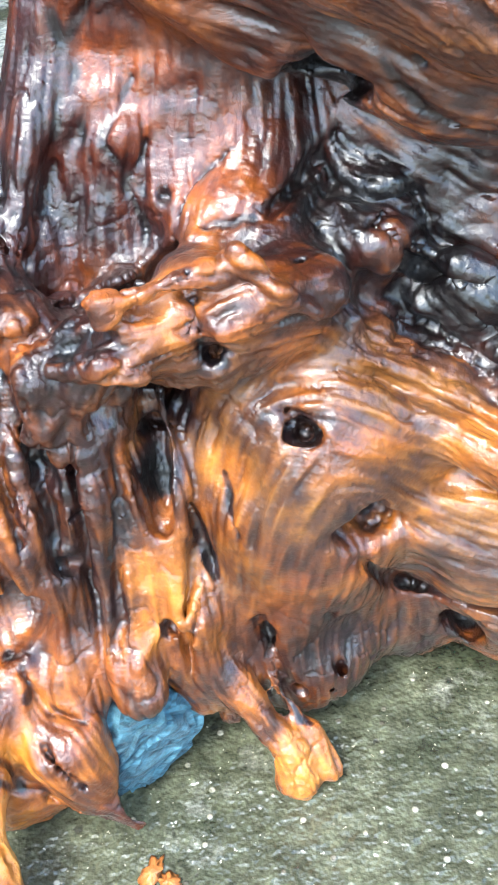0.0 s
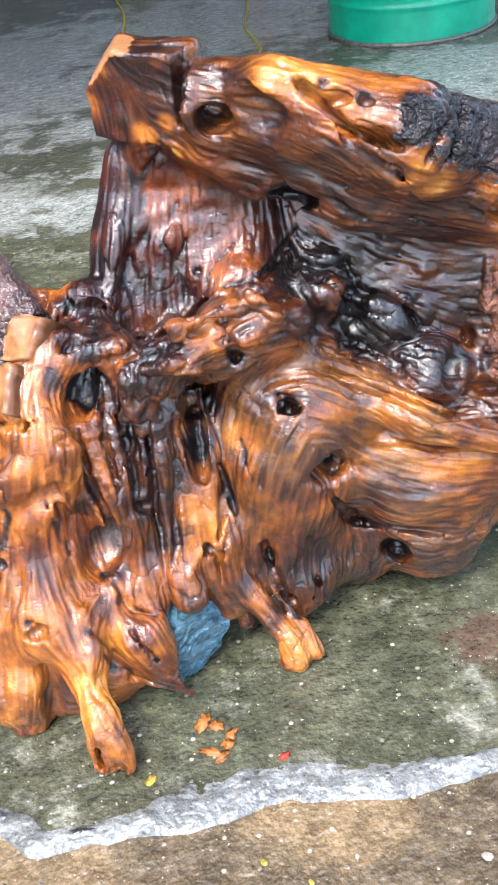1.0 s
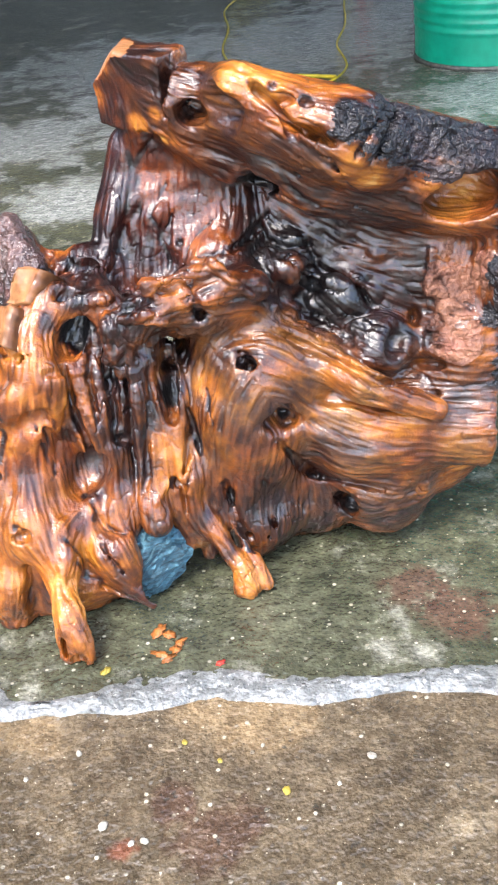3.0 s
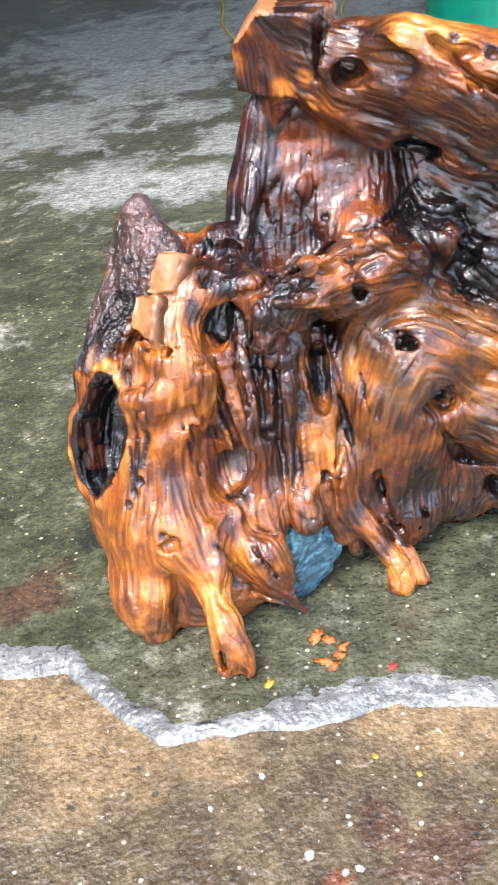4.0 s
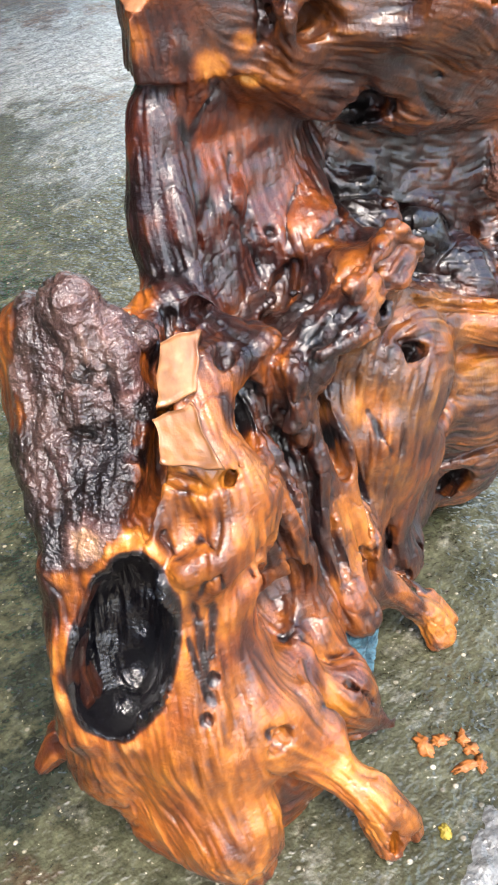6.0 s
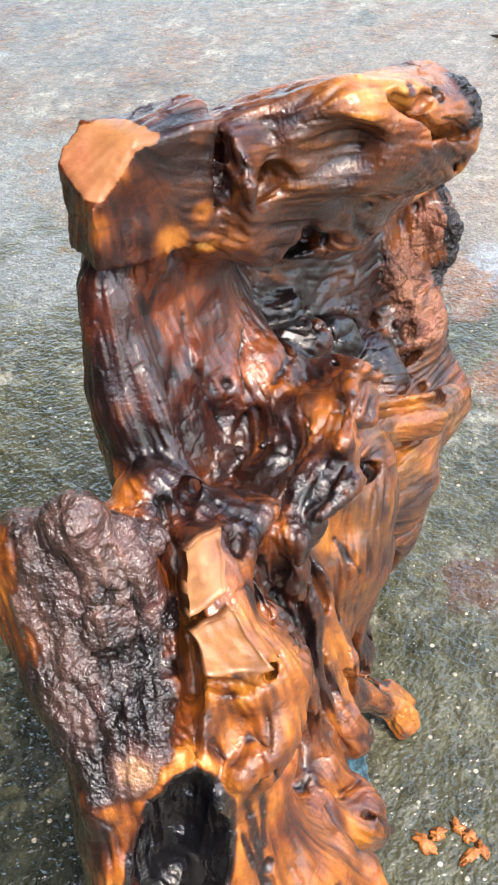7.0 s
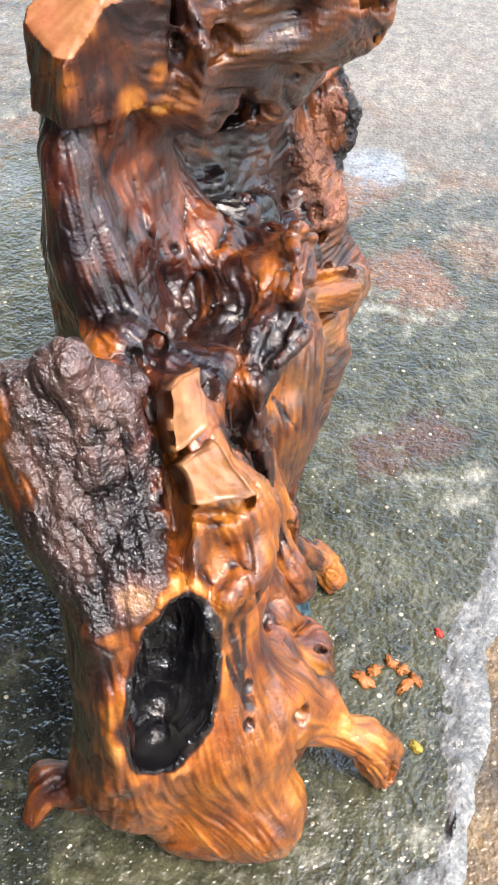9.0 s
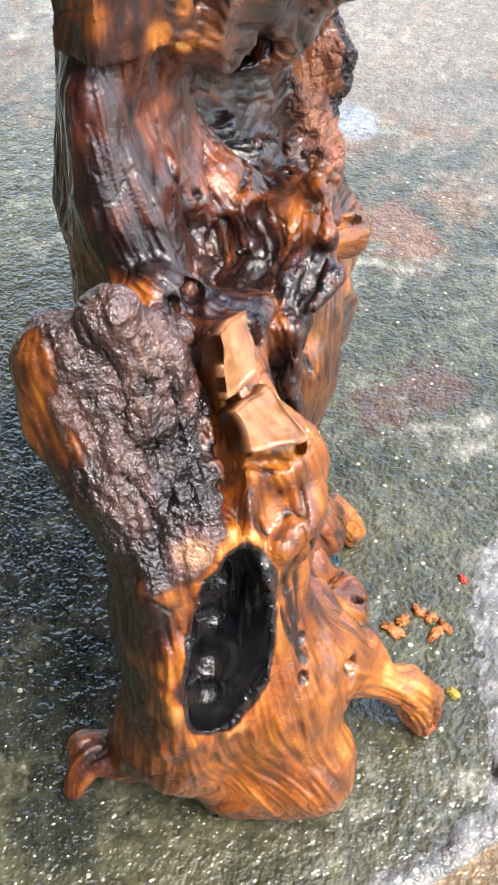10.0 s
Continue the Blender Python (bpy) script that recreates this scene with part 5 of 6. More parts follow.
dab((-0.158, 0.827, 0.513), 0.017, 0.28, 0.90)
dab((-0.148, 0.779, 0.497), 0.018, 0.28, 0.80)
dab((-0.105, 0.821, 0.496), 0.023, 0.40, 0.80)
dab((-0.034, 0.824, 0.434), 0.021, 0.38, -0.35)
dab((-0.066, 0.867, 0.580), 0.022, 0.60, 0.85)
dab((-0.119, 0.876, 0.607), 0.022, 0.46, 0.80)
dab((0.039, 0.840, 0.509), 0.025, 0.50, 0.50)
dab((-0.003, 0.821, 0.494), 0.018, 0.64, 0.40)
dab((-0.023, 0.779, 0.474), 0.017, 0.38, 0.60)
dab((0.093, 0.825, 0.462), 0.027, 0.20, 0.50)
dab((0.194, 0.848, 0.433), 0.024, 0.32, 0.40)
dab((-0.015, 0.718, 0.499), 0.017, 0.50, 0.20)
dab((-0.063, 0.708, 0.458), 0.018, 0.26, 0.40)
dab((-0.086, 0.719, 0.452), 0.014, 0.10, 0.30)
dab((0.002, 0.742, 0.316), 0.018, 0.76, 0.05)
dab((0.184, 0.752, 0.336), 0.029, 0.76, 0.10)
dab((0.189, 0.751, 0.250), 0.027, 0.70, -0.45)
dab((0.051, 0.715, 0.294), 0.021, 0.56, -0.45)
dab((-0.118, 0.722, 0.388), 0.016, 0.22, 0.30)
dab((-0.193, 0.704, 0.440), 0.012, 0.40, 0.40)
dab((-0.151, 0.725, 0.462), 0.012, 0.38, 0.50)
dab((-0.066, 0.844, 0.652), 0.014, 0.90, 0.00)
dab((-0.099, 0.856, 0.692), 0.021, 0.38, 0.80)
dab((-0.120, 0.876, 0.684), 0.016, 0.78, 0.05)
dab((-0.056, 0.838, 0.715), 0.018, 0.34, 0.50)
dab((0.036, 0.791, 0.654), 0.026, 0.55, -0.30)
dab((-0.014, 0.815, 0.641), 0.019, 0.62, 0.10)
dab((0.069, 0.757, 0.657), 0.023, 0.46, -0.30)
dab((0.115, 0.746, 0.711), 0.020, 0.88, 0.05)
dab((0.049, 0.789, 0.729), 0.023, 0.60, -0.30)
dab((0.148, 0.721, 0.688), 0.020, 0.80, 0.10)
dab((-0.265, 0.681, 0.370), 0.017, 0.82, 0.15)
dab((-0.242, 0.661, 0.384), 0.014, 0.62, 0.20)
dab((-0.138, 0.680, 0.221), 0.017, 0.48, 0.20)
dab((-0.150, 0.668, 0.168), 0.015, 0.56, 0.20)
dab((-0.295, 0.623, 0.196), 0.027, 0.74, 0.10)
dab((-0.302, 0.661, 0.270), 0.019, 0.76, 0.10)
dab((-0.215, 0.626, 0.174), 0.025, 0.74, 0.10)
dab((-0.171, 0.618, 0.119), 0.019, 0.84, 0.10)
dab((-0.197, 0.554, 0.099), 0.019, 0.86, 0.10)
dab((-0.337, 0.631, 0.161), 0.027, 0.78, 0.10)
dab((-0.376, 0.699, 0.140), 0.021, 0.72, 0.10)
dab((-0.371, 0.828, 0.057), 0.020, 0.50, 0.70)
dab((-0.388, 0.724, 0.281), 0.010, 0.90, 0.00)
dab((-0.355, 0.663, 0.144), 0.019, 0.84, 0.05)
# next seven: shade in the gaps by bark and shards, painted near-black
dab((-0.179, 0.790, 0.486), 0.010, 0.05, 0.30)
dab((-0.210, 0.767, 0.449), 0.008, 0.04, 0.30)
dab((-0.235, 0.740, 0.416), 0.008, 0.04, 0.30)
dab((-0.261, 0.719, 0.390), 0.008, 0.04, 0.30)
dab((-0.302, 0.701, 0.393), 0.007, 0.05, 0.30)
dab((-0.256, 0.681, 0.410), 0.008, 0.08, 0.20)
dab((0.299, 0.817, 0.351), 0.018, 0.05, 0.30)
dab((-0.278, 0.806, 0.534), 0.022, 0.66, 0.08)
dab((-0.266, 0.779, 0.493), 0.022, 0.60, 0.08)
dab((-0.311, 0.794, 0.446), 0.020, 0.55, 0.08)
dab((-0.288, 0.766, 0.448), 0.020, 0.50, 0.08)
dab((-0.304, 0.732, 0.414), 0.019, 0.12, 0.30)
dab((-0.328, 0.732, 0.399), 0.014, 0.20, 0.20)
dab((-0.331, 0.771, 0.410), 0.017, 0.55, 0.08)
dab((-0.339, 0.723, 0.377), 0.011, 0.95, 0.05)
dab((-0.364, 0.729, 0.349), 0.009, 0.90, 0.05)
dab((-0.340, 0.715, 0.365), 0.009, 0.10, 0.20)
dab((0.265, 0.815, 0.521), 0.035, 0.50, 0.10)
dab((0.224, 0.809, 0.532), 0.031, 0.46, 0.15)
dab((0.183, 0.806, 0.535), 0.026, 0.36, 0.30)
dab((-0.155, 0.845, 0.524), 0.018, 0.26, 0.80)
dab((-0.075, 0.837, 0.509), 0.022, 0.46, 0.75)
dab((-0.119, 0.831, 0.539), 0.018, 0.42, 0.80)
dab((-0.249, 0.596, 0.145), 0.030, 0.74, 0.15)
dab((-0.168, 0.679, 0.180), 0.014, 0.40, 0.20)
dab((-0.190, 0.685, 0.279), 0.012, 0.16, 0.20)
dab((-0.175, 0.691, 0.292), 0.012, 0.30, 0.20)

dab((0.124, 0.825, 0.447), 0.028, 0.56, 0.20)
dab((0.073, 0.759, 0.472), 0.023, 0.50, 0.25)
dab((0.034, 0.732, 0.480), 0.023, 0.50, 0.20)
dab((0.009, 0.722, 0.470), 0.019, 0.46, 0.30)
dab((0.079, 0.773, 0.398), 0.016, 0.62, -0.45)
# next six: inner shade of pits and the long slot, painted dark
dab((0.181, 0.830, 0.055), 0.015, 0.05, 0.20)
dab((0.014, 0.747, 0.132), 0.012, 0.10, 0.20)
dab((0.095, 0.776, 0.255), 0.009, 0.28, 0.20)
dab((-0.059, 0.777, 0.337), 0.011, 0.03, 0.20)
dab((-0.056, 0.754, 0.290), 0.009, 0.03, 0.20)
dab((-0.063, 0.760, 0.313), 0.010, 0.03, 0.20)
# next two: shade under the limb painted onto its left flank
dab((-0.358, 0.783, 0.248), 0.020, 0.18, 0.30)
dab((-0.379, 0.766, 0.218), 0.016, 0.22, 0.30)
dab((-0.315, 0.826, 0.456), 0.016, 0.72, 0.20)
dab((0.197, 0.859, 0.474), 0.037, 0.42, 0.10)
dab((0.254, 0.860, 0.472), 0.037, 0.44, 0.10)
dab((0.168, 0.864, 0.496), 0.024, 0.30, 0.20)
dab((-0.016, 0.846, 0.523), 0.034, 0.52, 0.80)
dab((-0.072, 0.835, 0.502), 0.034, 0.44, 0.80)
dab((0.019, 0.828, 0.503), 0.030, 0.56, 0.60)

# next seven: more of the flank's shade, painted dark below the bark
dab((-0.365, 0.763, 0.336), 0.019, 0.14, 0.30)
dab((-0.366, 0.772, 0.288), 0.018, 0.12, 0.30)
dab((-0.374, 0.770, 0.234), 0.019, 0.12, 0.30)
dab((-0.383, 0.764, 0.198), 0.015, 0.16, 0.30)
dab((-0.353, 0.750, 0.370), 0.016, 0.16, 0.30)
dab((-0.333, 0.807, 0.425), 0.013, 0.30, 0.20)
dab((-0.347, 0.786, 0.385), 0.017, 0.20, 0.30)
dab((-0.267, 0.680, 0.366), 0.015, 0.80, 0.10)
dab((-0.256, 0.654, 0.366), 0.013, 0.60, 0.10)
# bark: blackened edge, yellow flakes under it
dab((-0.267, 0.747, 0.437), 0.014, 0.10, 0.30)
dab((-0.282, 0.740, 0.423), 0.016, 0.06, 0.30)
dab((-0.304, 0.732, 0.416), 0.020, 0.06, 0.30)
dab((-0.321, 0.730, 0.403), 0.020, 0.10, 0.30)
dab((-0.288, 0.770, 0.430), 0.022, 0.30, 0.20)
dab((-0.281, 0.813, 0.514), 0.030, 0.45, 0.30)
dab((-0.336, 0.718, 0.375), 0.018, 0.90, 0.10)
dab((-0.316, 0.696, 0.377), 0.012, 0.85, 0.10)

# rot and painted-in shade that blacken the narrow cracks and holes
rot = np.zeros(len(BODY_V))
for a, b in ROT_SHADE:
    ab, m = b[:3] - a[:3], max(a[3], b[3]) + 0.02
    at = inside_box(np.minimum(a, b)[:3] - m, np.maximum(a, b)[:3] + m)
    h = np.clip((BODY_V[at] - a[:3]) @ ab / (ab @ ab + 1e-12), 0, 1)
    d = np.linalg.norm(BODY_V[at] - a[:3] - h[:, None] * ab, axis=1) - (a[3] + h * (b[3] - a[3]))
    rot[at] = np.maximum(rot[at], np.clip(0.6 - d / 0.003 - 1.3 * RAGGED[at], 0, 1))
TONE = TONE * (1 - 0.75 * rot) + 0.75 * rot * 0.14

bark = np.maximum.reduce([near(c, r, 0.3) for c, r in (((-0.255, 0.825, 0.515), 0.06), ((-0.262, 0.80, 0.50), 0.06), ((-0.293, 0.778, 0.454), 0.065), ((-0.325, 0.75, 0.41), 0.055), ((-0.34, 0.735, 0.385), 0.035))])
OUT = np.array([-0.6, -0.54, 0.6])
bark *= (BODY_V @ OUT > np.array([-0.293, 0.778, 0.454]) @ OUT - 0.03) * (BODY_V @ np.array([0.6, -0.78, -0.2]) < -0.812)
charred = np.maximum.reduce([near(c, r, 0.3, q) for c, r, q in (((0.30, 0.775, 0.64), 0.06, (0.75, 1, 1.2)), ((0.36, 0.79, 0.615), 0.065, (1, 1, 1)), ((0.212, 0.725, 0.675), 0.022, (0.8, 1, 1)),
                                                              ((0.42, 0.86, 0.52), 0.13, (3.5, 1, 1)), ((0.415, 0.86, 0.38), 0.13, (3.5, 1, 1)), ((0.41, 0.87, 0.26), 0.06, (3.5, 1, 1)))])
path = np.array(HOLLOW)
draw = np.array([0.65, 0.45, -0.6]) / np.linalg.norm([0.65, 0.45, -0.6])
best = np.full(len(BODY_V), 1.0)
for a, b in zip(path[:-1], path[1:]):
    ab = b[:3] - a[:3]
    h = np.clip((BODY_V - a[:3]) @ ab / (ab @ ab), 0, 1)
    q = BODY_V - a[:3] - h[:, None] * ab
    q = q - 0.6 * (q @ draw)[:, None] * draw
    best = np.minimum(best, np.linalg.norm(q, axis=1) - a[3] - h * (b[3] - a[3]))
rim = np.exp(-((best - 0.012) / 0.008) ** 2) * (best > 0)
rim *= np.clip(0.55 + 1.2 * RAGGED, 0, 1)
TONE = TONE * (1 - 0.8 * rim) + 0.8 * rim * (0.88 + 0.12 * FIGURE)
turned = np.array(Euler((radians(3), radians(19), 0)).to_matrix())
cave = np.linalg.norm((BODY_V - np.array([-0.330, 0.702, 0.272])) @ turned / np.array([0.030, 0.046, 0.080]), axis=1)
best = np.minimum(best, (cave - 1) * 0.03)
bare = np.maximum.reduce([near(c, r, 0.4) for c, r in (((-0.349, 0.714, 0.32), 0.024), ((-0.363, 0.72, 0.27), 0.024), ((-0.364, 0.726, 0.222), 0.018), ((-0.325, 0.715, 0.262), 0.016))])
tarred = (best < 0.0025) * 1.0 - bare
facing = relax((N @ np.array([-0.6, -0.38, 0.70]))[:, None], BODY_E, 2)[:, 0]
sawn = near((-0.106, 0.865, 0.727), 0.040, 0.2) * (facing > 0.7) * (BODY_V[:, 2] > 0.708)
flaky = np.maximum.reduce([near((0.33, 0.815, 0.42), 0.048, 0.3), near((0.315, 0.82, 0.38), 0.035, 0.3), near((0.335, 0.80, 0.34), 0.045, 0.3, (1, 1, 1.6)), near((0.355, 0.82, 0.46), 0.03, 0.3)])
ZONE = np.argmax(np.stack([np.full(len(BODY_V), 0.5), bark, charred, tarred, sawn, flaky]), 0)

cut_face = relax(sawn[:, None], BODY_E, 14)[:, 0]
TONE = np.maximum(TONE, 0.78 * np.clip(2 * cut_face, 0, 1))
soot = np.clip((0.0065 - best) / 0.003, 0, 1)
TONE = TONE * (1 - soot) + soot * (0.03 + 0.42 * bare)
under_bark = np.clip(2.2 * relax(np.maximum(bark, charred)[:, None], BODY_E, 8)[:, 0], 0, 1)
TONE = np.where(np.maximum(bark, charred) > 0.5, TONE, TONE * (1 - 0.6 * under_bark) + 0.6 * under_bark * 0.36)
smooth = relax(np.stack([bark, charred, tarred, flaky], 1), BODY_E, 6)
crack = np.abs(fractal(BODY_V * np.array([0.8, 1, 1.2]), 0.030, 3, 41))
plain = (1 - smooth.max(1)) * (1 - relax(sawn[:, None], BODY_E, 4)[:, 0]) * (1 - 0.7 * near((-0.070, 0.842, 0.695), 0.045, 0.6))
groove = np.minimum(np.abs(FOLD), 0.7) - 0.4
slit = np.clip(-FIGURE - 1.8, 0, 1)
patchy = np.clip(0.45 + 1.3 * fractal(BODY_V, 0.05, 3, 57), 0, 1)
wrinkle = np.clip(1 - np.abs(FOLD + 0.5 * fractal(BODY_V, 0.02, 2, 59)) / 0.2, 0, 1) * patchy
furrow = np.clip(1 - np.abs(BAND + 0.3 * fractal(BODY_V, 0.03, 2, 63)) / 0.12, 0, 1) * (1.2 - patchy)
# the brow, the arm and the lower face are smooth, the trunk and the strands wrinkled
calm = np.maximum.reduce([near(c, r, 0.8) for c, r in (((0.05, 0.74, 0.28), 0.09), ((0.16, 0.76, 0.25), 0.09), ((0.26, 0.77, 0.22), 0.07), ((-0.27, 0.63, 0.16), 0.11), ((-0.25, 0.66, 0.36), 0.06), ((0.08, 0.78, 0.66), 0.08), ((0.20, 0.85, 0.50), 0.07), ((0.27, 0.84, 0.49), 0.06))])
neck = near((-0.04, 0.85, 0.55), 0.11, 0.8)
wild = (1 - 0.75 * calm) * (1 - 0.45 * neck)
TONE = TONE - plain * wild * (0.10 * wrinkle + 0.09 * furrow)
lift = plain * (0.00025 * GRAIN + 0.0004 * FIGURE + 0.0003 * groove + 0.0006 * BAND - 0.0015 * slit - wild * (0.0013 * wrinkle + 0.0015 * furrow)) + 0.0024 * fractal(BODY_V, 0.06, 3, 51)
lift += smooth[:, 2] * 0.0003 * FIGURE + 0.001 * rim * (1 + 0.8 * FIGURE)
rugged = np.clip(fractal(BODY_V, 0.11, 2, 91) + 0.15, 0, 1)
crumpled = near((-0.03, 0.72, 0.46), 0.10, 0.8) + near((-0.13, 0.70, 0.36), 0.07, 0.8)
lift += plain * np.minimum(crumpled, 1) * (0.004 * fractal(BODY_V, 0.022, 3, 97) - 0.0025 * wrinkle)
burl = near((0.16, 0.85, 0.42), 0.085, 0.6)
lift += plain * burl * (0.016 * np.abs(fractal(BODY_V, 0.045, 2, 99)) - 0.004)
lift += plain * rugged * wild * (0.0020 * fractal(BODY_V, 0.017, 3, 93) - 0.003 * np.clip(0.12 - np.abs(FOLD + 0.5 * fractal(BODY_V, 0.03, 2, 95)), 0, 1) / 0.12)
lift += smooth[:, 0] * (0.0030 * fractal(BODY_V * np.array([1, 1, 0.5]), 0.026, 3, 61) + 0.0016 * fractal(BODY_V, 0.009, 2, 62) - 0.002 * np.clip(0.16 - np.abs(fractal(BODY_V, 0.018, 2, 67)), 0, 1) / 0.16 + 0.003) + smooth[:, 1] * (0.020 * np.minimum(crack, 0.26) + 0.002 * fractal(BODY_V, 0.01, 2, 43) - 0.001) + smooth[:, 2] * 0.002 * fractal(BODY_V, 0.03, 3, 71)
lift += smooth[:, 3] * (0.0025 * np.floor(2.2 * fractal(BODY_V * np.array([1, 1, 0.7]), 0.022, 2, 81)) / 1.5 + 0.003 * fractal(BODY_V, 0.008, 2, 83) + 0.003)
BODY_V = BODY_V + N * lift[:, None]
BODY_V[:, 2] = np.maximum(BODY_V[:, 2], 0.0005)


def mesh_from(name, verts, quads, mat, **values):
    me = bpy.data.meshes.new(name)
    me.vertices.add(len(verts))
    me.vertices.foreach_set("co", verts.astype(np.float32).ravel())
    me.loops.add(quads.size)
    me.loops.foreach_set("vertex_index", quads.astype(np.int32).ravel())
    me.polygons.add(len(quads))
    me.polygons.foreach_set("loop_start", np.arange(0, quads.size, 4, dtype=np.int32))
    me.polygons.foreach_set("loop_total", np.full(len(quads), 4, np.int32))
    me.polygons.foreach_set("use_smooth", np.ones(len(quads), bool))
    for key, v in values.items():
        me.attributes.new(key, "FLOAT", "POINT").data.foreach_set("value", v.astype(np.float32))
    me.materials.append(mat)
    me.update(calc_edges=True)
    return me


def thing(name, label, category, place=(0, 0, 0), group="", kind=""):
    ob = new(name)
    ob.location = place
    return tagged(ob, label, category, group, kind)


def link_part(name, me, parent, label=""):
    ob = new(name, me)
    ob.parent = parent
    return tagged(ob, label)


stump = thing("driftwood_stump", "glossy varnished root stump with twisted brown wood, standing on wet concrete", "driftwood")
face_zone = np.sort(ZONE[BODY_Q], axis=1)[:, 2]
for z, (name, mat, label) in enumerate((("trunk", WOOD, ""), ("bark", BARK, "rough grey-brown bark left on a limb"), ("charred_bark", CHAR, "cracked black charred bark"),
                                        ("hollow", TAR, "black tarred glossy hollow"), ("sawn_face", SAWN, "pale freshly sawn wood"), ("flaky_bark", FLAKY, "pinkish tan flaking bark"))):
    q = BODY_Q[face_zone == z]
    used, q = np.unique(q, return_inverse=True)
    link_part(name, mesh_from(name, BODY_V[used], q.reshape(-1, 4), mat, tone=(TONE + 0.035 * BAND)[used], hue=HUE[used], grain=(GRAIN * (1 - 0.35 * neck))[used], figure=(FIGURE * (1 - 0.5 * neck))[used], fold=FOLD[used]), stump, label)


def shard(corners, depth, seed):
    """A broken plate of pale wood between four corners of its face, with split uneven edges, set into the stump."""
    c = [Vector(q) for q in corners]
    out = (c[1] - c[0]).cross(c[3] - c[0]).normalized()
    bm = bmesh.new()
    n = 16
    layers = []
    for d in (0.0, 0.35, 1.0):
        rows = []
        for i in range(n + 1):
            row = []
            for j in range(n + 1):
                u, v = i / n, j / n
                q = (c[0] * (1 - u) + c[1] * u) * (1 - v) + (c[3] * (1 - u) + c[2] * u) * v
                edge = min(u, v, 1 - u, 1 - v)
                mid = sum(c, Vector()) / 4
                q = q + 0.004 * noise.noise_vector(q * 55 + Vector((seed, 0, 0))) * (1 - min(1, 4 * edge)) + (mid - q) * (0.06 * (edge == 0) * (d == 0) + 0.1 * d)
                q = q + Vector((0.45, 0.6, -0.66)) * depth * d - out * (0.0022 if edge == 0 and d == 0 else 0) + out * (0.0020 * noise.noise(q * 45) + 0.0009 * noise.noise(Vector((u * 26, v * 3, seed))))
                row.append(bm.verts.new(q))
            rows.append(row)
        layers.append(rows)
    top, low, end = layers
    for i in range(n):
        for j in range(n):
            bm.faces.new((top[i][j], top[i][j + 1], top[i + 1][j + 1], top[i + 1][j]))
            bm.faces.new((end[i][j], end[i + 1][j], end[i + 1][j + 1], end[i][j + 1]))
    for a, b in ((top, low), (low, end)):
        for i in range(n):
            bm.faces.new((a[i][0], a[i + 1][0], b[i + 1][0], b[i][0]))
            bm.faces.new((a[i + 1][n], a[i][n], b[i][n], b[i + 1][n]))
            bm.faces.new((a[0][i + 1], a[0][i], b[0][i], b[0][i + 1]))
            bm.faces.new((a[n][i], a[n][i + 1], b[n][i + 1], b[n][i]))
    for i in range(1, n):
        for j in range(1, n):
            bm.verts.remove(low[i][j])
    bmesh.ops.recalc_face_normals(bm, faces=bm.faces)
    bm.verts.index_update()
    verts = np.array([v.co[:] for v in bm.verts])
    quads = np.array([[v.index for v in f.verts] for f in bm.faces])
    bm.free()
    streak = lattice(verts @ np.array([[1, 0.2, 0], [0.3, 1, 0.2], [0, 0.3, 1.0]]) * np.array([260, 60, 220]), seed)
    face = np.where(np.arange(len(verts)) < (n + 1) ** 2, 1.0, 0.0)
    link_part("shard", mesh_from("shard", verts, quads, SAWN, tone=0.28 + 0.42 * face + 0.16 * lattice(verts * 70, 3) + 0.08 * streak, grain=streak, figure=streak * 0.5, fold=0 * streak, hue=0 * streak + 0.2), stump, "pale broken shard of wood")


shard(((-0.229, 0.735, 0.510), (-0.193, 0.729, 0.508), (-0.222, 0.709, 0.466), (-0.253, 0.722, 0.459)), 0.045, 3)
shard(((-0.260, 0.712, 0.462), (-0.232, 0.696, 0.474), (-0.240, 0.654, 0.430), (-0.271, 0.695, 0.431)), 0.045, 12)


# ---- ground ----
def poly_mesh(name, bm, mat, smooth=False):
    me = bpy.data.meshes.new(name)
    bm.to_mesh(me)
    bm.free()
    for p in me.polygons:
        p.use_smooth = smooth
    me.materials.append(mat)
    return me


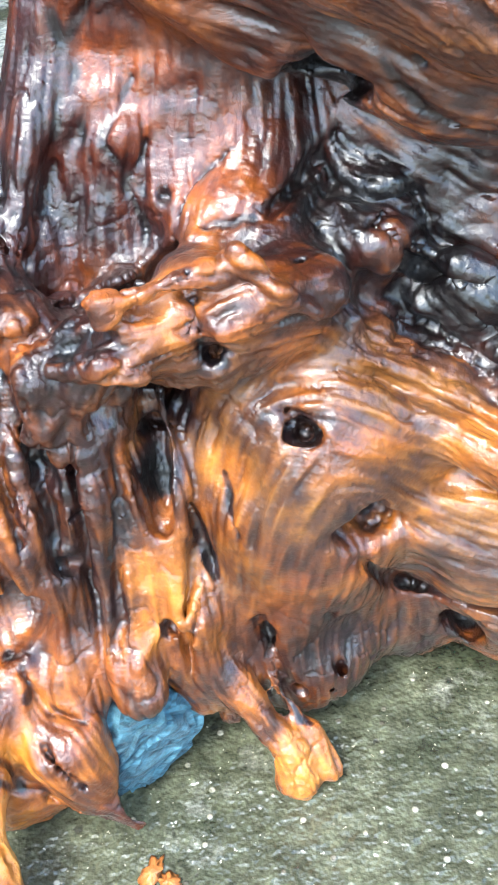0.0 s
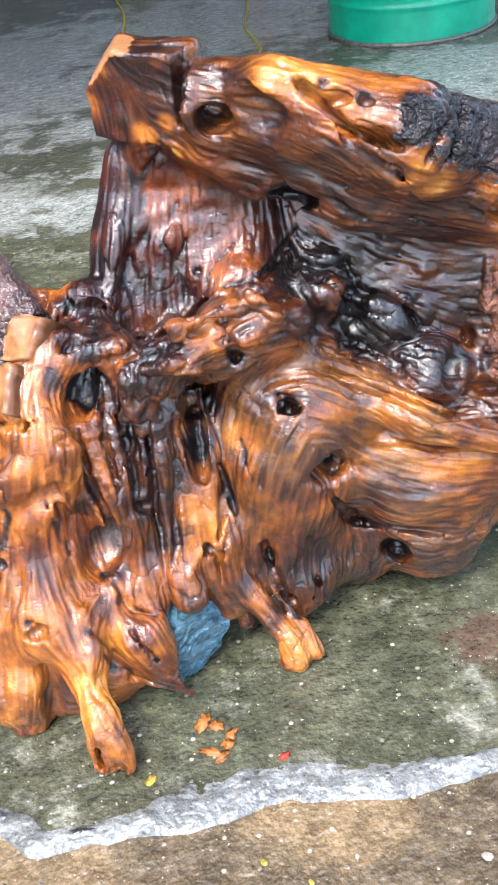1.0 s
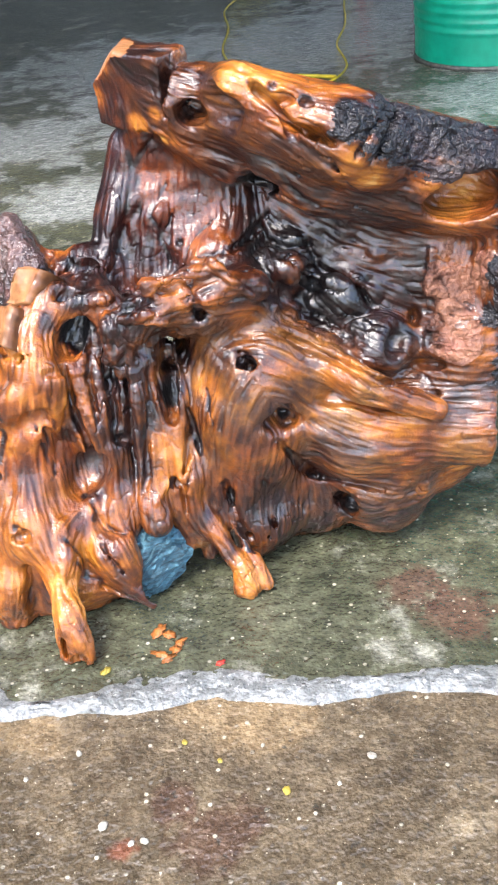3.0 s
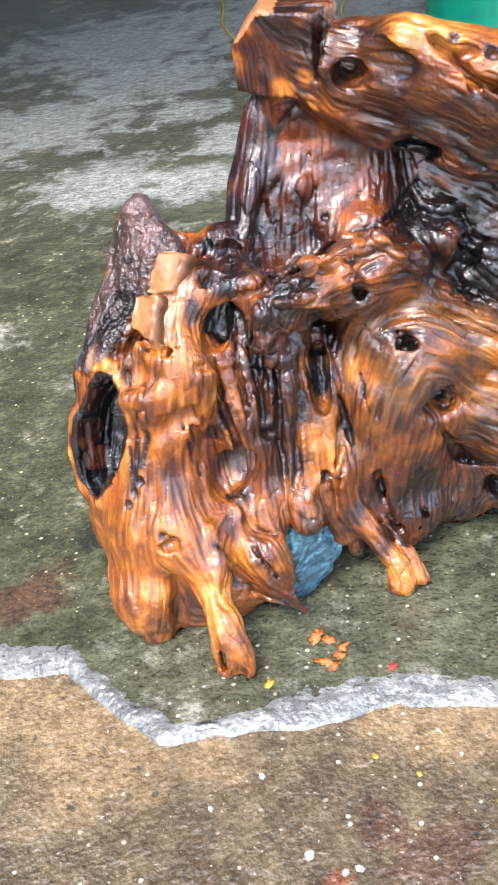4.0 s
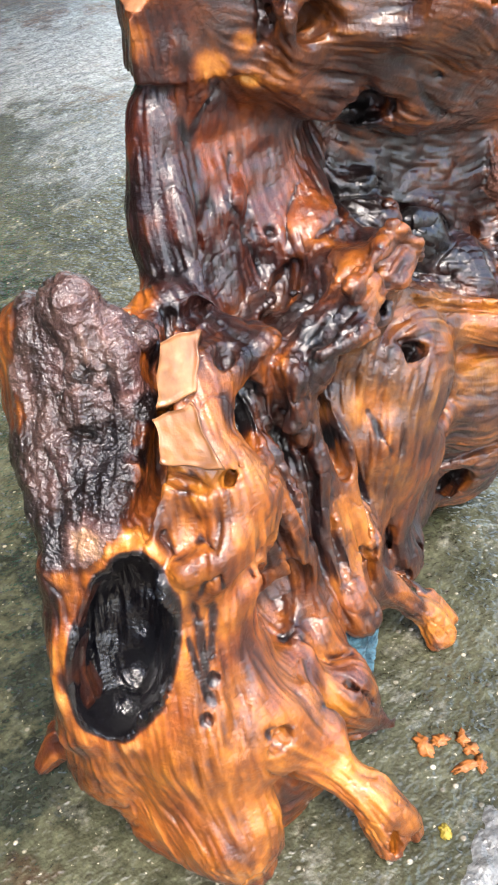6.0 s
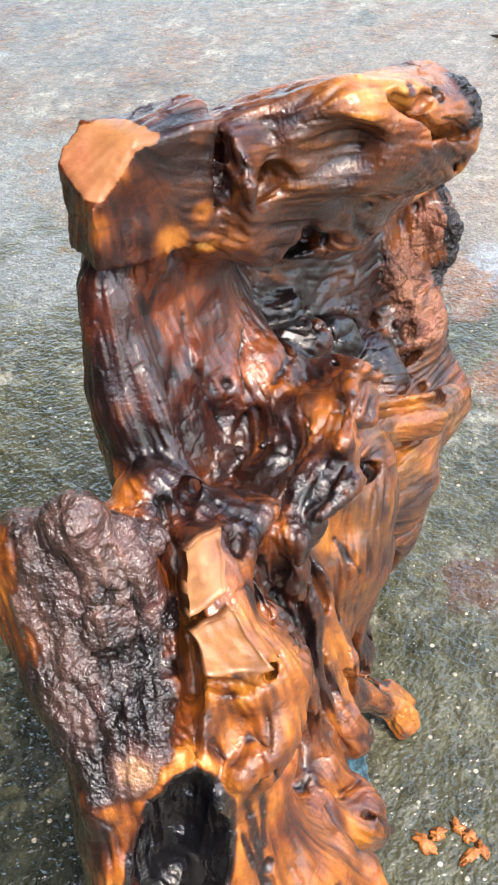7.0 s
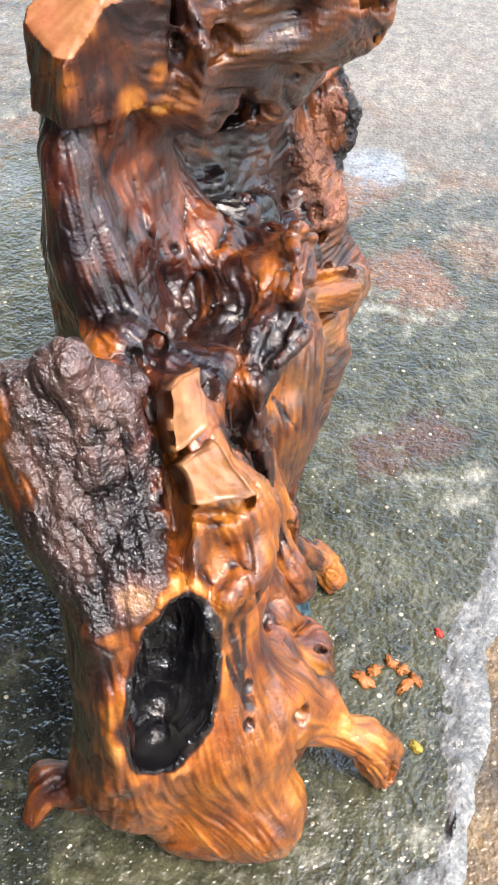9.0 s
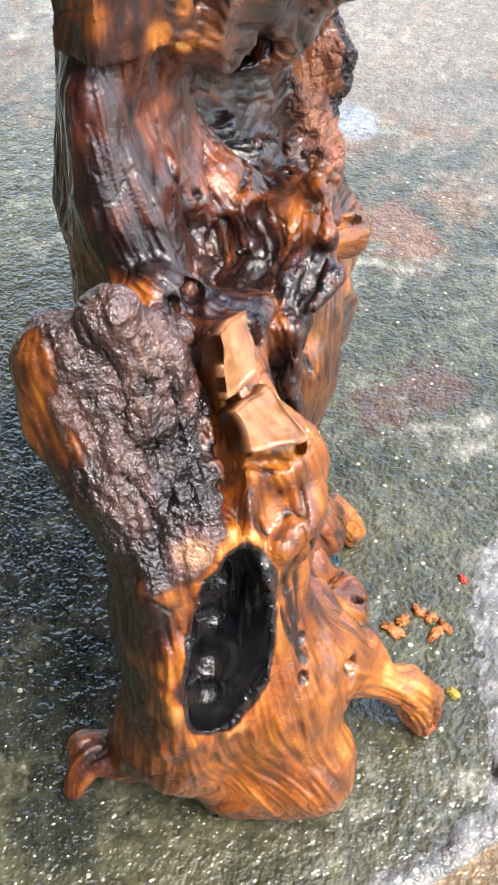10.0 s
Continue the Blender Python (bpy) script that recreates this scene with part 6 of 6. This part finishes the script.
def concrete(name, dry, wet, wetness, speck, spread, tan=None, gloss=(0.08, 0.38), spots=(), relief=0.005, film=0.1):
    """Stained concrete: damp and dry patches, mottling, gravel specks, dark pits and a rough skin. tan: x from where it
    turns tan and grey.
    spots: (x, y, radius, colour) patches with ragged outlines."""
    m, n, l, p = material(name)
    place = n.new("ShaderNodeNewGeometry").outputs["Position"]
    big = noise_node(n, l, spread, 6, 0.62)
    mid = noise_node(n, l, 9, 6, 0.65)
    blot = noise_node(n, l, 34, 6, 0.7)
    fine = noise_node(n, l, 110, 5, 0.75)
    damp = ramp(n, l, calc(n, l, "MULTIPLY_ADD", mid, 0.5, big), (wetness, 1.0), (wetness + 0.10, 0.0))
    base = mix(n, l, damp, ramp(n, l, mid, (0.3, dry[0]), (0.7, dry[1])), ramp(n, l, mid, (0.3, wet[0]), (0.7, wet[1])))
    if tan:
        sep = n.new("ShaderNodeSeparateXYZ")
        l.new(place, sep.inputs[0])
        far = calc(n, l, "MULTIPLY_ADD", calc(n, l, "SUBTRACT", mid, 0.5), 1.2, sep.outputs["X"])
        far = ramp(n, l, calc(n, l, "MULTIPLY_ADD", calc(n, l, "SUBTRACT", big, 0.5), 1.5, far), (tan, 0.0), (tan + 0.35, 0.85))
        rust = ramp(n, l, noise_node(n, l, 4.5, 5, 0.6), (0.3, (0.105, 0.108, 0.10)), (0.5, (0.165, 0.142, 0.112)), (0.62, (0.155, 0.088, 0.05)), (0.8, (0.18, 0.165, 0.14)))
        base = mix(n, l, far, base, rust)
    crust = ramp(n, l, noise_node(n, l, 5.5, 8, 0.72), (0.55, 0.0), (0.66, 0.7))
    base = mix(n, l, crust, base, dry[1])
    soak = ramp(n, l, noise_node(n, l, 3.1, 7, 0.66), (0.33, 0.65), (0.45, 0.0))
    base = mix(n, l, soak, base, wet[0])
    ragged = calc(n, l, "MULTIPLY_ADD", calc(n, l, "SUBTRACT", mid, 0.5), 1.8, calc(n, l, "MULTIPLY", calc(n, l, "SUBTRACT", blot, 0.5), 1.0))
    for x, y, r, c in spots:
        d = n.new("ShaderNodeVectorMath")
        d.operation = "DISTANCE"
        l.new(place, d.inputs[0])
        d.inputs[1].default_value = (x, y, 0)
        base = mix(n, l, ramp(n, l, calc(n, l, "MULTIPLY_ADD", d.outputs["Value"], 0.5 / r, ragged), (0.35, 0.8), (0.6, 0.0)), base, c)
    base = mix(n, l, 0.8, base, ramp(n, l, blot, (0.3, 0.35), (0.5, 0.95), (0.72, 1.7)), "MULTIPLY")
    base = mix(n, l, 0.6, base, ramp(n, l, fine, (0.3, 0.4), (0.5, 1.0), (0.7, 1.8)), "MULTIPLY")
    v = n.new("ShaderNodeTexVoronoi")
    v.inputs["Scale"].default_value = 75
    l.new(place, v.inputs["Vector"])
    pick = n.new("ShaderNodeSeparateColor")
    l.new(v.outputs["Color"], pick.inputs[0])
    stone = calc(n, l, "MULTIPLY", ramp(n, l, v.outputs["Distance"], (0.16, 1.0), (0.26, 0.0)), ramp(n, l, pick.outputs[0], (0.80, 0.0), (0.84, 0.85)))
    base = mix(n, l, stone, base, mix(n, l, pick.outputs[1], (0.05, 0.04, 0.03), speck))
    base = mix(n, l, ramp(n, l, noise_node(n, l, 170, 2, 0.5), (0.69, 0.0), (0.74, 0.7)), base, speck)
    base = mix(n, l, ramp(n, l, noise_node(n, l, 75, 3, 0.5), (0.27, 0.85), (0.33, 0.0)), base, (0.03, 0.028, 0.022))
    l.new(base, p.inputs["Base Color"])
    l.new(mix(n, l, damp, ramp(n, l, fine, (0.3, 0.40), (0.7, 0.75)), ramp(n, l, fine, (0.35, gloss[0]), (0.7, gloss[1]))), p.inputs["Roughness"])
    h = calc(n, l, "MULTIPLY_ADD", noise_node(n, l, 150, 1.5, 0.5), 0.8, calc(n, l, "MULTIPLY", noise_node(n, l, 42, 1.5, 0.5), 1.3))
    h = calc(n, l, "MULTIPLY_ADD", stone, 0.2, h)
    bump(n, l, p, h, relief, 1.0)
    l.new(p.inputs["Normal"].links[0].from_socket, p.inputs["Coat Normal"])
    wet_film = calc(n, l, "MULTIPLY", damp, film)
    if tan:
        wet_film = calc(n, l, "MULTIPLY", wet_film, ramp(n, l, far, (0.1, 1.0), (0.7, 0.12)))
    l.new(wet_film, p.inputs["Coat Weight"])
    p.inputs["Coat Roughness"].default_value = 0.05
    return m


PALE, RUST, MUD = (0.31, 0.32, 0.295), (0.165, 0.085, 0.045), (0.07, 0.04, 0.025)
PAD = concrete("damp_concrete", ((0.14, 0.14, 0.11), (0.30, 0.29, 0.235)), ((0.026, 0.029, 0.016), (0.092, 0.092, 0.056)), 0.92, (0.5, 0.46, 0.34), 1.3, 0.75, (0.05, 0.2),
               ((-0.44, 2.36, 0.16, PALE), (-0.70, 2.40, 0.2, PALE), (-0.74, 3.43, 0.3, PALE), (-0.37, 2.68, 0.14, PALE), (0.9, 2.9, 0.4, PALE), (0.6, 3.2, 0.35, PALE), (-0.2, 4.2, 0.6, PALE), (-0.9, 4.0, 0.5, PALE), (0.3, 4.8, 0.6, PALE), (-1.0, 3.0, 0.3, PALE), (-0.55, 3.0, 0.12, PALE), (0.75, 2.2, 0.3, (0.17, 0.18, 0.165)), (0.6, 1.7, 0.15, (0.15, 0.16, 0.15)), (0.71, 0.83, 0.07, RUST), (0.65, 0.76, 0.06, RUST), (0.95, 1.0, 0.1, RUST),
                # near-black patches behind the stump, then other tints around it
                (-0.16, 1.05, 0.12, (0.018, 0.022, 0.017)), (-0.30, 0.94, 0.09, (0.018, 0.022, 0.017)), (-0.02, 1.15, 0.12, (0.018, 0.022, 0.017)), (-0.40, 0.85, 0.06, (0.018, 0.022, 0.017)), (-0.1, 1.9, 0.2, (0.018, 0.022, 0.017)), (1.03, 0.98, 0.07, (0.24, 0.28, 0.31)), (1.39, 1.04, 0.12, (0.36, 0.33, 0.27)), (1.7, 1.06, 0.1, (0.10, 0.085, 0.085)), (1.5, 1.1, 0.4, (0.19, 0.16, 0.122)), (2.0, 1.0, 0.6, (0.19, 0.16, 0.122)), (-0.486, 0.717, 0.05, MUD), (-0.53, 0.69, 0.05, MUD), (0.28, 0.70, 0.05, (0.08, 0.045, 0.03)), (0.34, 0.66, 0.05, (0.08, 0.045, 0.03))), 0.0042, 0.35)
TAN = (0.19, 0.132, 0.07)
YARD = concrete("brown_concrete", ((0.10, 0.076, 0.046), (0.19, 0.147, 0.09)), ((0.050, 0.037, 0.022), (0.118, 0.088, 0.052)), 0.88, (0.6, 0.54, 0.40), 2.6, None, (0.12, 0.42),
                ((-0.36, 0.42, 0.1, TAN), (-0.5, 0.50, 0.1, TAN), (0.02, 0.455, 0.06, TAN), (0.1, 0.45, 0.06, TAN), (-0.2, 0.40, 0.05, TAN), (0.05, 0.27, 0.05, MUD), (0.0, 0.3, 0.03, MUD), (-0.05, 0.235, 0.015, (0.12, 0.04, 0.02))), 0.0045)
LIME = concrete("lime_mortar", ((0.20, 0.20, 0.195), (0.37, 0.362, 0.345)), ((0.085, 0.088, 0.082), (0.20, 0.205, 0.195)), 0.86, (0.72, 0.70, 0.66), 14.0, None, (0.2, 0.5))

bm = bmesh.new()
bmesh.ops.create_grid(bm, x_segments=8, y_segments=8, size=400)
yard = new("ground", poly_mesh("ground", bm, YARD))
yard.location.z = -0.006
tagged(yard, "brown stained concrete yard with gravel specks", "ground", kind="structure")

# edge of the pad, seen from above
EDGE = [(-9.0, -0.6), (-1.6, 0.45), (-0.9, 0.60), (-0.55, 0.585), (-0.48, 0.578), (-0.415, 0.582), (-0.385, 0.54), (-0.32, 0.483), (-0.258, 0.443), (-0.20, 0.448), (-0.14, 0.465), (-0.06, 0.482), (0.02, 0.503), (0.11, 0.50), (0.18, 0.503), (0.31, 0.523), (0.46, 0.53), (1.2, 0.56), (9.0, 0.8)]


def along_edge(gap):
    """Points on the pad's edge at even steps, with a ragged offset."""
    out = []
    for (x0, y0), (x1, y1) in zip(EDGE[:-1], EDGE[1:]):
        k = max(1, int(math.hypot(x1 - x0, y1 - y0) / gap)) if abs(x0) < 1.3 else 3
        for i in range(k):
            t = i / k
            out.append((x0 + t * (x1 - x0), y0 + t * (y1 - y0)))
    return out


def wob(x, y, s, a):
    return a * noise.fractal(Vector((x * s, y * s, 2.3)), 1.0, 2.0, 4)


bm = bmesh.new()
rim = [(x, y + 0.01 + wob(x, y, 30, 0.008)) for x, y in along_edge(0.012)]
top = [bm.verts.new((x, y, 0.0)) for x, y in rim] + [bm.verts.new((9, 9, 0)), bm.verts.new((-9, 9, 0))]
f = bm.faces.new(top)
low = bmesh.ops.extrude_face_region(bm, geom=[f])
bmesh.ops.translate(bm, vec=(0, 0, -0.03), verts=[v for v in low["geom"] if isinstance(v, bmesh.types.BMVert)])
bmesh.ops.recalc_face_normals(bm, faces=bm.faces)
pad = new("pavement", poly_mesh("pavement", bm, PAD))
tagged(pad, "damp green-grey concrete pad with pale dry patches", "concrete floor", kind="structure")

# pale mortar smeared along the pad's edge
bm = bmesh.new()
rows = []
for x, y in along_edge(0.004):
    w = 0.026 + wob(x + 5, y, 9, 0.014)
    c = y + wob(x, y, 7, 0.008)
    row = []
    for i in range(13):
        s = i / 6 - 1
        h = 0.005 * (1 - s * s) ** 0.6 + (0.0032 * noise.fractal(Vector((x * 45, (c + s * w) * 60, 0)), 0.8, 2.0, 5) + 0.001) * (1 - s * s)
        row.append(bm.verts.new((x, c + s * w + wob(x * 1.0, y + s, 25, 0.004), h - 0.004 - (0.004 if abs(s) == 1 else 0) - 0.003 * (s < 0) * abs(s))))
    rows.append(row)
for a, b in zip(rows[:-1], rows[1:]):
    for i in range(12):
        bm.faces.new((a[i], b[i], b[i + 1], a[i + 1]))
bmesh.ops.recalc_face_normals(bm, faces=bm.faces)
strip = new("trim", poly_mesh("trim", bm, LIME, True))
tagged(strip, "ragged whitish lime mortar smeared along the edge of the concrete pad", "mortar", kind="structure")

# unseen open-fronted shed added over the far pad: back wall, side wall, roof
m, n, l, p = material("grey_plaster")
l.new(ramp(n, l, noise_node(n, l, 2, 6, 0.6), (0.3, (0.16, 0.165, 0.17)), (0.7, (0.28, 0.285, 0.285))), p.inputs["Base Color"])
p.inputs["Roughness"].default_value = 0.85
PLASTER = m


def slab(name, centre, size, label, category):
    bm = bmesh.new()
    bmesh.ops.create_cube(bm, size=1, matrix=Matrix.Translation(centre) @ Matrix.Diagonal((*size, 1)))
    bmesh.ops.bevel(bm, geom=bm.edges[:], offset=0.01, segments=1)
    return tagged(new(name, poly_mesh(name, bm, PLASTER)), label, category, kind="structure")


# out of view, sized to block sky light and darken reflections
slab("unseen_wall_north", (-0.5, 8.1, 1.5), (9, 0.2, 3.0), "unseen plain grey plastered back wall of the added shed", "wall")
slab("unseen_wall_west", (-4.9, 0.5, 1.5), (0.2, 15.0, 3.0), "unseen plain grey plastered side wall, added to block low western sky", "wall")
slab("unseen_roof", (-0.5, 4.7, 3.1), (9.4, 7.2, 0.2), "unseen plain dark roof, added to block overhead sky", "roof")


# ---- things on the floor ----
def part(name, bm, mat, parent, label="", smooth=True):
    return link_part(name, poly_mesh(name, bm, mat, smooth), parent, label)


m, n, l, p = material("green_paint")
l.new(ramp(n, l, noise_node(n, l, 14, 6, 0.6), (0.3, (0.0, 0.20, 0.115)), (0.7, (0.004, 0.30, 0.175))), p.inputs["Base Color"])
l.new(ramp(n, l, noise_node(n, l, 40, 4, 0.6), (0.3, 0.28), (0.7, 0.5)), p.inputs["Roughness"])
GREEN = m
m, n, l, p = material("worn_steel")
l.new(ramp(n, l, noise_node(n, l, 50, 5, 0.6), (0.3, (0.05, 0.06, 0.05)), (0.7, (0.16, 0.15, 0.13))), p.inputs["Base Color"])
p.inputs["Roughness"].default_value, p.inputs["Metallic"].default_value = 0.55, 0.4
STEEL = m


def lathe(profile, seg=96):
    bm = bmesh.new()
    rings = [[bm.verts.new((r * math.cos(2 * math.pi * i / seg), r * math.sin(2 * math.pi * i / seg), z)) for i in range(seg)] for r, z in profile]
    for a, b in zip(rings[:-1], rings[1:]):
        for i in range(seg):
            bm.faces.new((a[i], a[(i + 1) % seg], b[(i + 1) % seg], b[i]))
    bm.faces.new(rings[0][::-1])
    bm.faces.new(rings[-1])
    return bm


drum = thing("steel_drum", "bright green painted steel drum with ribbed sides, on the concrete", "drum", (0.55, 3.81, 0))
R = 0.298
prof = [(R - 0.004, 0.012)]
for i in range(161):
    z = 0.014 + i * 0.005
    rib = sum(0.0045 * math.exp(-((z - c) / 0.009) ** 2) for c in (0.125, 0.158, 0.191, 0.224, 0.257, 0.55, 0.60))
    prof.append((R - 0.003 + rib, z))
part("body", lathe(prof), GREEN, drum)
part("bottom_rim", lathe([(R - 0.01, 0.0), (R + 0.003, 0.0), (R + 0.004, 0.006), (R + 0.002, 0.014), (R - 0.01, 0.015)]), STEEL, drum, "dull worn steel rim")
part("top_rim", lathe([(R - 0.01, 0.815), (R + 0.003, 0.816), (R + 0.004, 0.824), (R + 0.002, 0.83), (R - 0.01, 0.83)]), STEEL, drum, "dull worn steel rim")

m, n, l, p = material("yellow_cable")
l.new(ramp(n, l, noise_node(n, l, 40, 3, 0.6), (0.3, (0.34, 0.25, 0.012)), (0.7, (0.55, 0.42, 0.02))), p.inputs["Base Color"])
p.inputs["Roughness"].default_value = 0.4
YELLOW = m


def cable(name, label, r, *pts):
    cu = bpy.data.curves.new(name, "CURVE")
    cu.dimensions, cu.bevel_depth, cu.bevel_resolution, cu.resolution_u = "3D", r, 4, 8
    sp = cu.splines.new("NURBS")
    sp.points.add(len(pts) - 1)
    for q, (x, y) in zip(sp.points, pts):
        q.co = (x, y, r + 0.001, 1)
    sp.use_endpoint_u, sp.order_u = True, 4
    cu.materials.append(YELLOW)
    return tagged(new(name, cu), label, "cable")


cable("extension_cable", "yellow extension cable snaking over the concrete", 0.0040, (-0.02, 6.6), (-0.08, 5.9), (-0.084, 5.4), (-0.09, 4.87), (-0.05, 4.55), (-0.045, 4.27), (-0.075, 4.05), (-0.01, 3.82), (0.01, 3.66), (-0.03, 3.49), (-0.10, 3.44), (-0.19, 3.42), (-0.30, 3.48), (-0.41, 3.66), (-0.46, 3.82), (-0.545, 4.08), (-0.55, 4.3), (-0.575, 4.56), (-0.65, 4.8), (-0.65, 5.0), (-0.6, 5.3), (-0.57, 5.6), (-0.5, 6.4))

# blue stone wedged under the stump
m, n, l, p = material("blue_slate")
l.new(ramp(n, l, noise_node(n, l, 60, 6, 0.65, stretch=(1, 1, 3)), (0.36, (0.008, 0.024, 0.040)), (0.64, (0.11, 0.25, 0.32))), p.inputs["Base Color"])
p.inputs["Roughness"].default_value = 0.3
bump(n, l, p, noise_node(n, l, 110, 6, 0.7, stretch=(1, 1, 2.5)), 0.008)
bm = bmesh.new()
bmesh.ops.create_icosphere(bm, subdivisions=5, radius=1)
turn = Euler((radians(14), radians(-38), radians(28))).to_matrix()
for v in bm.verts:
    c = v.co.copy()
    c = Vector([math.copysign(abs(t) ** 0.55, t) for t in c])
    layer = 0.16 * ((c.z * 4 + 0.5 * c.x + noise.noise(c * 2) * 1.1) % 1.0) - 0.08
    k = 1 + layer + 0.10 * noise.fractal(c * 2.2, 1.0, 2.0, 4)
    v.co = turn @ Vector((c.x * 0.062 * k, c.y * 0.042 * k, c.z * 0.050 * k))
lowest = min(v.co.z for v in bm.verts)
stone = new("stone", poly_mesh("stone", bm, m, False))
stone.location = (-0.114, 0.700, -lowest * 0.9)
tagged(stone, "blue-grey layered slate stone wedged under the stump", "stone")


# ---- small litter on the floor ----
def chip(name, label, category, place, size, mat, seed, group="", rag=0.75):
    """A torn scrap: a ragged little plate, bent and lying on the floor."""
    rnd = random.Random(seed)
    bm = bmesh.new()
    bmesh.ops.create_icosphere(bm, subdivisions=3, radius=1)
    off = Vector((rnd.random() * 9, rnd.random() * 9, rnd.random() * 9))
    spin = rnd.random() * 6.28
    for v in bm.verts:
        c = v.co.copy()
        k = max(0.25, 1 + rag * noise.fractal(c * 1.9 + off, 0.8, 2.0, 4))
        x, y = c.x * size[0] * k, c.y * size[1] * k
        v.co = (x * math.cos(spin) - y * math.sin(spin), x * math.sin(spin) + y * math.cos(spin), c.z * size[2] * (1 + 0.4 * noise.noise(c * 3 + off)) + 0.15 * size[2] * math.sin(3 * c.x))
    low = min(v.co.z for v in bm.verts)
    ob = new(name, poly_mesh(name, bm, mat, True))
    ob.location = (place[0], place[1], place[2] - low - 0.0008)
    return tagged(ob, label, category, group)


def paint(name, lo, hi, rough):
    m, n, l, p = material(name)
    l.new(ramp(n, l, noise_node(n, l, 120, 5, 0.65), (0.3, lo), (0.7, hi)), p.inputs["Base Color"])
    p.inputs["Roughness"].default_value = rough
    bump(n, l, p, noise_node(n, l, 300, 4, 0.6), 0.0008)
    return m


CHIP, RED, LEMON, WHITE, DARK = (paint("orange_chip", (0.16, 0.05, 0.012), (0.42, 0.15, 0.035), 0.35), paint("red_scrap", (0.28, 0.02, 0.012), (0.5, 0.05, 0.03), 0.4),
                                 paint("yellow_scrap", (0.22, 0.16, 0.02), (0.38, 0.29, 0.04), 0.45), paint("pale_pebble", (0.2, 0.18, 0.14), (0.42, 0.39, 0.32), 0.55), paint("brown_stain", (0.05, 0.028, 0.016), (0.10, 0.055, 0.032), 0.5))
for i, (x, y, sx, sy) in enumerate(((-0.082, 0.596, 0.012, 0.007), (-0.066, 0.588, 0.009, 0.006), (-0.047, 0.575, 0.008, 0.005), (-0.052, 0.560, 0.007, 0.005), (-0.070, 0.549, 0.012, 0.005), (-0.058, 0.541, 0.008, 0.005))):
    chip("wood_chip", "small wet orange-brown wood chip on the concrete", "wood chip", (x, y, 0.0), (sx, sy, 0.0022), CHIP, 10 + i, "wood chips beside the stump", 1.15)
chip("plastic_scrap", "small red plastic scrap on the mortar edge", "scrap", (0.015, 0.536, 0.0), (0.006, 0.004, 0.002), RED, 3, "", 1.2)
chip("plastic_scrap", "small yellow scrap on the concrete pad", "scrap", (-0.141, 0.514, 0.0), (0.007, 0.0045, 0.002), LEMON, 4, "", 1.2)
for i, (x, y, r, mat) in enumerate(((0.128, 0.33, 0.008, LEMON), (0.227, 0.389, 0.008, WHITE), (-0.084, 0.266, 0.009, WHITE), (-0.03, 0.249, 0.007, WHITE), (-0.045, 0.245, 0.006, WHITE), (-0.143, 0.374, 0.006, WHITE), (-0.01, 0.399, 0.006, LEMON), (0.04, 0.372, 0.005, LEMON), (0.165, 0.30, 0.004, WHITE), (0.19, 0.345, 0.005, WHITE), (0.09, 0.40, 0.004, WHITE), (-0.2, 0.33, 0.005, WHITE))):
    r *= 0.8
    chip("pebble", "small rounded pale pebble on the brown concrete" if mat == WHITE else "small round yellow speck on the brown concrete", "pebble", (x, y, -0.006), (r, r * 0.75, r * 0.35), mat, 40 + i, "pebbles on the yard", 0.25)

cable("cable_end", "doubled end of a yellow cable on the concrete", 0.0075, (-0.03, 3.53), (-0.10, 3.565), (-0.18, 3.585), (-0.25, 3.592))
BLACK = paint("plain_black", (0.012, 0.012, 0.013), (0.04, 0.04, 0.042), 0.5)
# unidentified dark and red things far off, stood in for by lumps
chip("dark_lump", "small dark grey lump on the far concrete", "case", (-0.36, 5.46, 0.0), (0.07, 0.05, 0.04), BLACK, 73, "", 0.15)
chip("red_lump", "small red lump on the far concrete", "lid", (-0.02, 5.36, 0.0), (0.05, 0.04, 0.03), RED, 74, "", 0.15)
chip("twig", "dark bent twig on the pale concrete", "twig", (2.03, 1.38, 0.0), (0.055, 0.012, 0.008), DARK, 75, "", 0.8)
